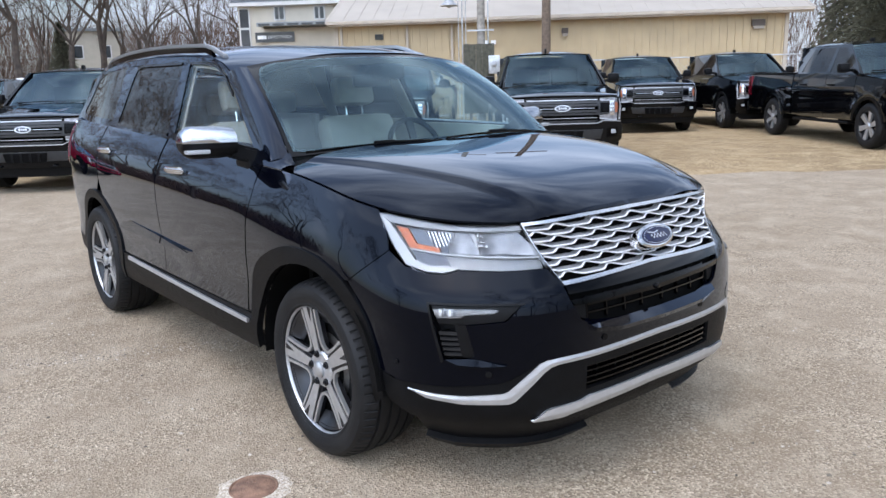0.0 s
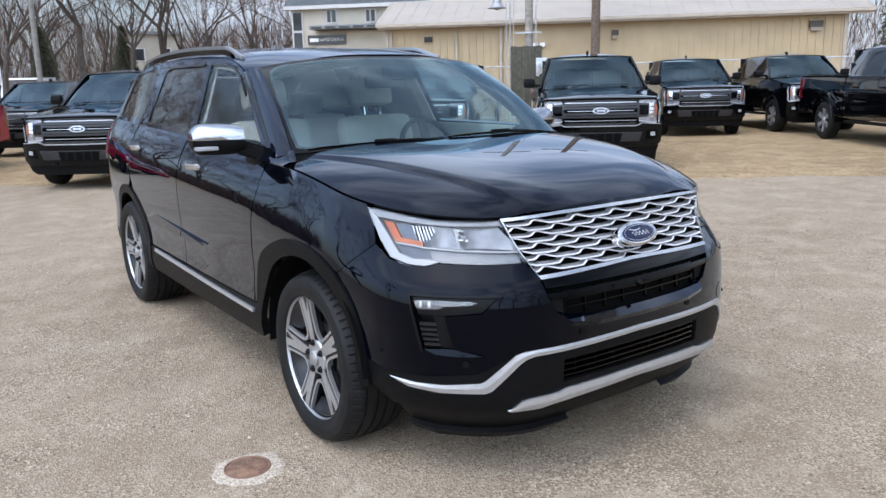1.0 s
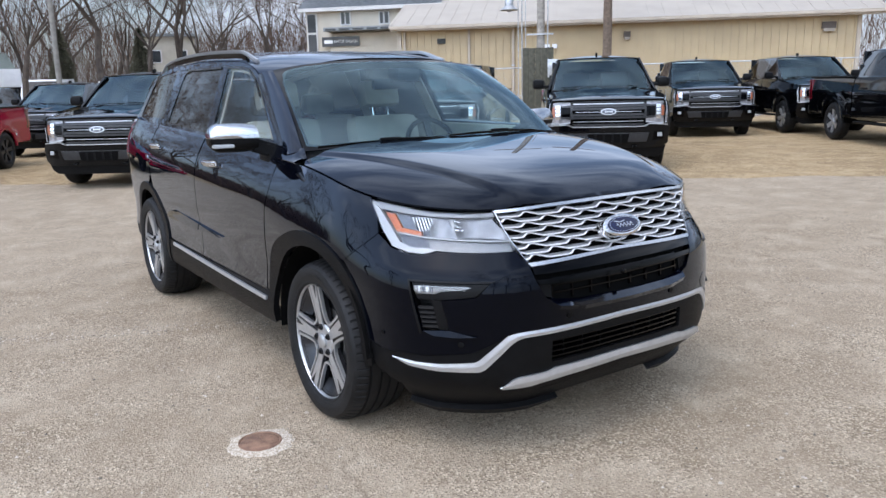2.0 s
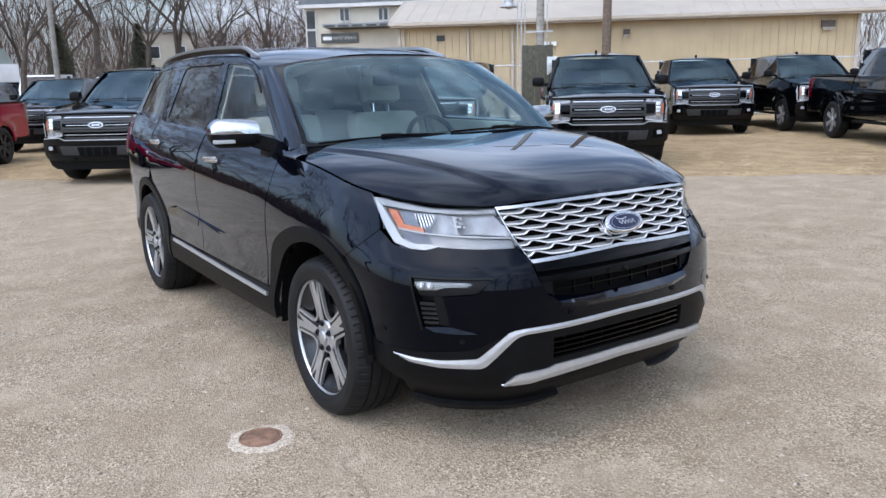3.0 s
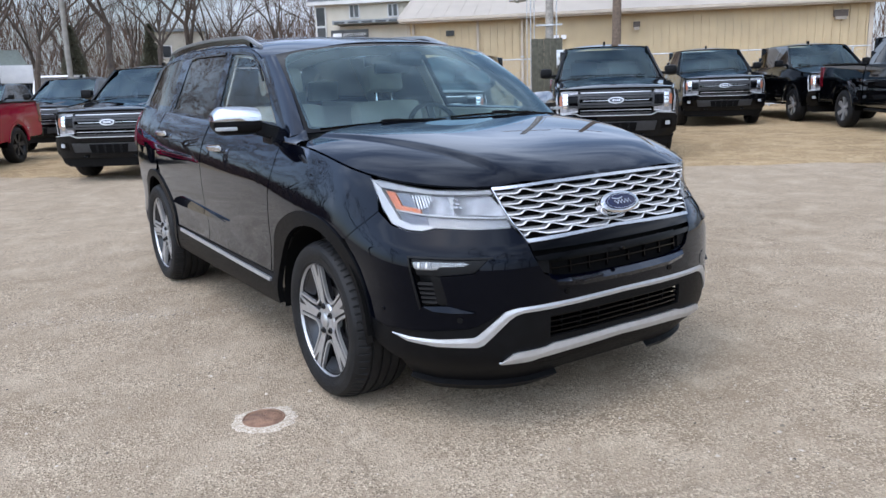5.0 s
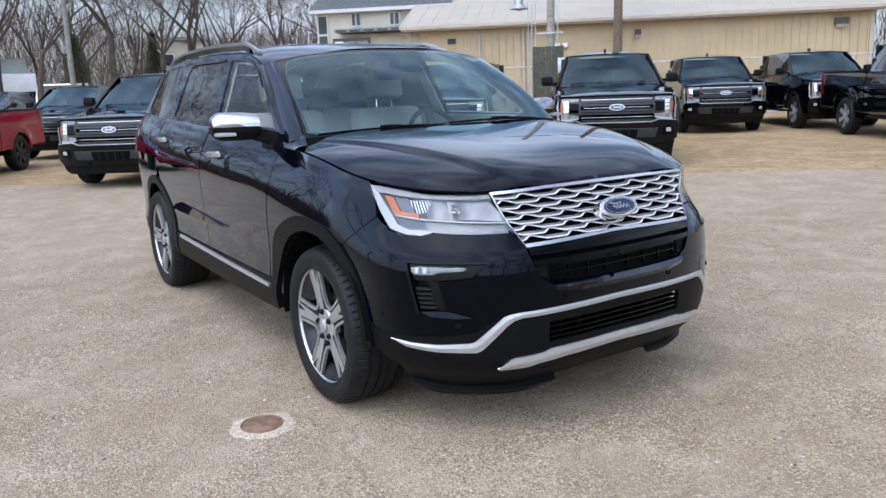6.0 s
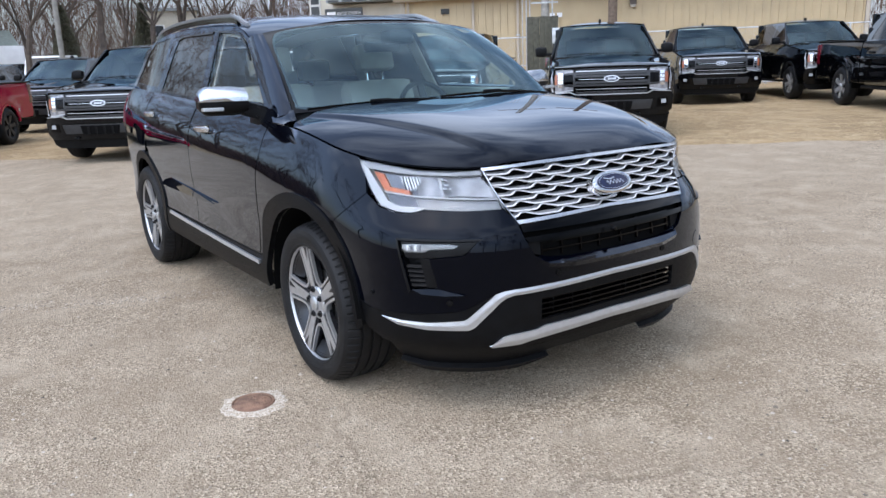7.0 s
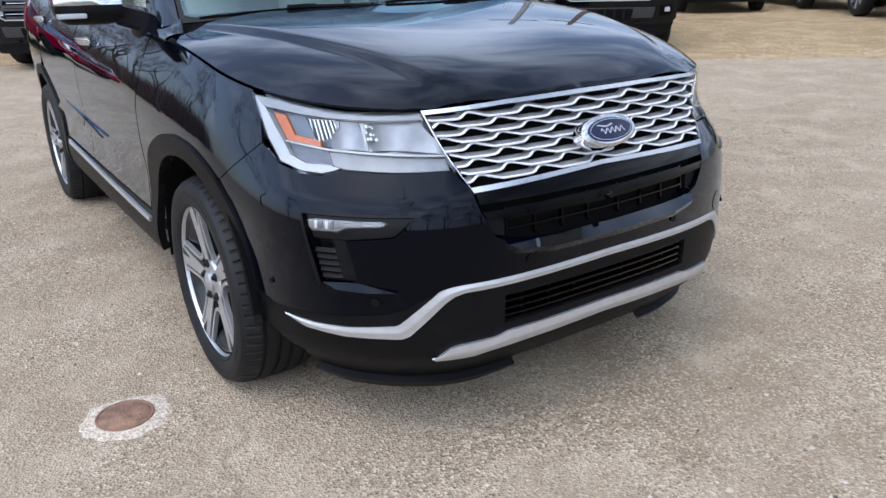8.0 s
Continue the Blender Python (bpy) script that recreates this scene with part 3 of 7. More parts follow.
def build_cover():
    """The rusty cleanout cover in its collar of pale concrete."""
    c = (0.0, -1.295, 0.0)
    thing = root("drain_cover", Matrix.Translation(c), "rusty round iron cover set in pale concrete", "drain cover")
    bm = bmesh.new()
    rings = []
    for f, z in ((1.0, 0.001), (0.88, 0.006), (0.60, 0.008)):
        ring = []
        for k in range(80):
            a = 2 * math.pi * k / 80
            jag = noise.noise(Vector((math.cos(a) * 1.6, math.sin(a) * 1.6, 5))) + 0.45 * noise.noise(Vector((math.cos(a) * 6, math.sin(a) * 6, 2)))
            r = (0.138 + 0.032 * jag) * f
            ring.append(bm.verts.new((r * math.cos(a) * 1.02, r * math.sin(a), z)))
        rings.append(ring)
    for a, b in zip(rings, rings[1:]):
        for k in range(80):
            bm.faces.new((a[k], a[(k + 1) % 80], b[(k + 1) % 80], b[k]))
    bm.faces.new(rings[-1])
    part("collar", bm, CONCRETE, thing, "pale crumbling concrete collar")
    part("lid", lathe([(0.0, 0.0125), (0.078, 0.0125), (0.084, 0.0095), (0.087, 0.013), (0.093, 0.012), (0.095, 0.004), (0.0, 0.004)], 40, "z"), RUST, thing, "rusty brown iron lid")
    part("lid_pin", lathe([(0.0, 0.018), (0.007, 0.017), (0.009, 0.011), (0.0, 0.011)], 10, "z", centre=(-0.03, 0.02, 0)), RUST, thing)


def build_stones():
    """Loose grit and pebbles on the asphalt."""
    rng = random.Random(4)
    verts, faces = [], []
    # a drift of coarser grit runs across the lot beside the rear wheel
    drift = [(-2.62, -2.62), (-2.43, -2.13), (-2.2, -1.76), (-2.03, -1.35), (-1.83, -0.92), (-1.63, -0.49)]
    for i in range(26000):
        if i < 1100:
            k = rng.uniform(0, len(drift) - 1.001)
            p0, p1 = drift[int(k)], drift[int(k) + 1]
            x, y = p0[0] + (p1[0] - p0[0]) * (k % 1) + rng.gauss(0, 0.07), p0[1] + (p1[1] - p0[1]) * (k % 1) + rng.gauss(0, 0.03)
        else:
            x, y = rng.uniform(-5, 4.5), rng.uniform(-4.2, 6.5)
            if -4.1 < x < 0.8 and abs(y) < 0.9:
                continue
            if noise.noise(Vector((x * 1.3, y * 1.3, 2.0))) < rng.uniform(-0.6, 0.35):
                continue
        r = rng.choice((0.0025, 0.003, 0.003, 0.004, 0.004, 0.005, 0.007)) * rng.uniform(0.7, 1.3)
        if rng.random() < 0.015:
            r *= 1.6
        b, z, a = len(verts), land(x, y), rng.uniform(0, 6.3)
        for k in range(5):
            t = a + 2 * math.pi * k / 5
            w = r * rng.uniform(0.75, 1.25)
            verts.append((x + w * math.cos(t), y + w * math.sin(t), z))
        verts.append((x + rng.uniform(-0.3, 0.3) * r, y, z + r * rng.uniform(0.5, 0.9)))
        faces += [(b + k, b + (k + 1) % 5, b + 5) for k in range(5)]
    me = bpy.data.meshes.new("pebbles")
    me.from_pydata(verts, [], faces)
    me.materials.append(STONE)
    tagged(new("pebbles", me), "loose pale pebbles and grit on asphalt", "pebbles", kind="stuff")


# ---- pickups ----
def p_half(x, z):
    w = 0.985 - 0.10 * max(0.0, (x - 0.35) / 0.55) ** 2 - 0.03 * max(0.0, (0.62 - z) / 0.2) ** 2 - 0.045 * max(0.0, (z - 1.0) / 0.34) ** 2 + 0.012 * math.exp(-((z - 1.02) / 0.08) ** 2)
    for cx in (0.0, -3.68):
        w += 0.022 * math.exp(-((math.hypot(x - cx, z - 0.42) - 0.52) / 0.09) ** 2)
    return w


def p_side(x, z):
    return (x, -p_half(x, z), z)


def p_cab(x, z):
    return (x, -(0.935 - 0.36 * (z - 1.33) - 0.03 * smooth(-2.2, -2.9, x)), z)


def p_front(y, z):
    return (0.945 - 0.13 * abs(y / 0.93) ** 3 - 0.07 * max(0.0, (z - 0.9) / 0.3) ** 2 - 0.03 * max(0.0, (0.6 - z) / 0.2), y, z)


def p_hood(x, y):
    e = 1.172 + 0.118 * smooth(0.95, -0.5, x)
    qy = min(1.0, abs(y) / 0.93)
    bulge = 0.035 * (1 - smooth(0.36, 0.52, abs(y))) * smooth(0.92, 0.3, x)
    return (x, y, e + 0.045 * (1 - qy ** 2.5) + bulge * 0.6 - 0.040 * max(0.0, (x - 0.74) / 0.2) ** 2)


def p_screen(y, t):
    k = abs(y) / (0.86 - 0.13 * t)
    return (-0.38 - 0.10 * k * k + (-0.74 - 0.02 * k * k) * t + 0.01 * math.sin(math.pi * t), y, 1.325 - 0.02 * k * k + (0.548 - 0.002 * k * k) * t + 0.02 * math.sin(math.pi * t))


def p_roof(x, y):
    return (x, y, 1.865 + (0.03 + 0.045 * smooth(-1.08, -1.7, x)) * (1 - (abs(y) / 0.76) ** 2.6) - 0.012 * smooth(-1.35, -1.05, x) - 0.03 * smooth(-2.4, -2.95, x))


def pickup_wheel(truck, place, rim):
    R = 0.405
    tyre = lathe([(0.262, 0.02), (0.275, -0.005), (0.33, -0.018), (0.375, -0.006), (0.398, 0.02), (R, 0.05), (0.396, 0.055), (0.396, 0.075), (R, 0.08), (R, 0.13), (0.396, 0.135), (0.396, 0.155), (R, 0.16), (0.40, 0.20), (0.37, 0.235), (0.30, 0.245), (0.262, 0.22)], 36, close=True)
    w = part("wheel", tyre, RUBBER, truck, "black tyre on grey alloy wheel")
    w.matrix_local = place
    part("rim", lathe([(0.268, 0.006), (0.258, 0.0), (0.246, 0.02), (0.235, 0.10), (0.06, 0.13), (0.06, 0.16), (0.262, 0.16)], 36, close=True), ALLOY_DARK, w)
    for k in range(6):
        a = radians(60 * k + 15)
        d, s = Vector((math.cos(a), 0, math.sin(a))), Vector((-math.sin(a), 0, math.cos(a)))
        bm = bmesh.new()
        f = [bm.verts.new(d * r + s * o + Vector((0, y, 0))) for r, o, y in ((0.05, 0.032, 0.02), (0.05, -0.032, 0.02), (0.252, -0.05, 0.004), (0.252, 0.05, 0.004))]
        g = [bm.verts.new(v.co + Vector((0, 0.035, 0))) for v in f]
        bm.faces.new(f)
        bm.faces.new(g[::-1])
        for i in range(4):
            bm.faces.new((f[i], g[i], g[(i + 1) % 4], f[(i + 1) % 4]))
        part("spoke", bm, rim, w)
    part("hub_cap", lathe([(0.0, 0.0), (0.045, 0.003), (0.062, 0.018), (0.062, 0.06), (0.0, 0.06)], 18), rim, w)


def build_pickup(name, m, paint, label, rim, group):
    truck = root(name, m, label, "pickup", group)
    aF, aR = arc(0, 0.42, 0.50, 170, 8, 14), arc(-3.68, 0.42, 0.50, 172, 8, 14)
    fender = [(0.84, 0.60), (0.84, 1.145), (0.5, 1.205), (-0.10, 1.255), (-0.47, 1.30), (-0.47, 0.50), (-0.50, 0.47)] + aF
    both("fender", patch(fender, p_side, 0.09, 0.02, side=1), paint, truck)
    d1 = [(-0.485, 0.48), (-0.485, 1.325), (-1.50, 1.335), (-1.50, 0.48)]
    d2 = [(-1.515, 0.48), (-1.515, 1.335), (-2.58, 1.335), (-2.58, 0.48)]
    doors = [both("door", patch(d, p_side, 0.12, 0.02), paint, truck) for d in (d1, d2)]
    both("cab_corner", patch([(-2.595, 0.50), (-2.595, 1.335), (-2.80, 1.335), (-2.80, 0.50)], p_side, 0.12, 0.02), paint, truck)
    both("bed_side", patch([(-2.84, 0.50), (-2.84, 1.345), (-4.84, 1.345), (-4.90, 1.28), (-4.90, 0.62), (-4.84, 0.56)] + arc(-3.68, 0.42, 0.50, 165, 12, 14), p_side, 0.12, 0.03), paint, truck)
    for aa, cx in ((aF, 0.0), (aR, -3.68)):
        ring = aa + arc(cx, 0.42, 0.445, 8, 172, 14)
        both("wheel_arch_trim", patch(ring, p_side, 0.06, 0.03, 0.012), PLASTIC if cx == 0 else paint, truck)
        ln = bmesh.new()
        r0 = [ln.verts.new((cx + 0.46 * math.cos(radians(a)), -0.93, 0.42 + 0.46 * math.sin(radians(a)))) for a in range(-5, 190, 15)]
        r1 = [ln.verts.new((v.co.x, -0.5, v.co.z)) for v in r0]
        for i in range(len(r0) - 1):
            ln.faces.new((r0[i], r0[i + 1], r1[i + 1], r1[i]))
        ln.faces.new(r1)
        both("wheel_liner", ln, DARK, truck)
    both("running_board", boxes(((-2.70, -1.0, 0.40), (-0.60, -0.82, 0.45)), bevel=0.02), PLASTIC, truck)
    # front
    hl = [(0.90, -0.70), (0.93, -0.4), (0.94, 0), (0.93, 0.4), (0.90, 0.70), (0.84, 0.88), (0.4, 0.93), (-0.46, 0.90), (-0.40, 0.5), (-0.37, 0), (-0.40, -0.5), (-0.46, -0.90), (0.4, -0.93), (0.84, -0.88)]
    part("hood", patch(hl, p_hood, 0.08, 0.02), paint, truck)
    part("hood_lip", patch([(-0.86, 1.142), (0.86, 1.142), (0.84, 1.160), (0.5, 1.178), (-0.5, 1.178), (-0.84, 1.160)], p_front, 0.1, 0.03, 0.004), paint, truck)
    part("grille", patch([(-0.62, 0.74), (0.62, 0.74), (0.70, 0.84), (0.70, 1.15), (-0.70, 1.15), (-0.70, 0.84)], p_front, 0.12, 0.02, -0.05, side=1), DARK, truck, "black barred grille")
    # a six-sided surround, two broad bars, three slots each with a thin bright rail
    part("grille_frame", patches([[(-0.60, 1.128), (0.60, 1.128), (0.58, 1.146), (-0.58, 1.146)], [(-0.53, 0.752), (0.53, 0.752), (0.57, 0.785), (-0.57, 0.785)]], p_front, step=0.1, thick=0.05, off=0.010), TRUCKGREY, truck)
    for z0, z1, w in ((1.006, 1.088, 0.60), (0.868, 0.948, 0.60)):
        part("grille_bar", patch([(-w, z0), (w, z0), (w, z1), (-w, z1)], p_front, 0.12, 0.05, 0.012), TRUCKGREY, truck, "satin dark grey grille bar")
        # a black strip laid on the bar imitates the shadow in a groove
        part("bar_shadow_gap", patch([(-w + 0.05, z0 + 0.034), (w - 0.05, z0 + 0.034), (w - 0.05, z0 + 0.042), (-w + 0.05, z0 + 0.042)], p_front, 0.12, 0.01, 0.0145), GLOSS, truck)
    for z, w, h in ((1.108, 0.56, 0.0055), (0.977, 0.52, 0.0035), (0.822, 0.56, 0.0045)):
        part("grille_rail", patch([(-w, z - h), (w, z - h), (w, z + h), (-w, z + h)], p_front, 0.12, 0.02, -0.006), RAIL, truck, "thin silver rail")
    for sgn in (1, -1):
        # each end of the bars is clasped by a black bracket that reaches into the lamp
        part("grille_end", patches([[(sgn * y, z) for y, z in f] for f in (((0.575, 1.094), (0.600, 1.094), (0.600, 0.862), (0.575, 0.862)), ((0.600, 1.084), (0.745, 1.074), (0.745, 1.050), (0.600, 1.054)), ((0.600, 0.902), (0.745, 0.906), (0.745, 0.884), (0.600, 0.872)))], p_front, step=0.08, thick=0.04, off=0.014), TRUCKGREY, truck)
        part("lamp_mask", patch([(sgn * a, b) for a, b in ((0.602, 0.902), (0.602, 1.056), (0.752, 1.052), (0.752, 0.906))], p_front, 0.06, 0.02, 0.004), GLOSS, truck)
    oval_ = np.linspace(0, 2 * math.pi, 25)[:-1]
    part("badge", patch([(0.125 * math.cos(a), 0.977 + 0.050 * math.sin(a)) for a in oval_], p_front, 0.08, 0.02, 0.022), RAIL, truck, "silver oval badge")
    part("badge_field", patch([(0.104 * math.cos(a), 0.977 + 0.036 * math.sin(a)) for a in oval_], p_front, 0.08, 0.01, 0.026), TRUCKBADGE, truck)
    part("badge_mark", patches([[(0.013 * math.cos(a) + o, 0.977 + r * math.sin(a)) for a in oval_] for o, r in ((-0.045, 0.022), (-0.012, 0.014), (0.020, 0.014), (0.052, 0.020))], p_front, step=0.08, thick=0.006, off=0.029), RAIL, truck)
    # the lamp is a bright bracket: a top leg, an outer column, a bottom leg
    lampf = [(0.60, 1.092), (0.60, 1.135), (0.80, 1.140), (0.93, 1.118), (0.958, 1.00), (0.945, 0.79), (0.84, 0.765), (0.60, 0.800), (0.60, 0.862), (0.755, 0.880), (0.755, 1.074)]
    for sgn in (1, -1):
        part("headlamp", patch([(sgn * a, b) for a, b in lampf], p_front, 0.05, 0.03, -0.006), TRUCKLAMP, truck, "clear headlamp")
        for f in (((0.605, 1.116), (0.605, 1.134), (0.80, 1.138), (0.925, 1.116), (0.920, 1.098), (0.80, 1.118)), ((0.605, 0.802), (0.84, 0.768), (0.935, 0.790), (0.935, 0.812), (0.84, 0.788), (0.605, 0.822))):
            part("lamp_border", patch([(sgn * a, b) for a, b in f], p_front, 0.06, 0.01, 0.003), WHITELENS, truck, "white light border")
        for z0, z1 in ((1.035, 1.085), (0.975, 1.022), (0.915, 0.962), (0.855, 0.902)):
            part("lamp_cell", patch([(sgn * a, b) for a, b in ((0.765, z0), (0.765, z1), (0.835, z1 - 0.004), (0.835, z0))], p_front, 0.06, 0.012, 0.002), CHROME, truck)
        part("turn_signal", patch([(sgn * a, b) for a, b in ((0.848, 0.90), (0.848, 1.065), (0.892, 1.055), (0.892, 0.90))], p_front, 0.06, 0.01, 0.004), TRUCKAMBER, truck)
        part("fog_surround", patch([(sgn * a, b) for a, b in ((0.70, 0.52), (0.72, 0.66), (0.86, 0.67), (0.885, 0.60), (0.86, 0.53))], p_front, 0.06, 0.02, 0.046), GLOSS, truck)
        part("fog_lamp", patch([(sgn * a, b) for a, b in ((0.770, 0.580), (0.770, 0.635), (0.838, 0.638), (0.846, 0.582))], p_front, 0.06, 0.02, 0.052), WHITELENS, truck, "small fog lamp")
        part("tow_hook", tube(bmesh.new(), [(0.90, sgn * 0.45, 0.42), (0.99, sgn * 0.45, 0.42), (0.99, sgn * 0.40, 0.42), (0.90, sgn * 0.40, 0.42)], 0.015, 6), PLASTIC, truck)
    part("front_bumper", patch([(-0.86, 0.40), (0.86, 0.40), (0.95, 0.48), (0.96, 0.70), (0.92, 0.758), (0.64, 0.775), (0.55, 0.735), (-0.55, 0.735), (-0.64, 0.775), (-0.92, 0.758), (-0.96, 0.70), (-0.95, 0.48)], p_front, 0.08, 0.12, 0.04), paint, truck)
    part("bumper_step", patch([(-0.60, 0.50), (0.60, 0.50), (0.64, 0.64), (-0.64, 0.64)], p_front, 0.1, 0.02, 0.052), TRUCKGREY, truck)
    part("bumper_slot", patch([(-0.30, 0.485), (0.30, 0.485), (0.33, 0.625), (-0.33, 0.625)], p_front, 0.1, 0.01, 0.058), DARK, truck)
    for y in (-0.20, -0.07, 0.07, 0.20):
        part("slot_divider", patch([(y - 0.016, 0.49), (y + 0.016, 0.49), (y + 0.018, 0.622), (y - 0.018, 0.622)], p_front, 0.1, 0.02, 0.062), PLASTIC, truck)
    edge = [(-0.93, 0.752), (-0.645, 0.772), (-0.552, 0.732), (0.552, 0.732), (0.645, 0.772), (0.93, 0.752)]
    part("bumper_edge", patch(edge + [(y, z + 0.013) for y, z in reversed(edge)], p_front, 0.06, 0.05, 0.046), RAIL, truck, "silver line along the bumper's top")
    part("valance", patch([(-0.80, 0.25), (0.80, 0.25), (0.90, 0.31), (0.94, 0.42), (-0.94, 0.42), (-0.90, 0.31)], p_front, 0.12, 0.06, 0.0), PLASTIC, truck)
    # cab
    part("windscreen", patch([(-0.83, 0.0), (0.83, 0.0), (0.712, 0.985), (-0.712, 0.985)], p_screen, 0.12, 0.0, 0.004), WSGLASS, truck).visible_shadow = False
    part("cowl", boxes(((-0.52, -0.88, 1.20), (-0.36, 0.88, 1.318)), bevel=0.02), PLASTIC, truck)
    both("a_pillar", patches([[(-0.87, 0.0), (-0.825, 0.0), (-0.705, 1.0), (-0.74, 1.0)]], p_screen, step=0.1, thick=0.03), paint, truck)
    w1 = [(-0.60, 1.345), (-1.20, 1.80), (-1.46, 1.81), (-1.46, 1.345)]
    w2 = [(-1.58, 1.345), (-1.58, 1.81), (-2.35, 1.80), (-2.55, 1.50), (-2.55, 1.36)]
    for w in (w1, w2):
        for ob in both("side_window", patch(w, p_cab, 0.15, 0.0, -0.004), TINTGLASS, truck):
            ob.visible_shadow = False
    fr = [[(-0.47, 1.335), (-0.60, 1.345), (-1.20, 1.80), (-1.46, 1.81), (-1.58, 1.81), (-2.35, 1.80), (-2.55, 1.50), (-2.60, 1.36), (-2.80, 1.335), (-2.82, 1.72), (-2.70, 1.86), (-1.13, 1.87)],
          [(-1.46, 1.345), (-1.46, 1.81), (-1.58, 1.81), (-1.58, 1.345)], [(-0.47, 1.325), (-0.60, 1.348), (-2.56, 1.362), (-2.80, 1.335), (-1.5, 1.325)]]
    both("cab_frame", patches(fr, p_cab, step=0.12, thick=0.03), paint, truck)
    part("roof", patch([(-1.225, -0.74), (-2.80, -0.74), (-2.80, 0.74), (-1.225, 0.74), (-1.15, 0.37), (-1.122, 0.0), (-1.15, -0.37)], p_roof, 0.12, 0.03), paint, truck)
    part("roof_antenna", boxes(((-1.75, -0.02, 1.93), (-1.62, 0.02, 1.99)), bevel=0.015), PLASTIC, truck)
    part("cab_back", boxes(((-2.86, -0.86, 0.55), (-2.81, 0.86, 1.60)), ((-2.86, -0.80, 1.60), (-2.81, 0.80, 1.86)), bevel=0.01), paint, truck)
    part("cab_inside", boxes(((-2.78, -0.85, 0.50), (-0.45, 0.85, 0.60)), ((-0.95, -0.86, 0.9), (-0.50, 0.86, 1.30)), ((-1.95, -0.62, 0.6), (-1.75, -0.12, 1.62)), ((-1.95, 0.12, 0.6), (-1.75, 0.62, 1.62)), ((-2.75, -0.75, 0.6), (-2.60, 0.75, 1.5)), bevel=0.03), DASH, truck)
    part("bed_floor", boxes(((-4.86, -0.92, 0.75), (-2.86, 0.92, 0.82))), PLASTIC, truck)
    both("bed_rail", boxes(((-4.88, -0.985, 1.335), (-2.85, -0.87, 1.365)), bevel=0.012), PLASTIC, truck)
    part("tailgate", boxes(((-4.93, -0.86, 0.74), (-4.87, 0.86, 1.345)), bevel=0.015), paint, truck)
    both("tail_lamp", boxes(((-4.935, -0.995, 0.86), (-4.76, -0.85, 1.30)), bevel=0.02), REDLENS, truck, "dark red tail lamp")
    part("rear_bumper", boxes(((-5.06, -0.95, 0.52), (-4.90, 0.95, 0.72)), bevel=0.03), PLASTIC, truck)
    part("chassis", boxes(((-4.8, -0.45, 0.42), (0.75, 0.45, 0.60)), ((-0.1, -0.8, 0.36), (0.1, 0.8, 0.45)), ((-3.78, -0.8, 0.36), (-3.58, 0.8, 0.46)), ((-0.45, -0.85, 0.5), (0.8, 0.85, 1.05))), DARK, truck)
    both("mirror", boxes(((-0.76, -1.205, 1.34), (-0.62, -0.995, 1.515)), bevel=0.06), PLASTIC, truck, "black door mirror")
    both("mirror_arm", boxes(((-0.74, -1.02, 1.36), (-0.64, -0.88, 1.41)), bevel=0.015), PLASTIC, truck)
    for k, pair in enumerate(doors):
        hb = boxes(((-1.40 - 1.05 * k, -1.015, 1.10), (-1.20 - 1.05 * k, -0.965, 1.135)), bevel=0.012)
        for ob, bm in zip(pair, (hb, flipped(hb))):
            part("door_handle", bm, paint if paint is PAINT_RED else PLASTIC, ob)
    for y0, y1 in ((-0.70, -0.08), (-0.02, 0.62)):
        wp = bmesh.new()
        strip_path(wp, [Vector(p_screen(y, 0.05)) + Vector((0.02, 0, 0.02)) for y in np.linspace(y0, y1, 6)], 0.02, 0.016)
        part("wiper", wp, PLASTIC, truck)
    for x in (0.0, -3.68):
        pickup_wheel(truck, pose(x, -0.975, 0.405, 0, 20 * x, 0), rim)
        pickup_wheel(truck, pose(x, 0.975, 0.405, 0, 7, 180), rim)
    return truck


def at(x, y, deg):
    return pose(x, y, land(x, y) + 0.008, 0, 0, deg)


GROUP = "pickups parked in the row"


def build_pickups():
    first = build_pickup("pickup", at(-6.605, 7.534, -40.6), PAINT_TRUCK, "black crew-cab pickup with dark barred grille", ALLOY_DARK, GROUP)
    bright = build_pickup("pickup", at(-2.90, 13.04, -36.5), PAINT_TRUCK, "black crew-cab pickup seen from the side, silver wheels", ALLOY, GROUP)
    for x, y, deg, label in ((-9.73, 14.43, -41.5, "black pickup with blank plate, parked on gravel"), (-11.50, 0.708, -36, "dark black pickup with silver oval badge")):
        tagged(copy_thing(first, at(x, y, deg)), label)
    for x, y, deg, label in ((-7.98, 16.64, -36, "black pickup turned to show its side"), (-20.55, 0.60, -37, "black pickup behind a red one"), (-29.6, -0.9, -32, "black pickup in the second row"), (-9.9, 6.3, -45, "black pickup mostly hidden behind the SUV")):
        tagged(copy_thing(bright, at(x, y, deg)), label)
    build_pickup("pickup", at(-14.1, -3.34, -30), PAINT_RED, "dark red crew-cab pickup with dark wheels", ALLOY_DARK, GROUP)
    build_pickup("pickup", at(-40.0, -14.0, -30), WHITE, "white pickup far across the lot", ALLOY_DARK, GROUP)


# ---- buildings ----
HB = radians(-44)
BOUT = Vector((math.cos(HB), math.sin(HB), 0))
BLEFT = Vector((math.sin(HB), -math.cos(HB), 0))
CORNER = Vector((-13.5, 28.4, 0))


def bpos(a, out=0.0, z=0.0):
    p = CORNER + BLEFT * a + BOUT * out
    return Vector((p.x, p.y, z))


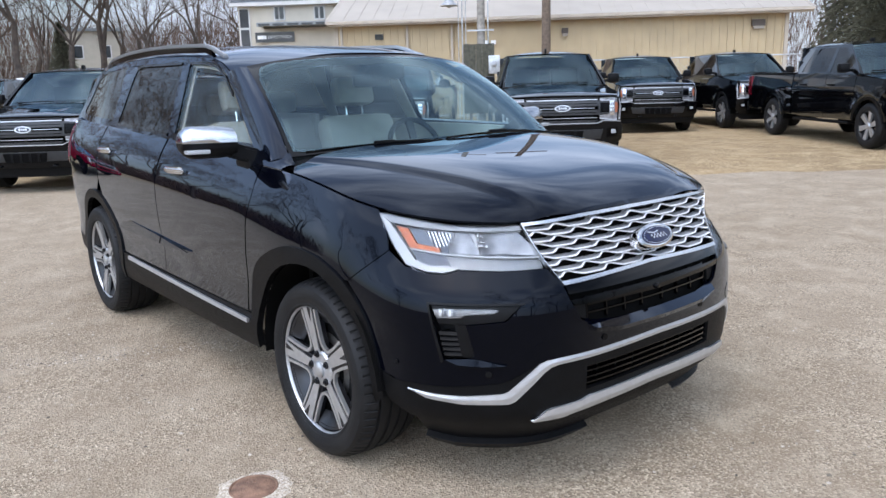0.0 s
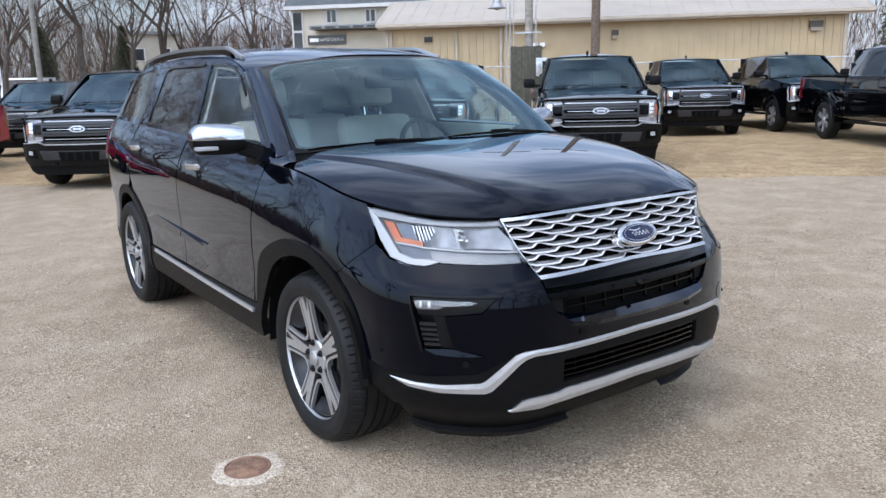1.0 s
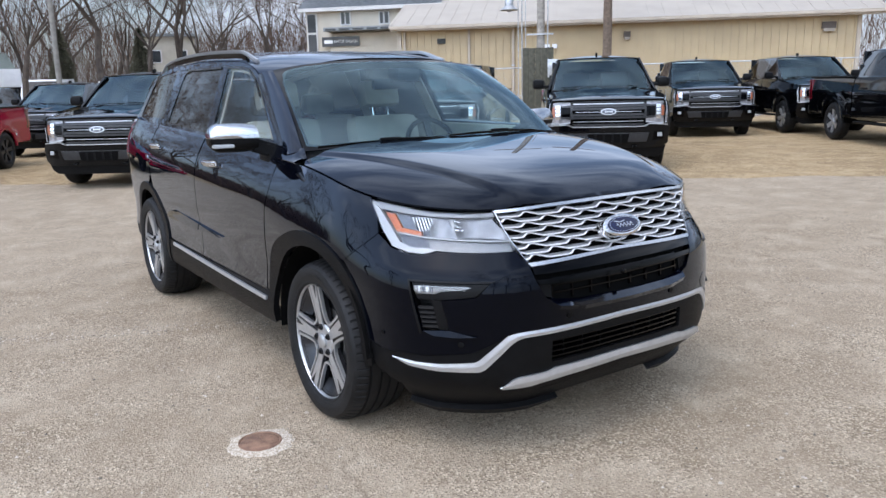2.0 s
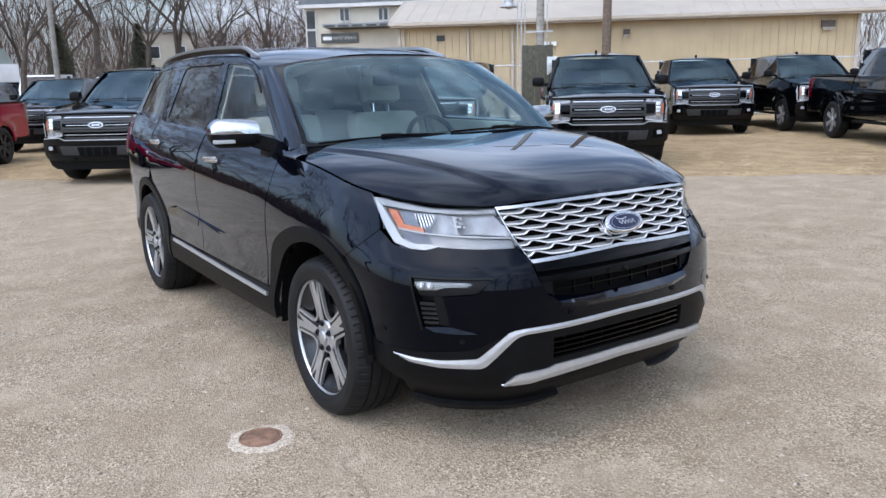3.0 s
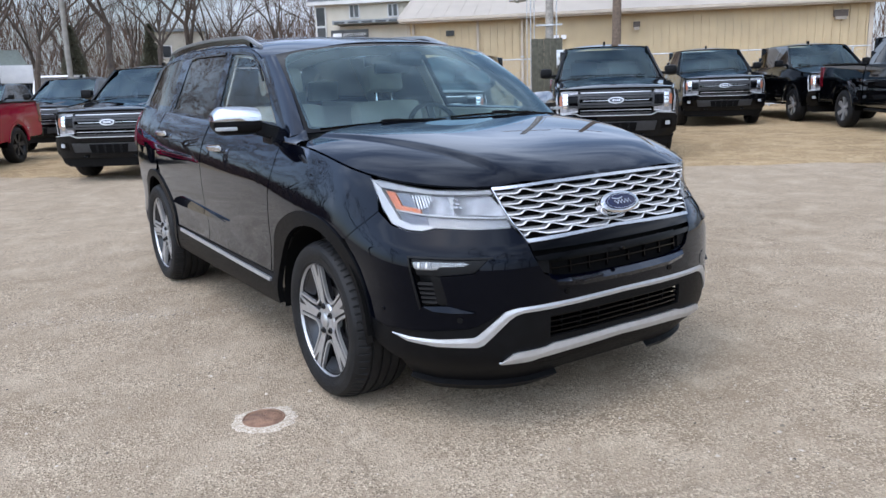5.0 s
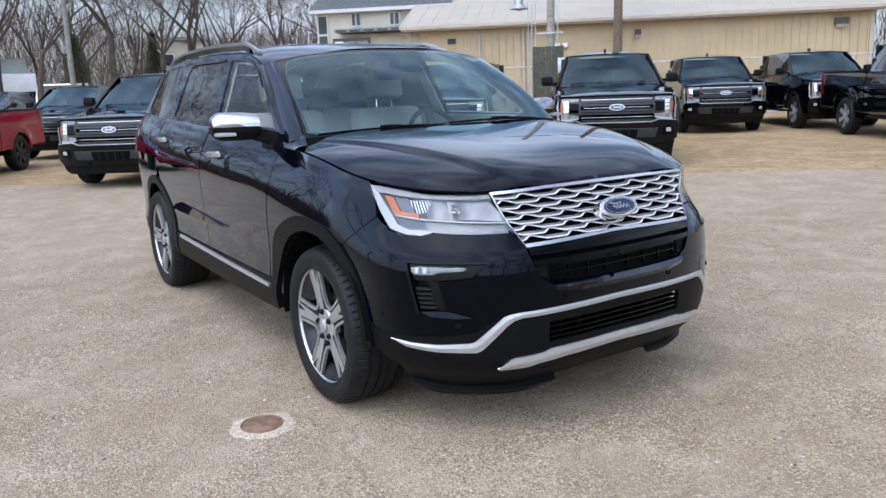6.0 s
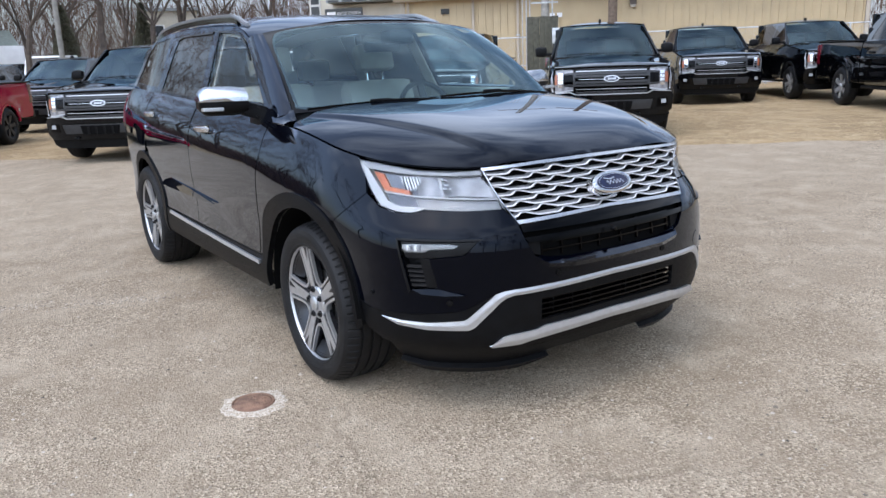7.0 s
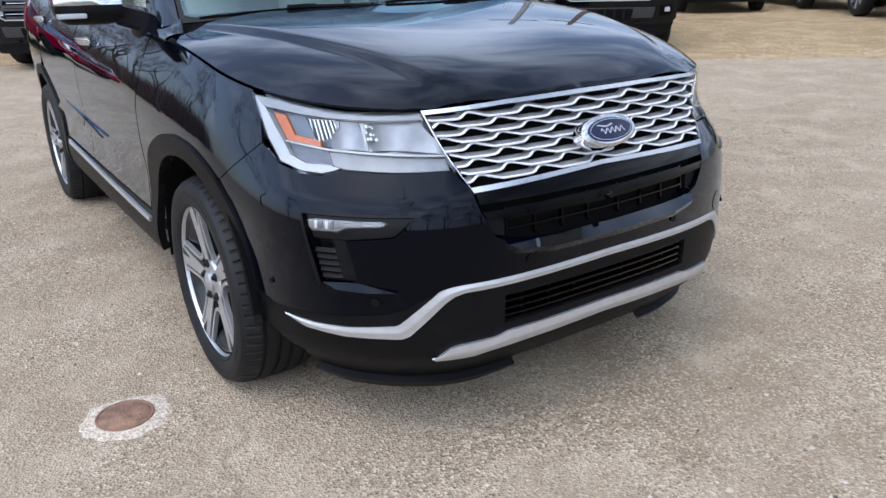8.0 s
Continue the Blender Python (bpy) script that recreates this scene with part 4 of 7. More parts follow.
def obox(bm, a0, a1, o0, o1, z0, z1):
    """A box in the building's own directions: along the wall, out of it, up."""
    vs = [bm.verts.new(bpos(a, o, z)) for a in (a0, a1) for o in (o0, o1) for z in (z0, z1)]
    for f in ((0, 1, 3, 2), (4, 6, 7, 5), (0, 4, 5, 1), (2, 3, 7, 6), (0, 2, 6, 4), (1, 5, 7, 3)):
        bm.faces.new([vs[i] for i in f])
    return bm


def build_shed():
    shed = root("metal_building", Matrix(), "long tan ribbed-steel building with white roof", "building")
    L, top = 18.2, 3.76
    core = bmesh.new()
    obox(core, 0.0, L, -11.0, -0.03, 0.0, top)
    part("wall", core, SIDING, shed, "tan steel wall")
    n = 60
    for i in range(n):
        a = 0.15 + i * (L - 0.3) / (n - 1)
        rb = bmesh.new()
        obox(rb, a - 0.030, a + 0.030, -0.031, 0.014, 0.0, top - 0.01)
        part("rib", rb, SIDING, shed)
    for i in range(n - 1):
        a = 0.15 + (i + 0.5) * (L - 0.3) / (n - 1)
        rb = bmesh.new()
        obox(rb, a - 0.09, a + 0.09, -0.031, -0.022, 0.0, top - 0.01)
        part("panel", rb, SIDING, shed)
    part("corner_trim", obox(bmesh.new(), -0.05, 0.10, -0.06, 0.03, 0.0, top), FASCIA, shed)
    part("corner_trim", obox(bmesh.new(), L - 0.1, L + 0.04, -0.06, 0.03, 0.0, top), FASCIA, shed)
    fa = bmesh.new()
    obox(fa, -0.75, L + 0.2, 0.0, 0.50, top - 0.02, top + 0.02)
    part("soffit", fa, FASCIA, shed)
    part("fascia", obox(bmesh.new(), -0.80, L + 0.25, 0.47, 0.53, top - 0.03, top + 0.16), FASCIA, shed)
    part("gutter", obox(bmesh.new(), -0.78, L + 0.24, 0.53, 0.63, top + 0.04, top + 0.15), FASCIA, shed, "cream steel gutter")
    rf = bmesh.new()
    v = [rf.verts.new(bpos(a, o, z)) for a, o, z in ((-0.82, 0.62, top + 0.16), (L + 0.3, 0.62, top + 0.16), (L + 0.3, -5.5, top + 2.35), (-0.82, -5.5, top + 2.35), (-0.82, -11.6, top + 0.16), (L + 0.3, -11.6, top + 0.16))]
    w = [rf.verts.new(x.co - Vector((0, 0, 0.10))) for x in v]
    for f in ((0, 1, 2, 3), (3, 2, 5, 4)):
        rf.faces.new([v[i] for i in f])
        rf.faces.new([w[i] for i in reversed(f)])
    for a, b in ((0, 1), (1, 2), (2, 5), (5, 4), (4, 3), (3, 0)):
        rf.faces.new((v[a], v[b], w[b], w[a]))
    r = part("roof", rf, ROOFWHITE, shed, "white steel roof")
    sl = 2.19 / 6.12
    for i in range(32):
        a = -0.7 + i * (L + 0.9) / 31
        rb = bmesh.new()
        vs = [rb.verts.new(bpos(a + da, o, top + 0.16 + (0.62 - o) * sl + h)) for da in (-0.02, 0.02) for o in (0.62, -5.5) for h in (0.0, 0.014)]
        for f in ((0, 1, 3, 2), (4, 6, 7, 5), (0, 4, 5, 1), (2, 3, 7, 6), (1, 5, 7, 3)):
            rb.faces.new([vs[k] for k in f])
        part("roof_seam", rb, ROOFWHITE, r)
    gb = bmesh.new()
    g = [gb.verts.new(bpos(0.0, o, z)) for o, z in ((0.0, top), (-11.0, top), (-5.5, top + 2.2))]
    gb.faces.new(g)
    part("gable", gb, SIDING, shed)
    for a, z in ((1.15, 3.28), (8.75, 3.22)):
        small = a > 5
        lamp = root("wall_lamp", Matrix(), "dark bronze wall-pack lamp on tan siding", "wall lamp", "wall lamps on the building")
        s = 0.13 if small else 0.25
        part("housing", obox(bmesh.new(), a - s, a + s, 0.02, 0.16, z - 0.02, z + (0.20 if small else 0.24)), BRONZE, lamp)
        part("lens", obox(bmesh.new(), a - s * 0.8, a + s * 0.8, 0.04, 0.17, z - 0.12, z - 0.01), PRISM, lamp, "pale prismatic lens")
    duo = root("flood_lamp", Matrix(), "pair of small white flood lamps", "flood lamp")
    part("head", obox(bmesh.new(), 11.55, 11.75, 0.02, 0.18, 2.86, 3.02), WHITE, duo)
    part("head", obox(bmesh.new(), 11.85, 12.05, 0.02, 0.18, 2.86, 3.02), WHITE, duo)
    for a in (13.35, 15.2, 17.95):
        dp = root("downpipe", Matrix(), "tan steel pipe down the siding", "pipe", "pipes on the building")
        part("pipe", obox(bmesh.new(), a - 0.045, a + 0.045, 0.02, 0.11, 0.0, top - 0.02), FASCIA, dp)
        part("strap", obox(bmesh.new(), a - 0.07, a + 0.07, 0.0, 0.12, 2.2, 2.25), GALV, dp)
    louver = root("wall_vent", Matrix(), "dark louvred vent high on the siding", "vent")
    part("frame", obox(bmesh.new(), 16.2, 16.55, 0.0, 0.06, 3.18, 3.40), WINDARK, louver)
    for k in range(4):
        part("slat", obox(bmesh.new(), 16.22, 16.53, 0.03, 0.09, 3.20 + 0.05 * k, 3.22 + 0.05 * k), DARK, louver)


def build_church():
    ch = root("church", Matrix(), "cream stucco church hall with grey roof and dark canopy", "building")
    a0, a1, o, top = 18.0, 23.35, -3.0, 4.98
    part("wall", obox(bmesh.new(), a0, a1, -14.0, o, 0.0, top), STUCCO, ch, "cream stucco wall")
    part("eave", obox(bmesh.new(), a0 - 1.2, a1 + 0.25, o, o + 0.35, top - 0.02, top + 0.14), EAVE, ch, "white eave board")
    rf = bmesh.new()
    v = [rf.verts.new(bpos(a, q_, z)) for a, q_, z in ((a0 - 1.2, o + 0.35, top + 0.14), (a1 + 0.25, o + 0.35, top + 0.14), (a1 + 0.25, o - 5.5, top + 2.9), (a0 - 1.2, o - 5.5, top + 2.9), (a1 + 0.25, -14.3, top), (a0 - 1.2, -14.3, top))]
    for f in ((0, 1, 2, 3), (3, 2, 4, 5)):
        rf.faces.new([v[i] for i in f])
    bmesh.ops.solidify(rf, geom=rf.faces[:], thickness=0.1)
    part("roof", rf, SHINGLE, ch, "grey shingle roof")
    for x0, x1, z0, z1 in ((21.2, 21.38, 4.38, 4.90), (21.45, 21.6, 4.38, 4.90), (19.35, 19.52, 4.36, 4.86), (19.6, 19.75, 4.36, 4.86), (22.85, 23.25, 3.2, 3.95), (22.85, 23.25, 4.05, 4.85)):
        win = part("window", obox(bmesh.new(), x0 - 0.06, x1 + 0.06, o, o + 0.05, z0 - 0.06, z1 + 0.06), EAVE, ch)
        part("pane", obox(bmesh.new(), x0, x1, o + 0.04, o + 0.065, z0, z1), WINDARK, win, "dark window glass")
    can = part("canopy", obox(bmesh.new(), 18.9, 22.2, o, o + 1.0, 4.02, 4.18), SHINGLE, ch, "dark flat canopy")
    for k in range(5):
        part("canopy_slot", obox(bmesh.new(), 19.0 + 0.65 * k, 19.5 + 0.65 * k, o + 1.0, o + 1.02, 4.04, 4.12), WINDARK, can)
    part("porch", obox(bmesh.new(), 18.3, 22.1, o, o + 0.25, 0.0, 3.95), STUCCO, ch)
    sign = root("sign_board", Matrix(), "black sign board with white lettering over the church door", "sign")
    part("board", obox(bmesh.new(), 20.7, 22.5, o + 0.25, o + 0.33, 3.36, 3.80), WINDARK, sign)
    part("lettering", obox(bmesh.new(), 21.98, 22.40, o + 0.33, o + 0.336, 3.50, 3.66), WHITE, sign)
    words = bpy.data.curves.new("words", "FONT")
    words.body, words.size, words.extrude = "BAPTIST CHURCH", 0.155, 0.003
    text = bpy.data.objects.new("words", words)
    me = bpy.data.meshes.new_from_object(text)
    bpy.data.objects.remove(text)
    me.materials.append(WHITE)
    width = max(v.co.x for v in me.vertices)
    letters = new("lettering", me)
    p0, p1 = Vector(bpos(21.92, o + 0.336, 3.52)), Vector(bpos(20.80, o + 0.336, 3.52))
    ex = (p1 - p0).normalized()
    out = Vector((0, 0, 1)).cross(ex) * -1
    k = (p1 - p0).length / width
    letters.parent = sign
    letters.matrix_local = Matrix.Translation(p0) @ Matrix(((ex.x * k, 0, out.x, 0), (ex.y * k, 0, out.y, 0), (0, 1.25, 0, 0), (0, 0, 0, 1)))


def upright(name, x, y, r0, r1, h, material, label, category):
    p = root(name, Matrix.Translation((x, y, land(x, y))), label, category)
    part("shaft", tube(bmesh.new(), [(0, 0, -0.3), (0.02, 0, h * 0.3), (0, 0.03, h * 0.7), (0.02, 0, h)], [r0, r0 * 0.7 + r1 * 0.3, r0 * 0.3 + r1 * 0.7, r1], 14), material, p)
    return p


def build_poles():
    w = upright("wooden_pole", -18.5, 19.85, 0.185, 0.13, 9.5, WOODPOLE, "brown weathered wooden utility pole", "utility pole")
    part("cross_arm", boxes(((-0.06, -1.1, 8.7), (0.06, 1.1, 8.82)), bevel=0.01, m=Matrix.Rotation(HB, 4, "Z")), WOODPOLE, w)
    g = upright("utility_pole", -17.9, 16.0, 0.15, 0.11, 9.0, GREYWOOD, "grey weathered utility pole with conduits", "utility pole")
    side = Vector((math.sin(HB), -math.cos(HB), 0))
    for d, r in ((0.62, 0.022), (0.50, 0.016), (0.75, 0.016), (-0.26, 0.024)):
        part("conduit", tube(bmesh.new(), [side * d + BOUT * 0.12, side * d + BOUT * 0.12 + Vector((0, 0, 6.8))], r, 8), GALV, g, "grey steel conduit")
    for z in (3.05, 4.6):
        part("bracket", boxes(((-0.03, -0.35, z), (0.03, 0.55, z + 0.05)), m=Matrix.Rotation(HB, 4, "Z") @ Matrix.Translation((0.14, -0.1, 0))), GALV, g)
    part("cross_arm", boxes(((-0.05, -0.9, 8.2), (0.05, 0.9, 8.3)), bevel=0.01, m=Matrix.Rotation(HB, 4, "Z")), GREYWOOD, g)
    bell = lathe([(0.0, 0.42), (0.12, 0.42), (0.15, 0.36), (0.15, 0.10), (0.24, 0.02), (0.31, -0.04), (0.30, -0.06), (0.20, 0.0), (0.0, 0.02)], 20, "z", centre=side * 1.05 + BOUT * 0.2 + Vector((0, 0, 3.95)))
    part("yard_lamp", bell, GALV, g, "bell-shaped yard lamp")
    part("lamp_bulb", lathe([(0.0, -0.12), (0.08, -0.10), (0.11, 0.0), (0.0, 0.02)], 12, "z", centre=side * 1.05 + BOUT * 0.2 + Vector((0, 0, 3.95))), WHITELENS, g)
    part("lamp_arm", tube(bmesh.new(), [Vector((0, 0, 4.5)), side * 0.5 + Vector((0, 0, 4.7)), side * 1.05 + BOUT * 0.2 + Vector((0, 0, 4.37))], 0.02, 6), GALV, g)
    bd = root("meter_board", Matrix.Translation(Vector((-17.7, 15.8, land(-17.7, 15.8)))) @ Matrix.Rotation(HB, 4, "Z"), "dark weathered board with grey electric meter", "meter board")
    for k in range(5):
        part("plank", boxes(((0.10, -0.45 + 0.21 * k - 0.12, 0.3), (0.14, -0.45 + 0.21 * k + 0.085, 2.62 - 0.01 * (k % 2))), bevel=0.004), BOARD, bd)
    mt = part("meter_box", boxes(((0.14, 0.28, 1.62), (0.28, 0.66, 2.22)), bevel=0.015), GALV, bd, "grey metal meter box")
    part("meter_glass", lathe([(0.0, 0.40), (0.07, 0.39), (0.10, 0.34), (0.10, 0.27), (0.0, 0.27)], 18, "x", centre=(0, 0.47, 1.95)), WHITELENS, mt)
    part("post", boxes(((0.0, -0.40, 0), (0.10, -0.30, 2.6)), ((0.0, 0.25, 0), (0.10, 0.35, 2.6))), WOODPOLE, bd)
    lp = upright("lamp_post", -35.2, 3.3, 0.125, 0.095, 10.5, POLEGREY, "grey concrete lamp post beside bare trees", "lamp post")
    part("lamp_arm", tube(bmesh.new(), [(0, 0, 10.2), (0.8, 0.5, 10.5), (1.6, 1.0, 10.5)], 0.05, 8), GALV, lp)
    part("lamp_head", boxes(((1.4, 0.8, 10.42), (2.0, 1.3, 10.56)), bevel=0.04), GALV, lp)
    for k, (a, b) in enumerate((((-18.5, 19.85, 8.9), (-17.9, 16.0, 8.4)), ((-18.5, 19.85, 8.9), (-45, 48, 10)), ((-17.9, 16.0, 8.2), (-35.2, 3.3, 9.0)), ((-17.9, 16.0, 8.3), (-22.0, 20.0, 5.0)))):
        a, b = Vector(a), Vector(b)
        pts = [a.lerp(b, f) - Vector((0, 0, 4 * f * (1 - f) * (b - a).length * 0.02)) for f in np.linspace(0, 1, 14)]
        cable = new("overhead_cable", put("overhead_cable", tube(bmesh.new(), pts, 0.012, 5), DARK))
        tagged(cable, "thin black overhead cable between poles", "cable", "overhead cables")
    # fence before the shed
    fe = root("fence", Matrix(), "grey chain-link fence before the tan building", "fence")
    for a in np.arange(-6.0, 20.1, 2.6):
        part("post", tube(bmesh.new(), [bpos(a, 4.0, 0), bpos(a, 4.0, 2.05)], 0.035, 8), GALV, fe)
    for z in (2.0, 1.0, 0.15):
        part("rail", tube(bmesh.new(), [bpos(-6.0, 4.0, z + 0.08), bpos(20.0, 4.0, z + 0.02)], 0.024, 8), GALV, fe)
    wires = bmesh.new()
    for i in range(170):
        for sgn in (1, -1):
            a = -6.0 + i * 0.153
            tube(wires, [bpos(a, 4.0, 0.1), bpos(a + sgn * 1.9, 4.0, 2.0)], 0.0035, 3, cap=False)
    tagged(part("chain_link", wires, GALV, fe), kind="stuff")


# ---- trees ----
def branch(rng, verts_bm, p, d, length, r, depth, twigs):
    steps = 3 if depth > 1 else (2 if depth else 1)
    pts, rad = [p], [r]
    for i in range(steps):
        d = (d + Vector((rng.uniform(-1, 1), rng.uniform(-1, 1), rng.uniform(-0.5, 0.9))) * 0.20).normalized()
        p = p + d * length / steps
        pts.append(p)
        rad.append(r * (1 - 0.45 * (i + 1) / steps))
    tube(verts_bm if depth > 2 else twigs, pts, rad, 7 if depth > 3 else (5 if depth > 2 else 3), cap=False)
    if depth == 0:
        for k in range(3):
            b = pts[0].lerp(p, rng.uniform(0.2, 1.0))
            e = (d + Vector((rng.uniform(-1, 1), rng.uniform(-1, 1), rng.uniform(-0.6, 1))) * 0.9).normalized()
            w = e.cross(Vector((rng.uniform(-1, 1), rng.uniform(-1, 1), 0.1))).normalized() * 0.006
            twigs.faces.new([twigs.verts.new(v) for v in (b - w, b + w, b + e * length * rng.uniform(0.5, 1.1))])
        return
    n = rng.choice((2, 3, 3, 4)) if depth > 1 else rng.choice((4, 5, 6))
    for k in range(n):
        j = rng.choice((steps, steps, steps - 1)) if depth > 1 else rng.randint(1, steps)
        a = rng.uniform(0, 2 * math.pi)
        side = d.cross(Vector((math.cos(a), math.sin(a), 0.3))).normalized()
        spread = rng.uniform(0.45, 0.95)
        nd = (d + side * spread + Vector((0, 0, 0.12))).normalized()
        branch(rng, verts_bm, pts[j], nd, length * rng.uniform(0.58, 0.82), rad[j] * rng.uniform(0.55, 0.75), depth - 1, twigs)


def bare_tree(name, m, seed, h, r):
    rng = random.Random(seed)
    t = root(name, m, "bare leafless tree with spreading grey-brown branches", "tree", "bare trees round the lot")
    wood, twigs = bmesh.new(), bmesh.new()
    branch(rng, wood, Vector((0, 0, -0.2)), Vector((0.05, 0, 1)), h * 0.34, r, 6, twigs)
    part("trunk", wood, BARK, t)
    part("crown", twigs, TWIG, t, "fine bare twigs")
    return t


def spruce(name, m, seed, h, w):
    rng = random.Random(seed)
    t = root(name, m, "dark green spruce with drooping branches", "tree", "spruces")
    part("trunk", tube(bmesh.new(), [(0, 0, -0.2), (0, 0, h * 0.5), (0, 0, h)], [0.22, 0.13, 0.02], 8), BARK, t)
    verts, faces = [], []
    for i in range(560):
        f = (i + 0.5) / 560
        z = 0.5 + (h - 0.5) * f
        rr = w * (1 - f) ** 0.85 * rng.uniform(0.75, 1.1) + 0.1
        a = rng.uniform(0, 2 * math.pi)
        d = Vector((math.cos(a), math.sin(a), 0))
        s = Vector((-d.y, d.x, 0))
        for k in range(7):
            g = (k + 1) / 7
            c = d * rr * g + Vector((0, 0, z - rr * 0.35 * g * g + 0.12 * g))
            for sg in (1, -1):
                b = len(verts)
                ln = rng.uniform(0.14, 0.34) * (0.6 + w / 4)
                tip = c + (s * sg * 0.8 + d * 0.7 + Vector((0, 0, rng.uniform(-0.7, 0.1)))) * ln
                verts += [tuple(c + Vector((0, 0, 0.05))), tuple(c - d * 0.12 - Vector((0, 0, 0.05))), tuple(tip)]
                faces.append((b, b + 1, b + 2))
    me = bpy.data.meshes.new("crown")
    me.from_pydata(verts, [], faces)
    me.materials.append(NEEDLE)
    c = new("crown", me)
    c.parent = t
    return t


def build_trees():
    kinds = [bare_tree("tree", at(-38.0, 2.2, 0), 3, 11.5, 0.19), bare_tree("tree", at(-45.0, 9.5, 40), 8, 12.5, 0.20), bare_tree("tree", at(-47.0, 15.0, 100), 21, 11.0, 0.17)]
    rng = random.Random(11)
    spots = [(-43, 6.5), (-46, 1.0), (-52, 6), (-46, 12.5), (-52, 13), (-48, 18), (-55, 21), (-58, 8), (-62, 15), (-56, -2), (-62, 2), (-52, 24), (-57, 30), (-66, 22), (-70, 8), (-68, 14), (-74, 0),
             (-49, 9.5), (-60, 11), (-64, 5), (-54, 16.5), (-60, 25), (-72, 28), (-50, -6), (-47, 21)]
    spots += [(-20, 62), (-10, 58), (-30, 66), (0, 55), (-9.5, 36), (-7, 40), (-12, 38), (-10, 45), (-16, 50), (-21, 56), (-6, 46), (-13, 53), (-26, 60)]
    # the row along the street, out of view, placed for the bodywork to mirror
    spots += [(-22, -10), (-27, -8.5), (-31, -12), (-36, -8.5), (-25, -15), (-41, -11), (-34, -17), (-46, -15), (-18, -15), (-28, -21), (-12, -19), (-5, -22), (-52, -9), (-57, -14)]
    # unseen trees behind the camera, added as dark shapes for the front end's reflections
    spots += [(40 + rng.uniform(-3, 3), -32 + 11 * i) for i in range(8)]
    spots += [(15, -13), (20, -6), (23, 3), (17, -21), (26, -14), (22, 11)]
    for i, (x, y) in enumerate(spots):
        c = copy_thing(kinds[i % 3], pose(x, y, land(x, y), 0, 0, rng.uniform(0, 360)))
        k = rng.uniform(0.8, 1.15) * (0.85 if y < -7 and -40 < x < 5 else 1.25)
        c.scale = (k, k, k)
    s = spruce("spruce", at(-14.5, 40.5, 0), 5, 9.5, 3.0)
    for x, y, k in ((-47.5, 5.4, 0.55), (-46.5, 9.6, 0.56), (-63, 2.0, 0.6), (-8.5, 42.0, 1.0), (-20, 50, 1.4)):
        c = copy_thing(s, pose(x, y, land(x, y), 0, 0, 70 * k * 10))
        c.scale = (k * 0.8, k * 0.8, k)


def build_thicket():
    """The brown tangle of far woods behind the lot."""
    rng = random.Random(77)
    verts, faces = [], []
    for i in range(60000):
        k = rng.random()
        if k < 0.55:
            x, y = -66 - rng.uniform(0, 16), rng.uniform(-20, 66)
        elif k < 0.75:
            x, y = rng.uniform(-60, 12), 62 + rng.uniform(0, 12)
        else:
            x, y = rng.uniform(-64, -26), rng.uniform(-28, -10)
        # the near share is low growth out of view, added for the side's reflections
        near = k >= 0.75
        top = (2.4 if near else 7.6) + 3.0 * noise.noise(Vector((x * 0.09, y * 0.09, 0.5)))
        z = land(x, y) + rng.uniform(0, 1) ** 1.3 * top
        d = Vector((rng.uniform(-0.5, 0.5), rng.uniform(-0.5, 0.5), 1)).normalized()
        s = Vector((rng.uniform(-1, 1), rng.uniform(-1, 1), 0.0)).normalized() * rng.uniform(0.012, 0.04) * (1.7 if near else 1.0)
        ln, b = rng.uniform(1.0, 3.6), len(verts)
        p = Vector((x, y, z))
        verts += [tuple(p - s), tuple(p + s), tuple(p + d * ln)]
        faces.append((b, b + 1, b + 2))
    me = bpy.data.meshes.new("far_woods")
    me.from_pydata(verts, [], faces)
    me.materials.append(TWIG)
    tagged(new("far_woods", me), "brown tangle of bare far woods", "woods", kind="stuff")


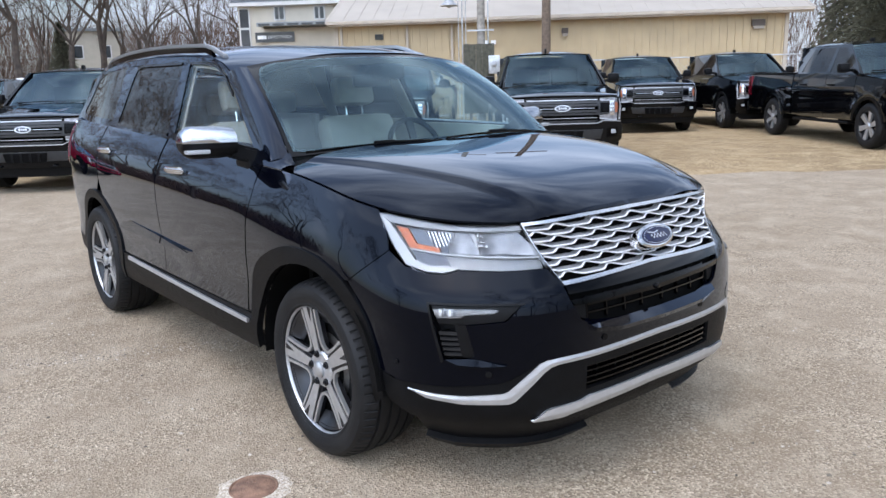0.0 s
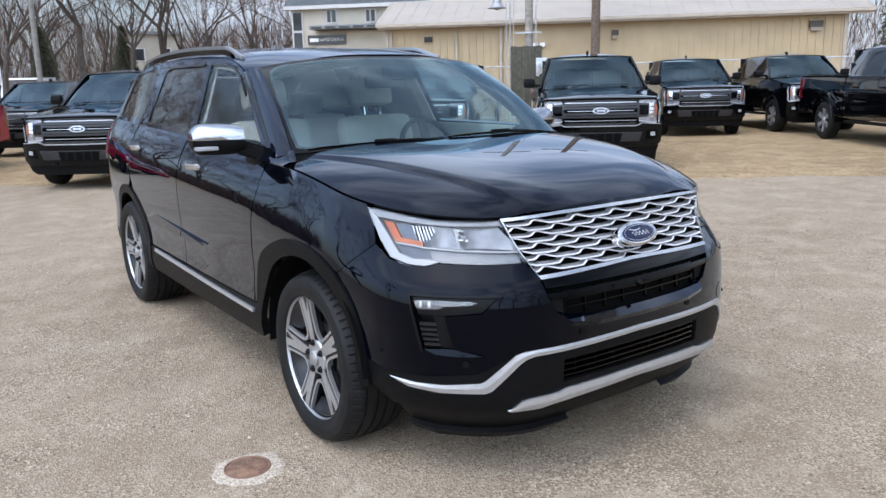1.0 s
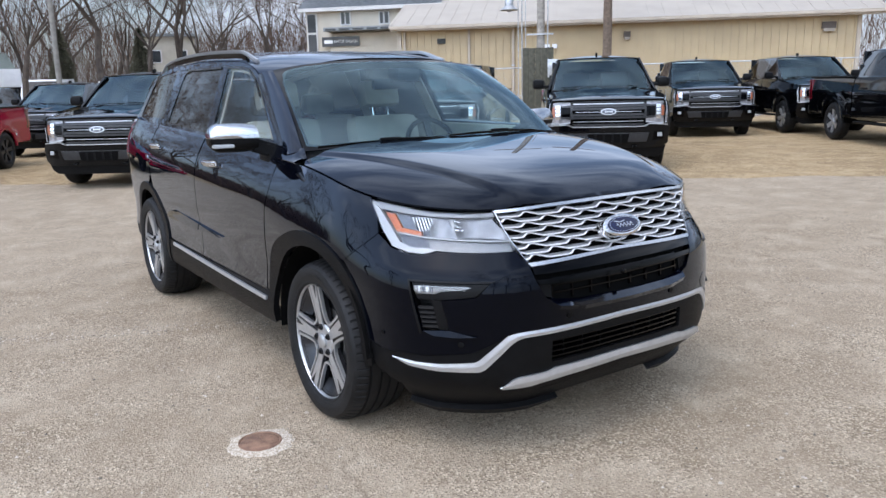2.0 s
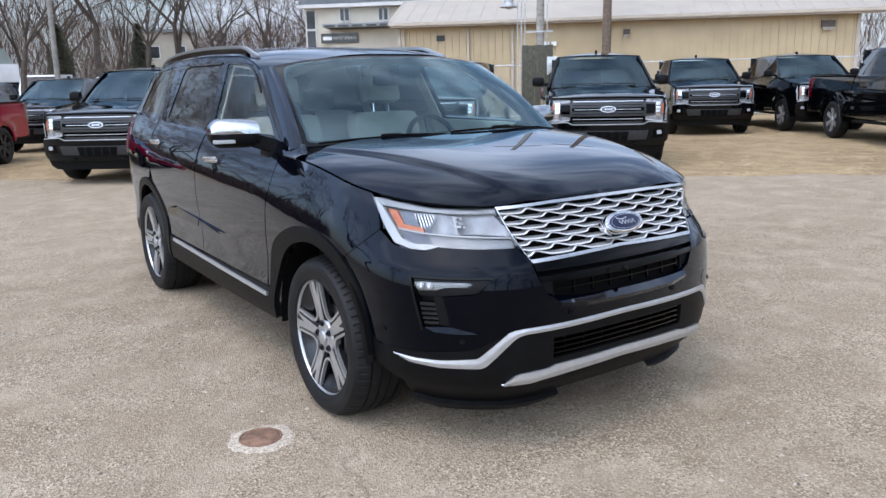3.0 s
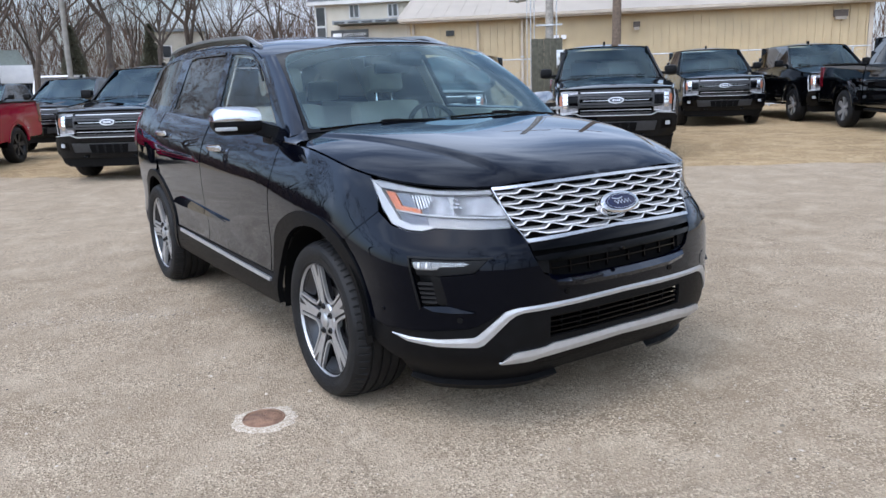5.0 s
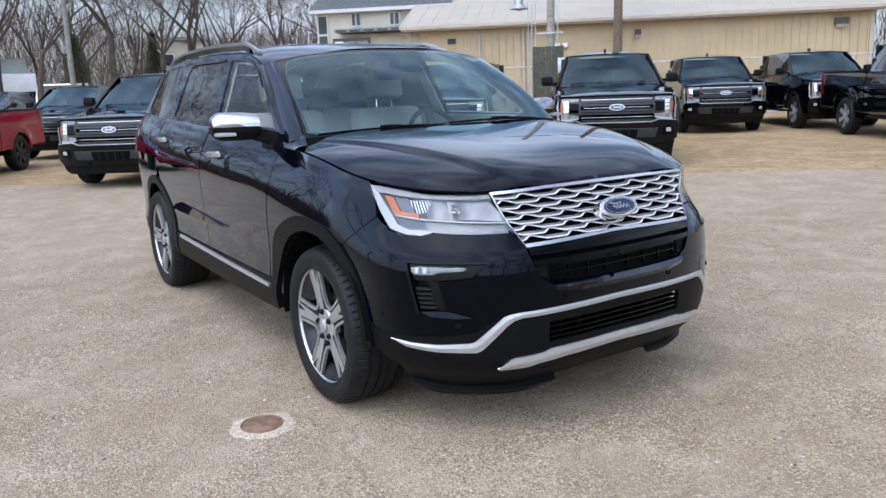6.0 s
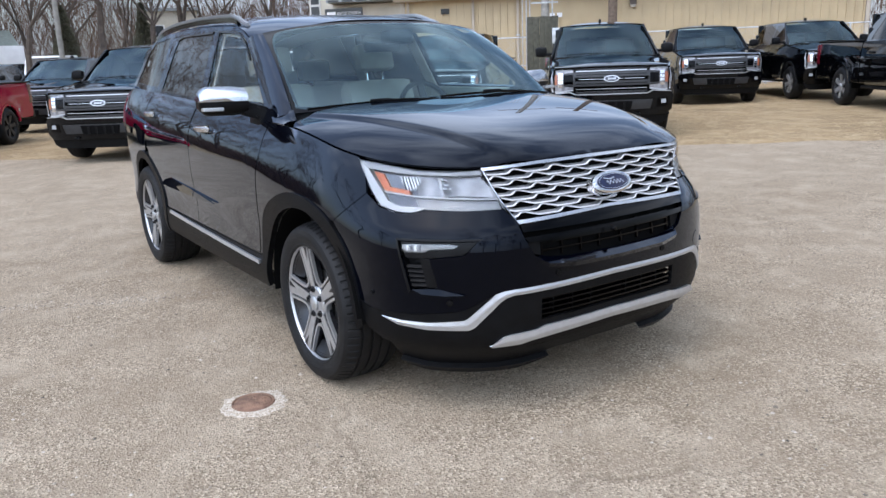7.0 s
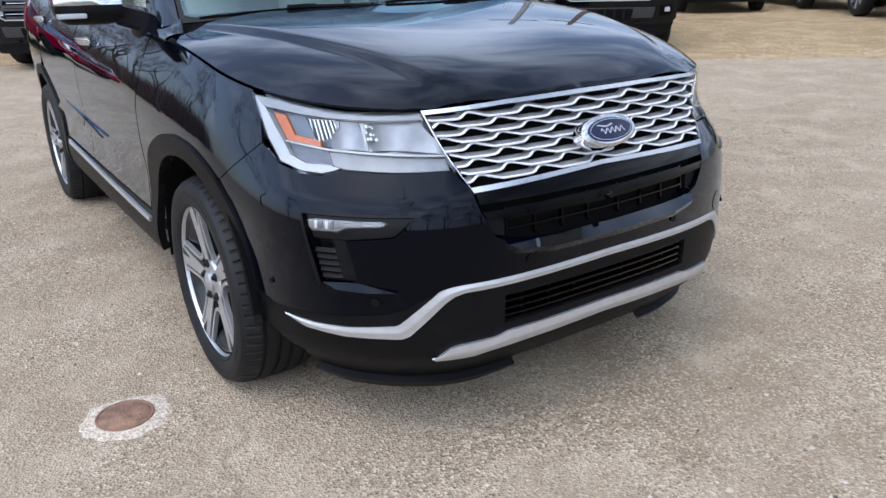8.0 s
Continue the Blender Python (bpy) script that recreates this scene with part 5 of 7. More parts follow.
# ---- far side of the lot ----
def build_far():
    ap = root("apartment_block", Matrix.Translation((-62, 15.5, 0)) @ Matrix.Rotation(radians(-15), 4, "Z"), "pale stucco apartment block behind bare trees", "building")
    part("wall", boxes(((-6, -1.8, 0), (6, 1.8, 5.4))), STUCCO, ap)
    part("roof", boxes(((-6.3, -2.0, 5.4), (6.3, 2.0, 5.6))), SHINGLE, ap)
    for y in (-0.9, 0.9):
        for z in (1.2, 3.6):
            wn_ = part("window", boxes(((6.0, y - 0.35, z - 0.05), (6.05, y + 0.35, z + 0.85))), WHITE, ap)
            part("pane", boxes(((6.04, y - 0.28, z), (6.07, y + 0.28, z + 0.8))), WINDARK, wn_)
    ho = root("house", Matrix.Translation((-62.5, -1.4, -0.1)) @ Matrix.Rotation(radians(3), 4, "Z"), "white bungalow with grey-green roof", "building")
    part("wall", boxes(((-4, -5, 0), (4, 5, 3.0))), WHITE, ho)
    rf = bmesh.new()
    v = [rf.verts.new(p) for p in ((4.5, -5.5, 2.9), (4.5, 5.5, 2.9), (0, 5.5, 4.6), (0, -5.5, 4.6), (-4.5, -5.5, 2.9), (-4.5, 5.5, 2.9))]
    for f in ((0, 1, 2, 3), (3, 2, 5, 4)):
        rf.faces.new([v[i] for i in f])
    bmesh.ops.solidify(rf, geom=rf.faces[:], thickness=0.15)
    part("roof", rf, HOUSEROOF, ho)
    for y in (-3, 0, 3):
        part("window", boxes(((4.0, y - 0.6, 1.0), (4.05, y + 0.6, 2.2))), WINDARK, ho)
    tr = root("cargo_trailer", Matrix.Translation((-48.0, -0.3, -0.1)) @ Matrix.Rotation(radians(92), 4, "Z"), "plain white box trailer", "trailer")
    part("box", boxes(((-3.4, -1.15, 2.05), (3.4, 1.15, 3.05)), bevel=0.05), WHITE, tr)
    # a dark box below stands in for a black vehicle parked before the trailer
    part("skirt", boxes(((-3.36, -1.12, 0.45), (3.36, 1.12, 2.06))), DARK, tr)
    for x in (-0.5, 0.5):
        for y in (-1.1, 1.1):
            part("wheel", lathe([(0.0, -0.1), (0.30, -0.1), (0.36, -0.06), (0.36, 0.06), (0.30, 0.1), (0.0, 0.1)], 20, centre=(x, y, 0.36)), RUBBER, tr)
    van = root("van", Matrix.Translation((-41, 3.6, -0.1)) @ Matrix.Rotation(radians(-18), 4, "Z"), "white panel van parked in the far row", "van", "white vans in the far row")
    side = [(-2.6, 0.45), (2.2, 0.45), (2.55, 0.7), (2.55, 1.15), (1.9, 1.4), (1.2, 2.32), (-2.55, 2.38), (-2.65, 1.3)]
    body = bmesh.new()
    for sgn in (1, -1):
        ring = [body.verts.new((x, sgn * (0.95 - 0.08 * max(0, z - 1.2)), z)) for x, z in side]
        body.faces.new(ring)
        if sgn == 1:
            keep = ring
    for i in range(len(side)):
        body.faces.new((keep[i], keep[(i + 1) % len(side)], ring[(i + 1) % len(side)], ring[i]))
    part("body", body, WHITE, van)
    part("side_window", boxes(((0.5, -0.93, 1.45), (1.3, 0.93, 2.0))), WINDARK, van)
    for x in (-1.7, 1.7):
        for y in (-0.9, 0.9):
            part("wheel", lathe([(0.0, -0.1), (0.28, -0.1), (0.34, -0.06), (0.34, 0.06), (0.28, 0.1), (0.0, 0.1)], 20, centre=(x, y, 0.34)), RUBBER, van)
    ws = bmesh.new()
    ws.faces.new([ws.verts.new(p) for p in ((1.88, -0.80, 1.47), (1.88, 0.80, 1.47), (1.30, 0.74, 2.24), (1.30, -0.74, 2.24))])
    bmesh.ops.solidify(ws, geom=ws.faces[:], thickness=0.02)
    part("windscreen", ws, WINDARK, van)
    part("rear_side_window", boxes(((-2.2, -0.92, 1.5), (0.2, 0.92, 1.98))), WINDARK, van)
    part("bumper", boxes(((2.45, -0.9, 0.42), (2.64, 0.9, 0.68)), bevel=0.03), PLASTIC, van)
    for k, (dx, dy, turn) in enumerate(((0.5, 3.2, -12), (-0.6, 5.9, 78), (0.4, 10.2, -24), (1.0, 13.0, -16), (0.2, 16.8, 72), (1.4, 20.6, -20))):
        copy_thing(van, Matrix.Translation((-41 + dx, 3.6 + dy, -0.1)) @ Matrix.Rotation(radians(turn), 4, "Z") @ Matrix.Diagonal((1, 1, 0.94 - 0.06 * (k % 3), 1)))


build_ground()
build_cover()
build_stones()
build_shed()
build_church()
build_poles()
build_far()
build_pickups()
build_trees()
build_thicket()


def q(x, z):
    return (sx(x), z)


def suv_wheel(car, place, steer=0.0):
    """A 20 inch wheel: tyre with ribs and shoulder blocks, five forked spokes with dark pockets, brake disc behind. The outer face is towards -y before it is turned."""
    hub = bmesh.new()
    lathe([(0.246, 0.012), (0.236, 0.05), (0.232, 0.21), (0.262, 0.235), (0.262, 0.24), (0.226, 0.24), (0.226, 0.06), (0.240, 0.010)], 56, bm=hub, close=True)
    wheel = part("wheel", hub, ALLOY_DARK, car, "machined alloy wheel with dark pockets")
    part("rim_lip", lathe([(0.2565, -0.003), (0.2600, -0.0075), (0.2625, -0.005), (0.261, 0.003), (0.2550, 0.005)], 56, close=True), ALLOY, wheel, "bright machined rim lip")
    wheel.matrix_local = place
    tyre = lathe([(0.258, 0.004), (0.262, -0.012), (0.272, -0.018), (0.276, -0.0165), (0.298, -0.0240), (0.326, -0.0255), (0.347, -0.0200), (0.359, -0.0080), (0.3675, 0.008), (0.3735, 0.026),
                  (0.3775, 0.044), (0.3690, 0.046), (0.3690, 0.056), (0.3795, 0.058), (0.381, 0.093), (0.3715, 0.095), (0.3715, 0.106), (0.381, 0.108), (0.381, 0.138),
                  (0.3715, 0.140), (0.3715, 0.151), (0.381, 0.153), (0.3795, 0.188), (0.3690, 0.190), (0.3690, 0.200), (0.3775, 0.202), (0.372, 0.232),
                  (0.362, 0.252), (0.325, 0.274), (0.285, 0.268), (0.262, 0.258), (0.258, 0.242)], 576, close=True)
    for v in tyre.verts:
        # sipes across the shoulder
        r, a = math.hypot(v.co.x, v.co.z), math.atan2(v.co.z, v.co.x)
        if 0.366 < r < 0.380 and 0.0 < v.co.y < 0.045 and round(a / (2 * math.pi) * 576) % 9 in (0, 1):
            k = (r - 0.0060) / r
            v.co.x, v.co.z = v.co.x * k, v.co.z * k
    part("tyre", tyre, RUBBER, wheel, "black road tyre", 20)
    dish = lathe([(0.0, 0.075), (0.10, 0.07), (0.228, 0.115), (0.228, 0.125), (0.0, 0.12)], 40)
    part("dust_shield", dish, DARK, wheel)
    disc = lathe([(0.075, 0.055), (0.165, 0.058), (0.165, 0.068), (0.075, 0.066)], 40, close=True)
    part("brake_disc", disc, STEEL, wheel, "grey steel brake disc")
    centre = lathe([(0.0, 0.006), (0.046, 0.007), (0.070, 0.011), (0.078, 0.020), (0.078, 0.06), (0.0, 0.06)], 30)
    part("hub", centre, ALLOY, wheel)
    part("hub_cap", lathe([(0.0, -0.008), (0.026, -0.007), (0.034, -0.001), (0.036, 0.012), (0.0, 0.012)], 24), ALLOY, wheel, "round silver centre cap")

    def spoke_bar(bm, r0, a0, w0, r1, a1, w1, y0, y1, deep):
        """A tapered bar of the spoke's face from one polar place to another."""
        p0, p1 = Vector((r0 * math.cos(a0), 0, r0 * math.sin(a0))), Vector((r1 * math.cos(a1), 0, r1 * math.sin(a1)))
        d = (p1 - p0).normalized()
        s = Vector((-d.z, 0, d.x))
        f = [p0 + s * w0 / 2, p0 - s * w0 / 2, p1 - s * w1 / 2, p1 + s * w1 / 2]
        ys = (y0, y0, y1, y1)
        a = [bm.verts.new((p.x, y, p.z)) for p, y in zip(f, ys)]
        b = [bm.verts.new((p.x * 0.99, y + deep, p.z * 0.99)) for p, y in zip(f, ys)]
        bm.faces.new(a)
        bm.faces.new(b[::-1])
        for i in range(4):
            bm.faces.new((a[i], b[i], b[(i + 1) % 4], a[(i + 1) % 4]))
    # a near-black ring takes the place of the shade deep in the pockets
    part("face_back", lathe([(0.06, 0.050), (0.12, 0.058), (0.19, 0.056), (0.246, 0.040), (0.246, 0.046), (0.19, 0.062), (0.12, 0.064), (0.07, 0.056)], 48, close=True), DARK, wheel, "near-black ring behind the spokes")
    for k in range(5):
        c = radians(72 * k + 30)
        sp = bmesh.new()
        spoke_bar(sp, 0.046, c, 0.032, 0.2545, c, 0.066, 0.010, -0.006, 0.005)
        spoke = part("spoke", sp, ALLOY, wheel)
        body = bmesh.new()
        spoke_bar(body, 0.046, c, 0.060, 0.252, c, 0.088, 0.0205, 0.005, 0.034)
        part("spoke_body", body, ALLOY_DARK, spoke, "dark painted spoke side")
        nt = bmesh.new()
        spoke_bar(nt, 0.196, c - 0.03, 0.002, 0.2548, c - 0.055, 0.026, -0.0016, -0.0072, 0.006)
        part("spoke_notch", nt, ALLOY_DARK, wheel)
        m = c + radians(36)
        lip = bmesh.new()
        # a bright lip runs down one side of the pocket, round its foot and up the other
        path = [(0.2515, 0.426), (0.215, 0.412), (0.178, 0.386), (0.146, 0.346), (0.122, 0.290), (0.108, 0.208), (0.102, 0.090)]
        path = path + [(r, -a) for r, a in reversed(path)]
        for (r0, a0), (r1, a1) in zip(path, path[1:]):
            spoke_bar(lip, r0, m + a0, 0.0115, r1, m + a1, 0.0115, 0.010 - 0.095 * (r0 - 0.10), 0.010 - 0.095 * (r1 - 0.10), 0.016)
        part("pocket_edge", lip, ALLOY, wheel, "bright machined lip")
        ramp_ = bmesh.new()
        cols = np.linspace(-0.36, 0.36, 9)
        grid = []
        for f in (0.0, 0.25, 0.5, 0.75, 1.0):
            # the ramp climbs from the deep pocket to the rim, curling up at its two sides
            row = []
            for a in cols:
                r = 0.192 + 0.058 * f
                row.append(ramp_.verts.new((r * math.cos(m + a), 0.052 - 0.046 * f ** 0.8 - 0.012 * (abs(a) / 0.375) ** 3 * (1 - f), r * math.sin(m + a))))
            grid.append(row)
        for u, v in zip(grid, grid[1:]):
            for i in range(8):
                ramp_.faces.new((u[i], u[i + 1], v[i + 1], v[i]))
        part("pocket_ramp", ramp_, ALLOY_GREY, wheel, "grey painted ramp")
        part("lug_nut", lathe([(0.0, -0.008), (0.006, -0.007), (0.0088, -0.003), (0.0088, 0.02), (0.0, 0.02)], 10, centre=(0.062 * math.cos(c), 0, 0.062 * math.sin(c))), SATINBLACK, wheel)
        part("lug_recess", lathe([(0.0, 0.0020), (0.0145, 0.0020), (0.0150, 0.012), (0.0, 0.012)], 14, centre=(0.062 * math.cos(c), 0, 0.062 * math.sin(c))), ALLOY_DARK, wheel)
    # worn raised marks round the sidewall
    for k, (a0, a1) in enumerate(((60, 74), (77, 84), (96, 118), (200, 214), (219, 226), (262, 292), (322, 338))):
        mark = bmesh.new()
        ring = [[mark.verts.new((r * math.cos(radians(a)), y, r * math.sin(radians(a)))) for r, y in ((0.306, -0.0255), (0.306, -0.0268), (0.322, -0.0268), (0.322, -0.0255))] for a in np.linspace(a0, a1, 6)]
        for u, v in zip(ring, ring[1:]):
            for i in range(3):
                mark.faces.new((u[i], u[i + 1], v[i + 1], v[i]))
        part("sidewall_mark", mark, RUBBER, wheel)
    # a 20 inch rim is 0.544 over its flanges; the loaded tyre stands flat on the ground
    for ob in [wheel] + list(wheel.children_recursive):
        soft = ob.name.split(".")[0] in ("tyre", "sidewall_mark")
        for v in ob.data.vertices:
            r = max(1e-6, math.hypot(v.co.x, v.co.z))
            k = 1.028 * ((0.262 + (r - 0.262) * 0.874) / r if soft and r > 0.262 else 1.0)
            v.co.x, v.co.z = v.co.x * k, v.co.z * k
            if soft:
                w = place @ v.co
                if w.z < 0.001:
                    w.z = 0.001
                    v.co = place.inverted() @ w
    return wheel


def build_suv():
    car = root("suv", Matrix(), "black mid-size SUV with silver mesh grille parked on worn asphalt", "car")
    # --- painted side panels ---
    archF = [(0.345, 0.470), (0.318, 0.56), (0.285, 0.645), (0.215, 0.742), (0.105, 0.818), (-0.015, 0.862), (-0.155, 0.877), (-0.29, 0.858), (-0.462, 0.787), (-0.563, 0.693), (-0.602, 0.60)]
    ax, az = spline(range(11), [p[0] for p in archF]), spline(range(11), [p[1] for p in archF])
    archF = [(ax(t), az(t)) for t in np.linspace(0, 10, 31)]
    rimline = [(s, _zb(_px(s)) - 0.004) for s in np.linspace(sx(-0.562), 1.267, 15)]
    fender = rimline + [(1.206, 0.990), (1.178, 0.922), (1.345, 0.796)] + [q(x, z) for x, z in archF if x < 0.155] + [q(-0.612, 0.52), q(-0.650, 0.50), q(-0.655, 0.58), q(-0.600, 0.83), q(-0.564, 1.03)]
    both("fender", patch(fender, skin, 0.05, 0.012), PAINT, car)
    door = [q(-0.610, 0.83), q(-0.665, 0.58), q(-0.665, 0.50), q(-1.70, 0.505), q(-1.70, 1.0)] + [q(x, _zb(x) + 0.01) for x in np.linspace(-1.69, -0.575, 9)] + [q(-0.570, 1.04)]
    front_doors = both("door", patch(door, skin, 0.06, 0.012), PAINT, car, "black painted front door")
    archR = [(-2.942 + 0.505 * math.cos(radians(a)), 0.370 + 0.49 * math.sin(radians(a))) for a in np.linspace(14, 166, 19)]
    door2 = [q(-1.708, 0.505), q(-2.45, 0.508)] + [q(x, z) for x, z in archR[:9] if x > -2.79] + [q(-2.80, 0.95)] + [q(x, _zb(x) + 0.01) for x in np.linspace(-2.79, -1.715, 8)] + [q(-1.708, 1.0)]
    rear_doors = both("door", patch(door2, skin, 0.06, 0.012), PAINT, car, "black painted rear door")
    quarter = [q(-2.81, 0.93)] + [q(x, z) for x, z in archR if x < -2.80] + [q(-3.49, 0.455), q(-3.86, 0.50), (sx(-3.99), 0.62), (sx(-4.02), 1.0)] + [(s, _zb(_px(s)) + 0.01) for s in np.linspace(sx(-4.0), sx(-2.81), 9)]
    both("quarter_panel", patch(quarter, skin, 0.06, 0.012), PAINT, car)
    both("rear_bumper", patch([q(-3.47, 0.28), q(-3.47, 0.445), q(-3.86, 0.49), (sx(-4.0), 0.60), (_t[-1], 0.62), (_t[-1], 0.28)], skin, 0.07, 0.02), PLASTIC, car)
    both("tailgate", patch([(sx(-4.03), 0.63), (_t[-1], 0.64), (_t[-1], 1.30), (sx(-4.03), 1.30)], skin, 0.08, 0.02), PAINT, car)
    both("tail_lamp", patch([q(-3.70, 1.03), q(-3.93, 0.93), (sx(-4.0), 0.95), (sx(-4.02), 1.25), q(-3.86, 1.265), q(-3.72, 1.22)], skin, 0.04, 0.03, 0.01), REDLENS, car, "dark red tail lamp")
    # --- wheel arch trim, sills ---
    openF = [(-0.10 + (0.40 if a < 90 else 0.466) * math.cos(radians(a)), 0.365 + 0.450 * math.sin(radians(a))) for a in np.linspace(-2, 182, 24)]
    trimF = [q(x, z) for x, z in archF] + [q(-0.609, 0.52), q(-0.603, 0.44), q(-0.598, 0.355)] + [q(x, z) for x, z in reversed(openF)] + [q(0.35, 0.375)]
    both("wheel_arch_trim", patch(trimF, skin, 0.035, 0.03, 0.010), PLASTIC, car, "matt black wheel arch trim")
    openR = [(-2.942 + 0.44 * math.cos(radians(a)), 0.365 + 0.438 * math.sin(radians(a))) for a in np.linspace(-4, 184, 24)]
    trimR = [q(x, z) for x, z in archR] + [q(-3.475, 0.43), q(-3.395, 0.33)] + [q(x, z) for x, z in reversed(openR)] + [q(-2.475, 0.33), q(-2.45, 0.44)]
    both("wheel_arch_trim", patch(trimR, skin, 0.035, 0.03, 0.010), PLASTIC, car, "matt black wheel arch trim")
    both("rocker_panel", patch([q(-0.614, 0.497), q(-0.610, 0.40), q(-0.60, 0.335), q(-2.47, 0.335), q(-2.455, 0.40), q(-2.455, 0.497)], skin, 0.05, 0.03, 0.004), PLASTIC, car, "matt black sill panel")
    both("sill_strip", patch([q(-0.645, 0.468), q(-0.650, 0.449), q(-2.33, 0.474), q(-2.325, 0.496)], skin, 0.06, 0.014, 0.016, 0.015), SATINTRIM, car, "satin silver sill strip")
    # the dark scallop low on the doors
    both("door_scallop", patch([q(-2.44, 0.668), q(-2.37, 0.705), q(-2.22, 0.731), q(-1.77, 0.707), q(-1.712, 0.703), q(-1.712, 0.667), q(-2.27, 0.664)], ledge(0.732, 0.30), 0.04, 0.012, 0.002, 0.01, side=-1), PAINT, car)
    both("door_scallop", patch([q(-1.696, 0.702), q(-1.31, 0.675), q(-1.66, 0.667), q(-1.696, 0.667)], ledge(0.732, 0.30), 0.04, 0.012, 0.002, 0.01, side=-1), PAINT, car)
    for cx in (-0.087, -2.942):
        liner = bmesh.new()
        rings = []
        for y in (-0.938, -0.55):
            rings.append([liner.verts.new((cx - 0.015 + 0.455 * math.cos(radians(a)), y, 0.365 + 0.455 * math.sin(radians(a)))) for a in range(5, 186, 10)])
        for a, b in zip(rings[0], rings[0][1:]):
            i = rings[0].index(a)
            liner.faces.new((a, b, rings[1][i + 1], rings[1][i]))
        liner.faces.new(rings[1])
        both("wheel_liner", liner, DARK, car)
    # --- front end ---
    lampbot = [(0.511, 0.870), (0.70, 0.869), (0.862, 0.872), (0.892, 0.865), (0.925, 0.858), (1.0, 0.860), (1.092, 0.878), (1.160, 0.934)]
    up = [(0.45, 0.760), (0.465, 0.812), (0.512, 0.866)] + [(s, z - 0.006) for s, z in lampbot[1:7]] + [(1.1755, 0.9192), (1.3422, 0.7933), (1.308, 0.760), (0.963, 0.760), (0.633, 0.760)]
    down = [(0.45, 0.760), (0.633, 0.760), (0.690, 0.704), (0.828, 0.690), (0.803, 0.60), (0.800, 0.580), (0.815, 0.570), (0.908, 0.562), (0.963, 0.760), (1.308, 0.760), (1.25, 0.66), (1.212, 0.56), (1.178, 0.487),
            (1.09, 0.462), (0.90, 0.464), (0.715, 0.482), (0.68, 0.495), (0.575, 0.548), (0.50, 0.556), (0.0, 0.566), (0.0, 0.650), (0.25, 0.652), (0.36, 0.660), (0.408, 0.685)]
    both("front_bumper", patches([up, down], skin, step=0.045, thick=0.012), PAINT, car, "black painted front bumper")
    low = [[(1.172, 0.483), (1.12, 0.461), (0.90, 0.461), (0.715, 0.479), (0.68, 0.492), (0.575, 0.545), (0.50, 0.553), (0.378, 0.555), (0.378, 0.30), (0.60, 0.285), (0.85, 0.285), (1.06, 0.32), (1.15, 0.37), (1.185, 0.42)],
           [(0.378, 0.555), (0.0, 0.563), (0.0, 0.508), (0.378, 0.506)], [(0.378, 0.416), (0.0, 0.422), (0.0, 0.30), (0.378, 0.30)]]
    both("lower_bumper", patches(low, skin, step=0.045, thick=0.02, off=-0.003), PLASTIC, car, "matt black lower bumper")
    chrome = [(1.056, 0.440), (0.95, 0.432), (0.84, 0.431), (0.70, 0.443), (0.685, 0.450), (0.572, 0.548), (0.545, 0.556), (0.50, 0.560), (0.0, 0.568), (0.0, 0.545), (0.50, 0.536), (0.532, 0.528), (0.558, 0.511),
              (0.660, 0.412), (0.684, 0.402), (0.85, 0.400), (0.98, 0.412)]
    def nosed(outline, split, out):
        """The skin with a nose between the two long edges of an outline."""
        upper, lower = sorted(outline[:split]), sorted(outline[split:] + [outline[0]])

        def f(s, z):
            zt, zb = np.interp(s, *zip(*upper)), np.interp(s, *zip(*lower))
            k = min(1.0, max(0.0, (zt - z) / max(0.004, zt - zb)))
            return ledge(z + out * (min(1.0, k / 0.5) - max(0.0, (k - 0.5) / 0.5) * 0.9), 1.0)(s, z)
        return f
    both("bumper_strip", patch(chrome, nosed(chrome, 9, 0.0038), 0.012, 0.016, 0.001, 0.004, side=-1), SATINTRIM, car, "satin silver bumper strip")
    skid = [(0.596, 0.323), (0.545, 0.364), (0.52, 0.371), (0.40, 0.379), (0.365, 0.390), (0.0, 0.398), (0.0, 0.356), (0.30, 0.345), (0.42, 0.335), (0.47, 0.325)]
    both("skid_plate", patch(skid, nosed(skid, 6, 0.006), 0.012, 0.03, 0.006, 0.005, side=-1), SATINTRIM, car, "satin silver skid plate")
    both("chin_spoiler", patch([(0.0, 0.300), (0.60, 0.287), (0.86, 0.287), (1.04, 0.31), (1.03, 0.235), (0.86, 0.205), (0.40, 0.205), (0.25, 0.235), (0.0, 0.240)], skin, 0.04, 0.02, -0.006), PLASTIC, car)
    both("chin_lip", patch([(0.28, 0.226), (0.42, 0.214), (0.90, 0.212), (1.03, 0.236), (1.0, 0.212), (0.90, 0.186), (0.42, 0.188), (0.30, 0.212)], skin, 0.04, 0.05, 0.018, 0.012), PLASTIC, car)
    # lower grille: dark back and slats
    both("lower_grille_back", patch([(0.0, 0.54), (0.40, 0.54), (0.40, 0.38), (0.0, 0.38)], skin, 0.06, 0.01, -0.06), DARK, car)
    for z in (0.436, 0.458, 0.482, 0.503):
        both("lower_grille_slat", patch([(0.0, z + 0.004), (0.382, z + 0.001), (0.380, z - 0.005), (0.0, z - 0.003)], skin, 0.06, 0.03, -0.012), GLOSS, car)
    for s in (0.10, 0.2, 0.3):
        both("lower_grille_upright", patch([(s, 0.51), (s + 0.006, 0.51), (s + 0.006, 0.42), (s, 0.42)], skin, 0.06, 0.02, -0.03), PLASTIC, car)
    # intake below the grille
    band = [(0.0, 0.820), (0.455, 0.807), (0.45, 0.778), (0.0, 0.776)]
    both("grille_underband", patch(band, skin, 0.05, 0.02, 0.002), GLOSS, car, "gloss black band under the grille")
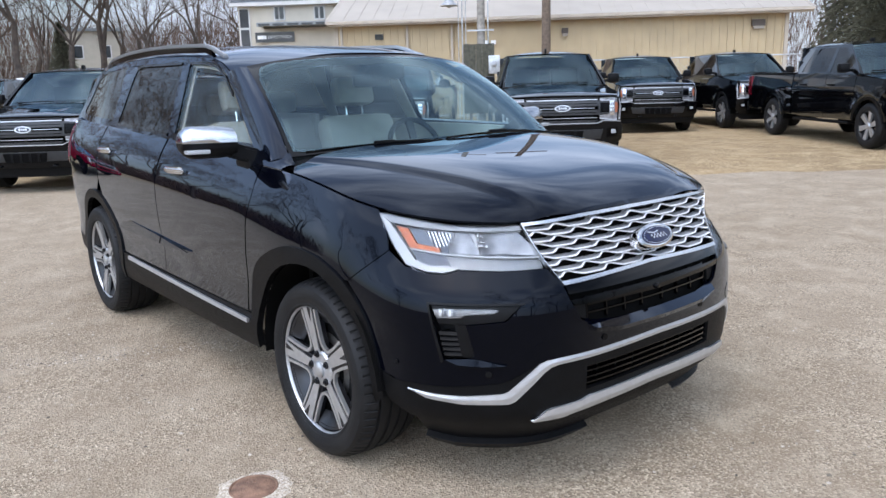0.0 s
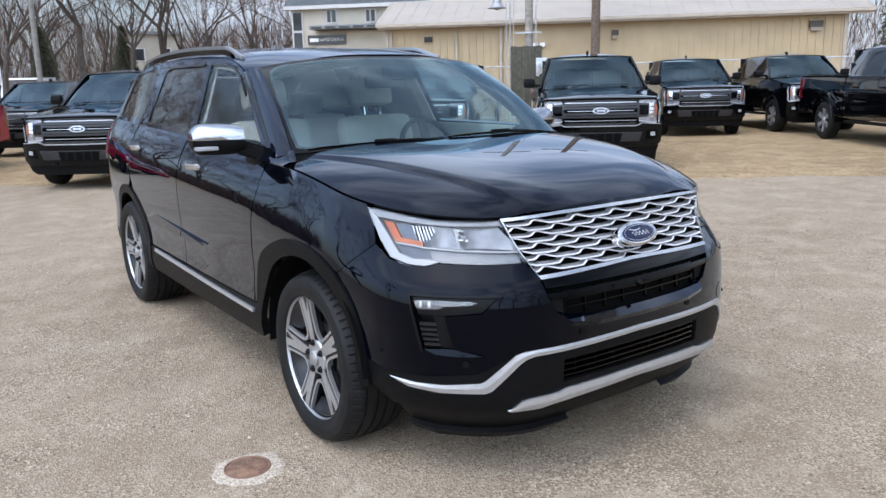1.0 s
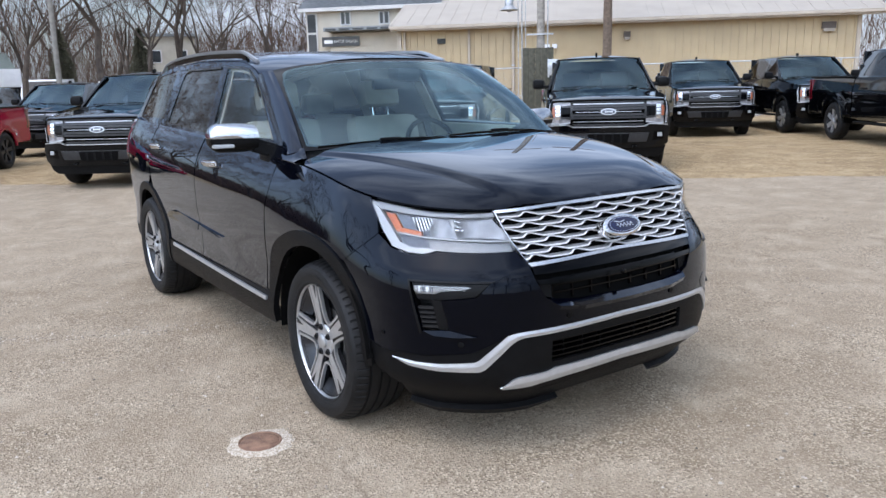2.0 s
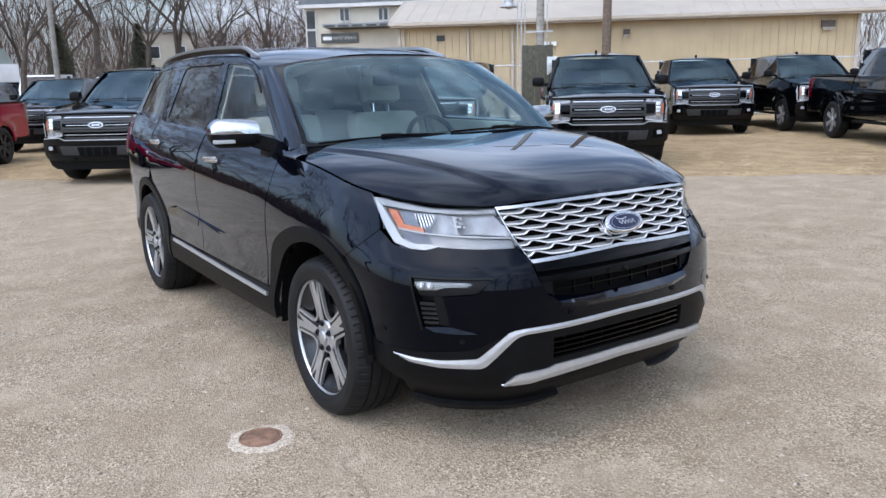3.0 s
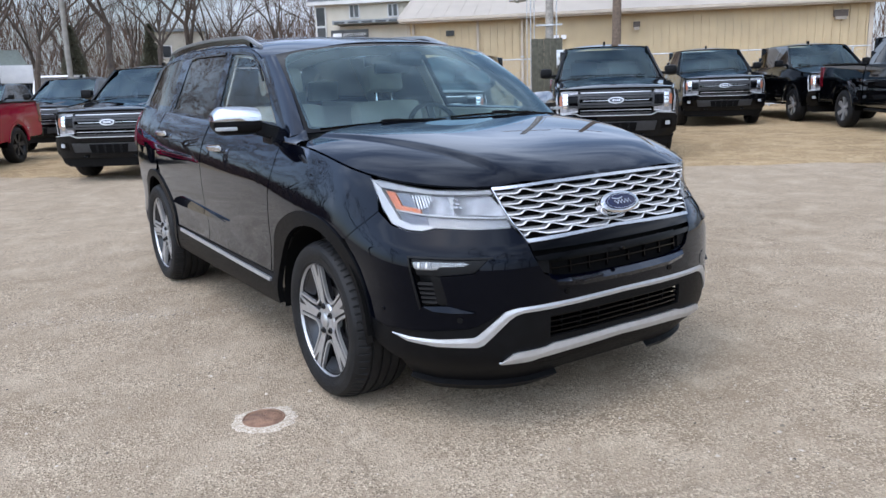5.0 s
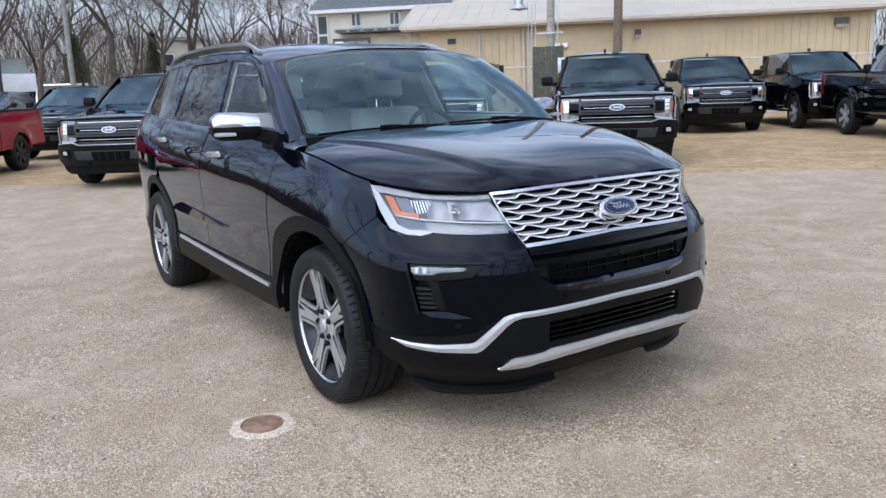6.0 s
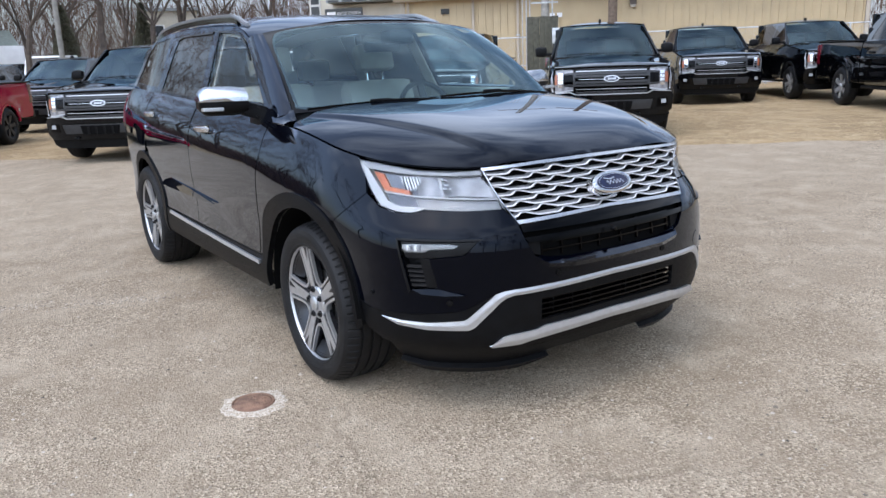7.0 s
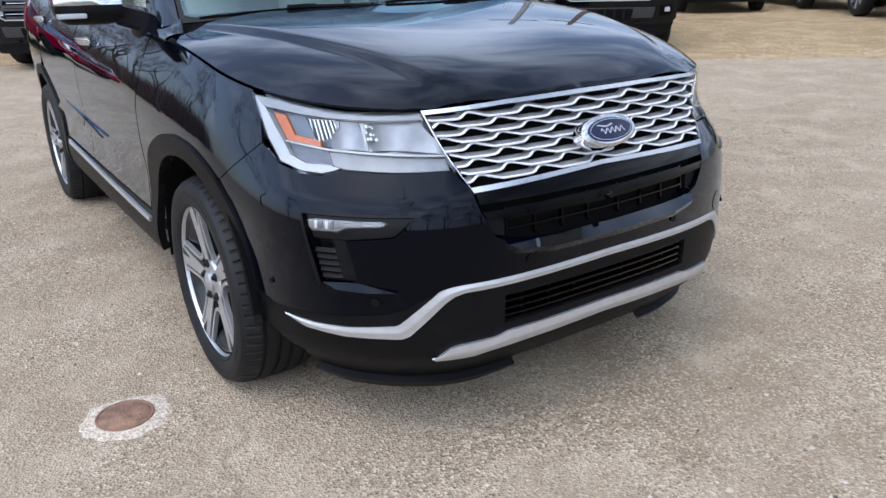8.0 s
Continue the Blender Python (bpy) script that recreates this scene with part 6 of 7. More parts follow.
    both("intake_bar", patch([(0.0, 0.758), (0.446, 0.758), (0.430, 0.738), (0.0, 0.724)], skin, 0.05, 0.03, 0.0), GLOSS, car)
    both("intake_back", patch([(0.0, 0.80), (0.47, 0.80), (0.43, 0.63), (0.0, 0.63)], skin, 0.06, 0.01, -0.035), DARK, car)
    for z in (0.755, 0.725, 0.695):
        both("intake_slat", patch([(0.0, z + 0.004), (0.36, z + 0.006), (0.36, z), (0.0, z - 0.002)], skin, 0.06, 0.012, -0.020), GLOSS, car)
    for s in (0.06, 0.16, 0.26, 0.36):
        both("intake_upright", patch([(s, 0.765), (s + 0.006, 0.765), (s + 0.006, 0.668), (s, 0.668)], skin, 0.06, 0.012, -0.022), GLOSS, car)
    both("intake_end", patch([(0.375, 0.752), (0.440, 0.748), (0.405, 0.690), (0.375, 0.680)], skin, 0.06, 0.012, -0.014), PLASTIC, car)
    both("intake_lip", patch([(0.0, 0.666), (0.25, 0.668), (0.355, 0.676), (0.402, 0.696), (0.408, 0.684), (0.36, 0.657), (0.25, 0.648), (0.0, 0.646)], ledge(0.672, 2.0), 0.03, 0.02, -0.004, 0.01, side=-1), PAINT, car)
    part("front_camera", lathe([(0.0, 0.012), (0.008, 0.011), (0.011, 0.006), (0.012, -0.01), (0.0, -0.01)], 14, "x", centre=(skin(0, 0.735)[0], 0, 0.735)), GLOSS, car, "small front camera")
    # fog lamp pockets
    both("fog_pocket", patch([(0.985, 0.775), (0.60, 0.775), (0.66, 0.70), (0.78, 0.55), (0.93, 0.54)], skin, 0.05, 0.01, -0.05), PLASTIC, car, "black fog lamp surround")
    both("fog_pocket_edge", patches([[(0.972, 0.766), (0.962, 0.758), (0.909, 0.562), (0.918, 0.552)], [(0.972, 0.766), (0.615, 0.766), (0.628, 0.759), (0.962, 0.758)]], skin, step=0.03, thick=0.055, off=0.004), SATINBLACK, car)
    both("fog_blade", patch([(0.958, 0.755), (0.638, 0.757), (0.693, 0.706), (0.828, 0.692), (0.930, 0.692)], skin, 0.03, 0.03, -0.010), SATINBLACK, car, "satin black fog lamp bezel")
    both("fog_lamp", patch([(0.946, 0.742), (0.905, 0.746), (0.735, 0.747), (0.714, 0.742), (0.733, 0.734), (0.828, 0.728), (0.850, 0.716), (0.928, 0.713), (0.942, 0.722)], skin, 0.03, 0.02, -0.006), REFLECTOR, car, "clear fog lamp with bright reflector")
    both("fog_lens", patch([(0.949, 0.743), (0.905, 0.749), (0.735, 0.750), (0.709, 0.742), (0.731, 0.731), (0.826, 0.725), (0.848, 0.713), (0.930, 0.710), (0.945, 0.720)], skin, 0.03, 0.0, 0.001), LENS, car)
    for i in range(5):
        s = 0.925 - 0.017 * i
        both("fog_facet", patch([(s, 0.742), (s - 0.009, 0.743), (s - 0.009, 0.721), (s, 0.720)], skin, 0.03, 0.006, -0.0045), (RAIL if i < 3 else REFLECTOR) if i % 2 == 0 else LAMPSLATE, car)
    both("fog_bar", patch([(0.840, 0.742), (0.735, 0.743), (0.738, 0.737), (0.840, 0.734)], skin, 0.03, 0.006, -0.0045), REFLECTOR, car)
    both("fog_ridge", patch([(0.870, 0.692), (0.831, 0.689), (0.803, 0.60), (0.800, 0.580), (0.815, 0.572), (0.842, 0.575), (0.850, 0.60)], skin, 0.03, 0.03, -0.010), SATINBLACK, car, "satin black bezel upright")
    for i in range(5):
        z = 0.598 + 0.0185 * i
        both("fog_slat", patch([(0.912 + 0.0045 * i, z + 0.005), (0.848 + 0.004 * i, z + 0.006), (0.846 + 0.004 * i, z - 0.004), (0.908 + 0.0045 * i, z - 0.005)], ledge(z + 0.005, 0.9), 0.03, 0.02, -0.022, side=-1), PLASTIC, car)
    both("fog_swage", patch([(0.905, 0.566), (0.83, 0.571), (0.790, 0.570), (0.690, 0.549), (0.77, 0.546), (0.86, 0.550)], ledge(0.571, 0.38), 0.03, 0.010, 0.001, 0.006, side=-1), PAINT, car)
    for s, z, r in ((0.752, 0.517, 0.011), (0.30, 0.60, 0.011), (1.10, 0.532, 0.008)):
        c0 = Vector(skin(s, z))
        n0 = (Vector(skin(s + 0.01, z)) - Vector(skin(s - 0.01, z))).cross(Vector(skin(s, z + 0.01)) - Vector(skin(s, z - 0.01))).normalized()
        bm = lathe([(0.0, 0.001), (r * 0.7, 0.001), (r * 0.8, 0.003), (r, 0.003), (r * 1.1, -0.004), (0.0, -0.004)], 16, "z")
        bm.transform(Matrix.Translation(c0) @ n0.to_track_quat("Z", "Y").to_matrix().to_4x4())
        if s < 1.0:
            both("parking_sensor", bm, PLASTIC, car)
        else:
            part("parking_sensor", bm, PLASTIC, car)
    both("tow_cover", patch([(0.566 + 0.035 * math.cos(a), 0.588 + 0.035 * math.sin(a)) for a in np.linspace(0, 2 * math.pi, 20)[:-1]], skin, 0.03, 0.004, 0.0012), PAINT, car)
    # headlamps
    top = [(1.266, 1.051), (1.10, 1.033), (0.92, 1.015), (0.76, 1.011), (0.608, 1.016)]
    lamp = top + lampbot
    both("headlamp", patch([(1.272, 1.062), (1.10, 1.046), (0.92, 1.03), (0.60, 1.03), (0.50, 0.86), (0.94, 0.848), (1.05, 0.852), (1.165, 0.925)], skin, 0.05, 0.01, -0.055), REFLECTOR, car, "clear headlamp with bright reflector")
    both("headlamp_lens", patch(lamp, skin, 0.04, 0.0, 0.003), LENS, car, "clear polycarbonate lens")
    both("lamp_upper_bar", patch([(1.256, 1.046), (1.09, 1.029), (0.92, 1.011), (0.76, 1.007), (0.609, 1.012), (0.600, 0.998), (0.791, 0.996), (0.92, 0.999), (1.046, 1.006), (1.198, 1.018)], skin, 0.03, 0.03, -0.004, 0.008), LAMPFROST, car, "frosted upper light bar")
    both("lamp_side_bar", patch([(1.256, 1.046), (1.200, 1.017), (1.146, 0.972), (1.098, 0.932), (1.058, 0.898), (0.988, 0.880), (0.912, 0.881), (0.868, 0.874), (0.892, 0.867), (0.925, 0.860), (1.0, 0.862), (1.090, 0.880), (1.158, 0.936)], skin, 0.03, 0.03, -0.004, 0.008), WHITELENS, car, "white daytime light bar")
    both("turn_signal", patch([(1.172, 1.008), (1.122, 1.003), (1.068, 0.952), (0.962, 0.941), (0.957, 0.926), (1.093, 0.938)], skin, 0.03, 0.02, -0.016), AMBER, car, "amber turn signal")
    both("lamp_shade", patch([(1.118, 1.003), (1.040, 1.000), (0.985, 0.946), (1.066, 0.953)], skin, 0.03, 0.01, -0.024), LAMPSLATE, car, "grey shaded reflector")
    both("lamp_ledge", patch([(1.094, 0.936), (0.931, 0.922), (0.771, 0.916), (0.522, 0.908), (0.520, 0.9035), (0.771, 0.911), (0.931, 0.917), (1.090, 0.931)], skin, 0.04, 0.03, -0.008), WHITELENS, car)
    both("lamp_base", patch([(1.088, 0.930), (0.93, 0.917), (0.905, 0.884), (0.988, 0.881), (1.056, 0.899)], skin, 0.04, 0.012, -0.024), LAMPSLATE, car, "slate-grey lower lamp trim")
    both("lamp_base", patch([(0.928, 0.916), (0.771, 0.910), (0.522, 0.902), (0.512, 0.874), (0.70, 0.873), (0.865, 0.877), (0.903, 0.884)], skin, 0.04, 0.012, -0.024), LAMPFROST, car, "pale grey lower lamp trim")
    both("rib_back", patch([(1.042, 1.000), (0.905, 0.997), (0.885, 0.930), (0.975, 0.930)], skin, 0.03, 0.006, -0.046), LAMPSLATE, car)
    for i in range(7):
        s = 0.925 + 0.0165 * i
        drop = 0.940 + 0.003 * (6 - i)
        lean = 0.035 * (0.998 - drop) / 0.058
        both("reflector_rib", patch([(s, 0.998), (s + 0.0080, 0.998), (s + 0.0035 - lean, drop), (s - 0.0020 - lean, drop)], skin, 0.03, 0.02, -0.030 - 0.002 * (i % 2)), RAIL, car)
    both("lamp_divider", patch([(0.826, 0.990), (0.811, 0.991), (0.776, 0.920), (0.791, 0.920)], skin, 0.03, 0.03, -0.018), WHITELENS, car)
    both("low_beam_bowl", patch([(0.905, 0.994), (0.832, 0.992), (0.796, 0.922), (0.890, 0.922)], lambda s, z: Vector(skin(s, z)) - Vector((0.02 * math.sin(math.pi * min(1, max(0, (s - 0.80) / 0.1))), 0, 0)), 0.02, 0.004, -0.026, side=-1), REFLECTOR, car)
    # the high beam: a smooth bowl with a cut crystal at its outer end
    both("beam_bowl", patch([(0.800, 0.990), (0.604, 0.994), (0.526, 0.910), (0.765, 0.916)], lambda s, z: Vector(skin(s, z)) - Vector((0.05 * math.sin(math.pi * min(1, max(0, (s - 0.55) / 0.24))), 0, 0)), 0.02, 0.004, -0.008, side=-1), REFLECTOR, car, "smooth bright high-beam bowl")
    crystal = bmesh.new()
    rng = random.Random(5)
    for k in range(9):
        c0 = Vector(skin(0.786 - 0.012 * (k % 3) - 0.006 * (2 - k // 3) + rng.uniform(-0.004, 0.004), 0.944 + 0.016 * (k // 3) + rng.uniform(-0.003, 0.003))) - Vector((0.016, 0, 0))
        g = bmesh.ops.create_icosphere(crystal, subdivisions=1, radius=rng.uniform(0.004, 0.007))["verts"]
        for v in g:
            v.co += c0
    both("beam_crystal", crystal, CHROME, car, sharp=5)
    # grille
    grille = part("grille", patch([(0.600, 1.016), (0.468, 0.815), (-0.468, 0.815), (-0.600, 1.016), (-0.3, 1.024), (0.3, 1.024)], skin, 0.06, 0.01, -0.024), DARK, car, "silver wave-pattern mesh grille")
    frame = [[(0.606, 1.018), (0.3, 1.028), (0.0, 1.030), (0.0, 1.018), (0.3, 1.017), (0.594, 1.008)], [(0.606, 1.018), (0.594, 1.008), (0.469, 0.819), (0.462, 0.806)],
             [(0.462, 0.806), (0.469, 0.819), (0.0, 0.830), (0.0, 0.819)]]
    both("grille_frame", patches(frame, skin, step=0.04, thick=0.025, off=0.010), SATIN, grille, "bright silver frame")
    rows, period = 9, 0.212
    for r in range(rows):
        z0 = 0.8410 + 0.0199 * r
        lim = 0.462 + (z0 - 0.812) * (0.595 - 0.462) / 0.205
        bm, scale = bmesh.new(), bmesh.new()
        for k in range(-5, 5):
            b0 = (k + (0.5 if r % 2 else 0.0)) * period
            pts = []
            for f in np.linspace(-0.02, 1.0, 35):
                h = float(np.interp(f, (-0.02, 0.04, 0.18, 0.30, 0.78, 0.84, 0.90, 0.95, 1.0), (0.0098, 0.0084, 0.0005, -0.0058, -0.0066, -0.0035, 0.0050, 0.0092, 0.0100)))
                s = b0 + f * period
                if abs(s) < lim:
                    p = Vector(skin(-s, z0 + 0.88 * h))
                    pts.append(p + Vector((0.001 + 0.007 * math.sin(math.pi * max(0, f)), 0, 0)))
            if len(pts) > 1:
                strip_path(bm, pts, 0.0062, 0.0036, Vector((0.42, 0, 0.91)))
                for lo in range(len(pts) - 1):
                    quad = [pts[lo], pts[lo + 1], pts[lo + 1] + Vector((-0.026, 0, 0.0075)), pts[lo] + Vector((-0.026, 0, 0.0075))]
                    scale.faces.new([scale.verts.new(p) for p in quad])
        bmesh.ops.remove_doubles(scale, verts=scale.verts[:], dist=0.0003)
        part("grille_wave", bm, GRILLESILVER, grille, sharp=40)
        part("grille_scale", scale, GRILLEGREY, grille, sharp=40)
    c0 = Vector((0.868, 0, 0.928))
    nrm = Vector((0.88, 0, 0.475)).normalized()
    zup = Vector((-nrm.z, 0, nrm.x))
    tilt = Matrix.Translation(c0) @ Matrix(((0, zup.x, nrm.x, 0), (1, zup.y, nrm.y, 0), (0, zup.z, nrm.z, 0), (0, 0, 0, 1)))

    def oval(bm, a, b, h0, h1, round_=0.004):
        prof = [(0.0, h1), (1 - round_ / b * 1.2, h1), (1.0, h1 - round_), (1.0, h0)]
        rings = []
        for f, h in prof[1:]:
            rings.append([bm.verts.new(tilt @ Vector((a * f * math.cos(t), b * f * math.sin(t), h))) for t in np.linspace(0, 2 * math.pi, 41)[:-1]])
        for u, v in zip(rings, rings[1:]):
            for i in range(40):
                bm.faces.new((u[i], u[(i + 1) % 40], v[(i + 1) % 40], v[i]))
        bm.faces.new(rings[0])
        bm.faces.new(rings[-1])
        return bm
    badge = part("badge", oval(bmesh.new(), 0.107, 0.048, -0.04, 0.006, 0.006), CHROME, grille, "blue oval badge with silver rim")
    part("badge_field", oval(bmesh.new(), 0.090, 0.0365, 0.0, 0.0085, 0.003), BLUE, badge)
    bars = bmesh.new()
    strip_path(bars, [tilt @ Vector((0.080 * math.cos(a), 0.0305 * math.sin(a), 0.0092)) for a in np.linspace(0, 2 * math.pi, 49)], 0.0016, 0.0012, nrm)
    strip_path(bars, [tilt @ Vector((a, 0.0075 * math.sin(a * 330 + 0.6) - 0.003, 0.0095)) for a in np.linspace(-0.040, 0.052, 90)], 0.0030, 0.002, nrm)
    strip_path(bars, [tilt @ Vector((a, 0.0135 + 0.003 * math.sin(a * 90), 0.0095)) for a in np.linspace(-0.050, 0.010, 14)], 0.0040, 0.002, nrm)
    part("badge_mark", bars, SATIN, badge)
    # --- hood ---
    hl = [(x, -rim_y(x) + 0.006) for x in np.linspace(-0.30, 0.735, 22)]
    hl = hl + [(0.742, -0.10)] + [(0.742, 0.10)] + [(x, -y) for x, y in reversed(hl)]
    rear = [(-0.285 - 0.06 * (y / 0.8) ** 2, y) for y in np.linspace(0.84, -0.84, 12)]
    part("hood", patch([(x, y / hood_grid(x)) for x, y in hl + rear], lambda x, u: hood(x, u * hood_grid(x)), 0.022, 0.012, 0.004, 0.012), PAINT, car, "glossy black sculpted hood")
    part("cowl", patch([(-0.25, -0.84), (-0.25, 0.84), (-0.52, 0.84), (-0.50, 0.5), (-0.36, 0), (-0.50, -0.5), (-0.52, -0.84)], lambda x, y: (x, y, min(hood(x, y)[2] - 0.012, 1.232 - 0.03 * abs(y))), 0.06, 0.01), PLASTIC, car, "black cowl panel")
    # --- glass house ---
    SCREEN_EDGE = [(-0.60, 0.962), (-0.645, 0.945), (-0.672, 0.905), (-0.706, 0.78), (-0.738, 0.55), (-0.770, 0.25), (-0.788, 0.045), (-0.74, 0.02)]
    part("windscreen", patch(SCREEN_EDGE + [(-y, t) for y, t in reversed(SCREEN_EDGE)], screen, 0.06, 0.0, 0.002), WSGLASS, car, "greenish windscreen glass").visible_shadow = False
    both("screen_border", patches([[(-0.81, 0.0), (0, 0.0), (0, 0.045), (-0.73, 0.045), (-0.772, 0.06), (-0.758, 0.25), (-0.727, 0.55), (-0.696, 0.78), (-0.662, 0.90), (-0.64, 0.935), (-0.60, 0.952), (0, 0.955), (0, 1.0), (-0.70, 1.0)]], screen, step=0.06, thick=0.006), GLOSS, car, "black windscreen border")

    def apillar(t, w):
        a = Vector(screen(-0.815 + 0.115 * t, t))
        b = Vector(cab(-0.555 - 0.63 * t, 1.178 + 0.405 * t - 0.02 * math.sin(math.pi * t) + 0.02 * math.sin(math.pi * t)))
        p = a + (b - a) * w
        bow = math.sin(math.pi * min(1, max(0, w))) * 0.016
        return (p.x + bow * 0.5, p.y - bow, p.z + bow * 0.3)
    both("a_pillar", patch([(0.0, 0.0), (1.0, 0.0), (1.0, 1.0), (0.0, 1.0)], apillar, 0.05, 0.02, 0.0, 0.2), PAINT, car)
    fw = [(-0.74, 1.255), (-1.05, 1.470), (-1.20, 1.560), (-1.34, 1.618), (-1.50, 1.640), (-1.740, 1.648), (-1.655, 1.262)]
    rw = [(-1.760, 1.264), (-1.842, 1.656), (-2.50, 1.659), (-2.595, 1.645), (-2.64, 1.58), (-2.68, 1.292)]
    qw = [(-2.795, 1.308), (-2.825, 1.640), (-2.87, 1.656), (-3.40, 1.630), (-3.61, 1.578), (-3.81, 1.36), (-3.785, 1.33)]
    for w, material, label in ((fw, SIDEGLASS, "clear side window"), (rw, TINTGLASS, "dark privacy window"), (qw, TINTGLASS, "dark privacy window")):
        for ob in both("side_window", patch(w, cab, 0.06, 0.0, -0.004), material, car, label):
            ob.visible_shadow = False
    head = [(x, _zr(x) - 0.002) for x in np.linspace(-1.17, -3.75, 22)]
    under = [(-3.75, 1.40), (-3.60, 1.572), (-3.40, 1.624), (-2.87, 1.652), (-2.50, 1.657), (-1.845, 1.654), (-1.50, 1.644), (-1.34, 1.624), (-1.19, 1.568)]
    frames = [head + under, [(-0.56, 1.182), (-1.17, _zr(-1.17) - 0.002), (-1.19, 1.568), (-1.05, 1.484), (-0.70, 1.242), (-0.68, 1.19)],
              [(-1.645, 1.21), (-1.655, 1.262), (-1.737, 1.65), (-1.845, 1.65), (-1.765, 1.264), (-1.755, 1.21)],
              [(-2.675, 1.25), (-2.675, 1.296), (-2.63, 1.58), (-2.585, 1.65), (-2.83, 1.65), (-2.80, 1.312), (-2.80, 1.25)],
              [(-0.66, 1.178), (-0.70, 1.248), (-0.76, 1.258), (-1.655, 1.266), (-1.655, 1.20), (-1.0, 1.18)], [(-1.755, 1.21), (-1.755, 1.268), (-2.68, 1.30), (-2.68, 1.24)],
              [(-2.80, 1.25), (-2.80, 1.314), (-3.78, 1.338), (-3.80, 1.36), (-3.60, 1.568), (-3.75, 1.58), (-4.0, 1.30), (-3.95, 1.27)]]
    both("window_frame", patches(frames, cab, step=0.06, thick=0.02), PAINT, car)
    both("window_trim", patches([[(-0.70, 1.240), (-0.74, 1.256), (-1.655, 1.266), (-1.655, 1.250), (-0.76, 1.236)], [(-1.755, 1.252), (-1.755, 1.268), (-2.68, 1.30), (-2.68, 1.284)],
                                 [(-1.05, 1.476), (-1.20, 1.566), (-1.34, 1.620), (-1.50, 1.640), (-1.737, 1.648), (-1.737, 1.638), (-1.50, 1.628), (-1.34, 1.608), (-1.20, 1.554), (-1.05, 1.464)],
                                 [(-1.845, 1.650), (-2.50, 1.653), (-2.59, 1.636), (-2.585, 1.626), (-2.50, 1.641), (-1.845, 1.638)]], cab, step=0.05, thick=0.008, off=0.006), GLOSS, car, "gloss black window trim")
    rl = [(x, cab_y(x, _zr(x)) + 0.004) for x in np.linspace(-1.05, -3.85, 26)]
    fr = [(-0.962 - 0.085 * (abs(y) / 0.7) ** 2.2, y) for y in np.linspace(0.69, -0.69, 15)]
    part("roof", patch(rl + [(-3.92, -0.5), (-3.95, 0), (-3.92, 0.5)] + [(x, -y) for x, y in reversed(rl)] + fr, roof, 0.07, 0.03, 0.0), PAINT, car, "black painted roof")
    both("rear_glass", patch([(0.0, 1.32), (0.70, 1.32), (0.62, 1.58), (0.0, 1.60)], lambda y, z: (-4.02 + (z - 1.32) * 0.35 + 0.05 * y * y, -y, z), 0.1, 0.02, side=-1), GLOSS, car)
    # roof rails
    rail = bmesh.new()
    pts = []
    for f in np.linspace(0, 1, 26):
        x = -1.36 - 2.25 * f
        rise = 0.040 * min(1, smooth(0, 0.13, f)) * min(1, smooth(1.0, 0.90, f)) + 0.006
        y = cab_y(x, _zr(x)) + 0.045
        pts.append((x, y, roof(x, y)[2] + rise))
    strip_path(rail, pts, 0.028, 0.022)
    bmesh.ops.bevel(rail, geom=[e for e in rail.edges], offset=0.006, segments=2, affect="EDGES")
    both("roof_rail", rail, RAIL, car, "dark silver roof rail on black base")
    foot = bmesh.new()
    pts = [(p[0], p[1], p[2] - 0.024) for p in pts]
    strip_path(foot, pts[2:-2], 0.020, 0.03)
    both("rail_base", foot, GLOSS, car)
    # door handles
    for x, owner in ((-1.42, front_doors), (-2.62, rear_doors)):
        z = 1.098 if x > -2 else 1.138
        h = bmesh.new()
        pts = [(x + dx, side_y(x + dx, z) - 0.010 - 0.026 * math.sin(math.pi * (0.5 + dx / 0.24)) ** 0.6 if abs(dx) < 0.119 else side_y(x + dx, z), z + dx * 0.02) for dx in np.linspace(0.118, -0.118, 11)]
        strip_path(h, pts, 0.022, 0.034)
        bmesh.ops.bevel(h, geom=h.edges[:], offset=0.0095, segments=3, affect="EDGES")
        cup = patch([q(x + 0.07, z - 0.012), q(x + 0.05, z - 0.035), q(x - 0.05, z - 0.035), q(x - 0.07, z - 0.012), q(x - 0.05, z + 0.02), q(x + 0.05, z + 0.02)], skin, 0.03, 0.003, 0.0015)
        for ob, bm in zip(owner, (h, flipped(h))):
            part("door_handle", bm, SATIN, ob, "satin silver door handle")
        for ob, bm in zip(owner, (cup, flipped(cup))):
            part("handle_recess", bm, GLOSS, ob)
    # mirrors
    n, rows_ = 32, []
    for f in [0, 0.05, 0.15, 0.3, 0.45, 0.6, 0.7, 0.78, 0.85, 0.9, 0.94, 0.97, 1.0]:
        y = -0.950 - 0.212 * f
        hgt, dep = 0.070 * (1 - 0.50 * max(0.0, (f - 0.78) / 0.22) ** 2) * (0.90 + 0.10 * min(1, f / 0.3)), 0.085 * (1 - 0.55 * f ** 2.2)
        cz, cx = 1.272 + 0.004 * f, -0.735 - 0.045 * f
        ring = []
        for k in range(n):
            a = 2 * math.pi * k / n
            ca, sa = math.cos(a), math.sin(a)
            ring.append((cx + dep * math.copysign(abs(ca) ** 0.85, ca), y, cz + hgt * math.copysign(abs(sa) ** 0.85, sa)))
        rows_.append(ring)

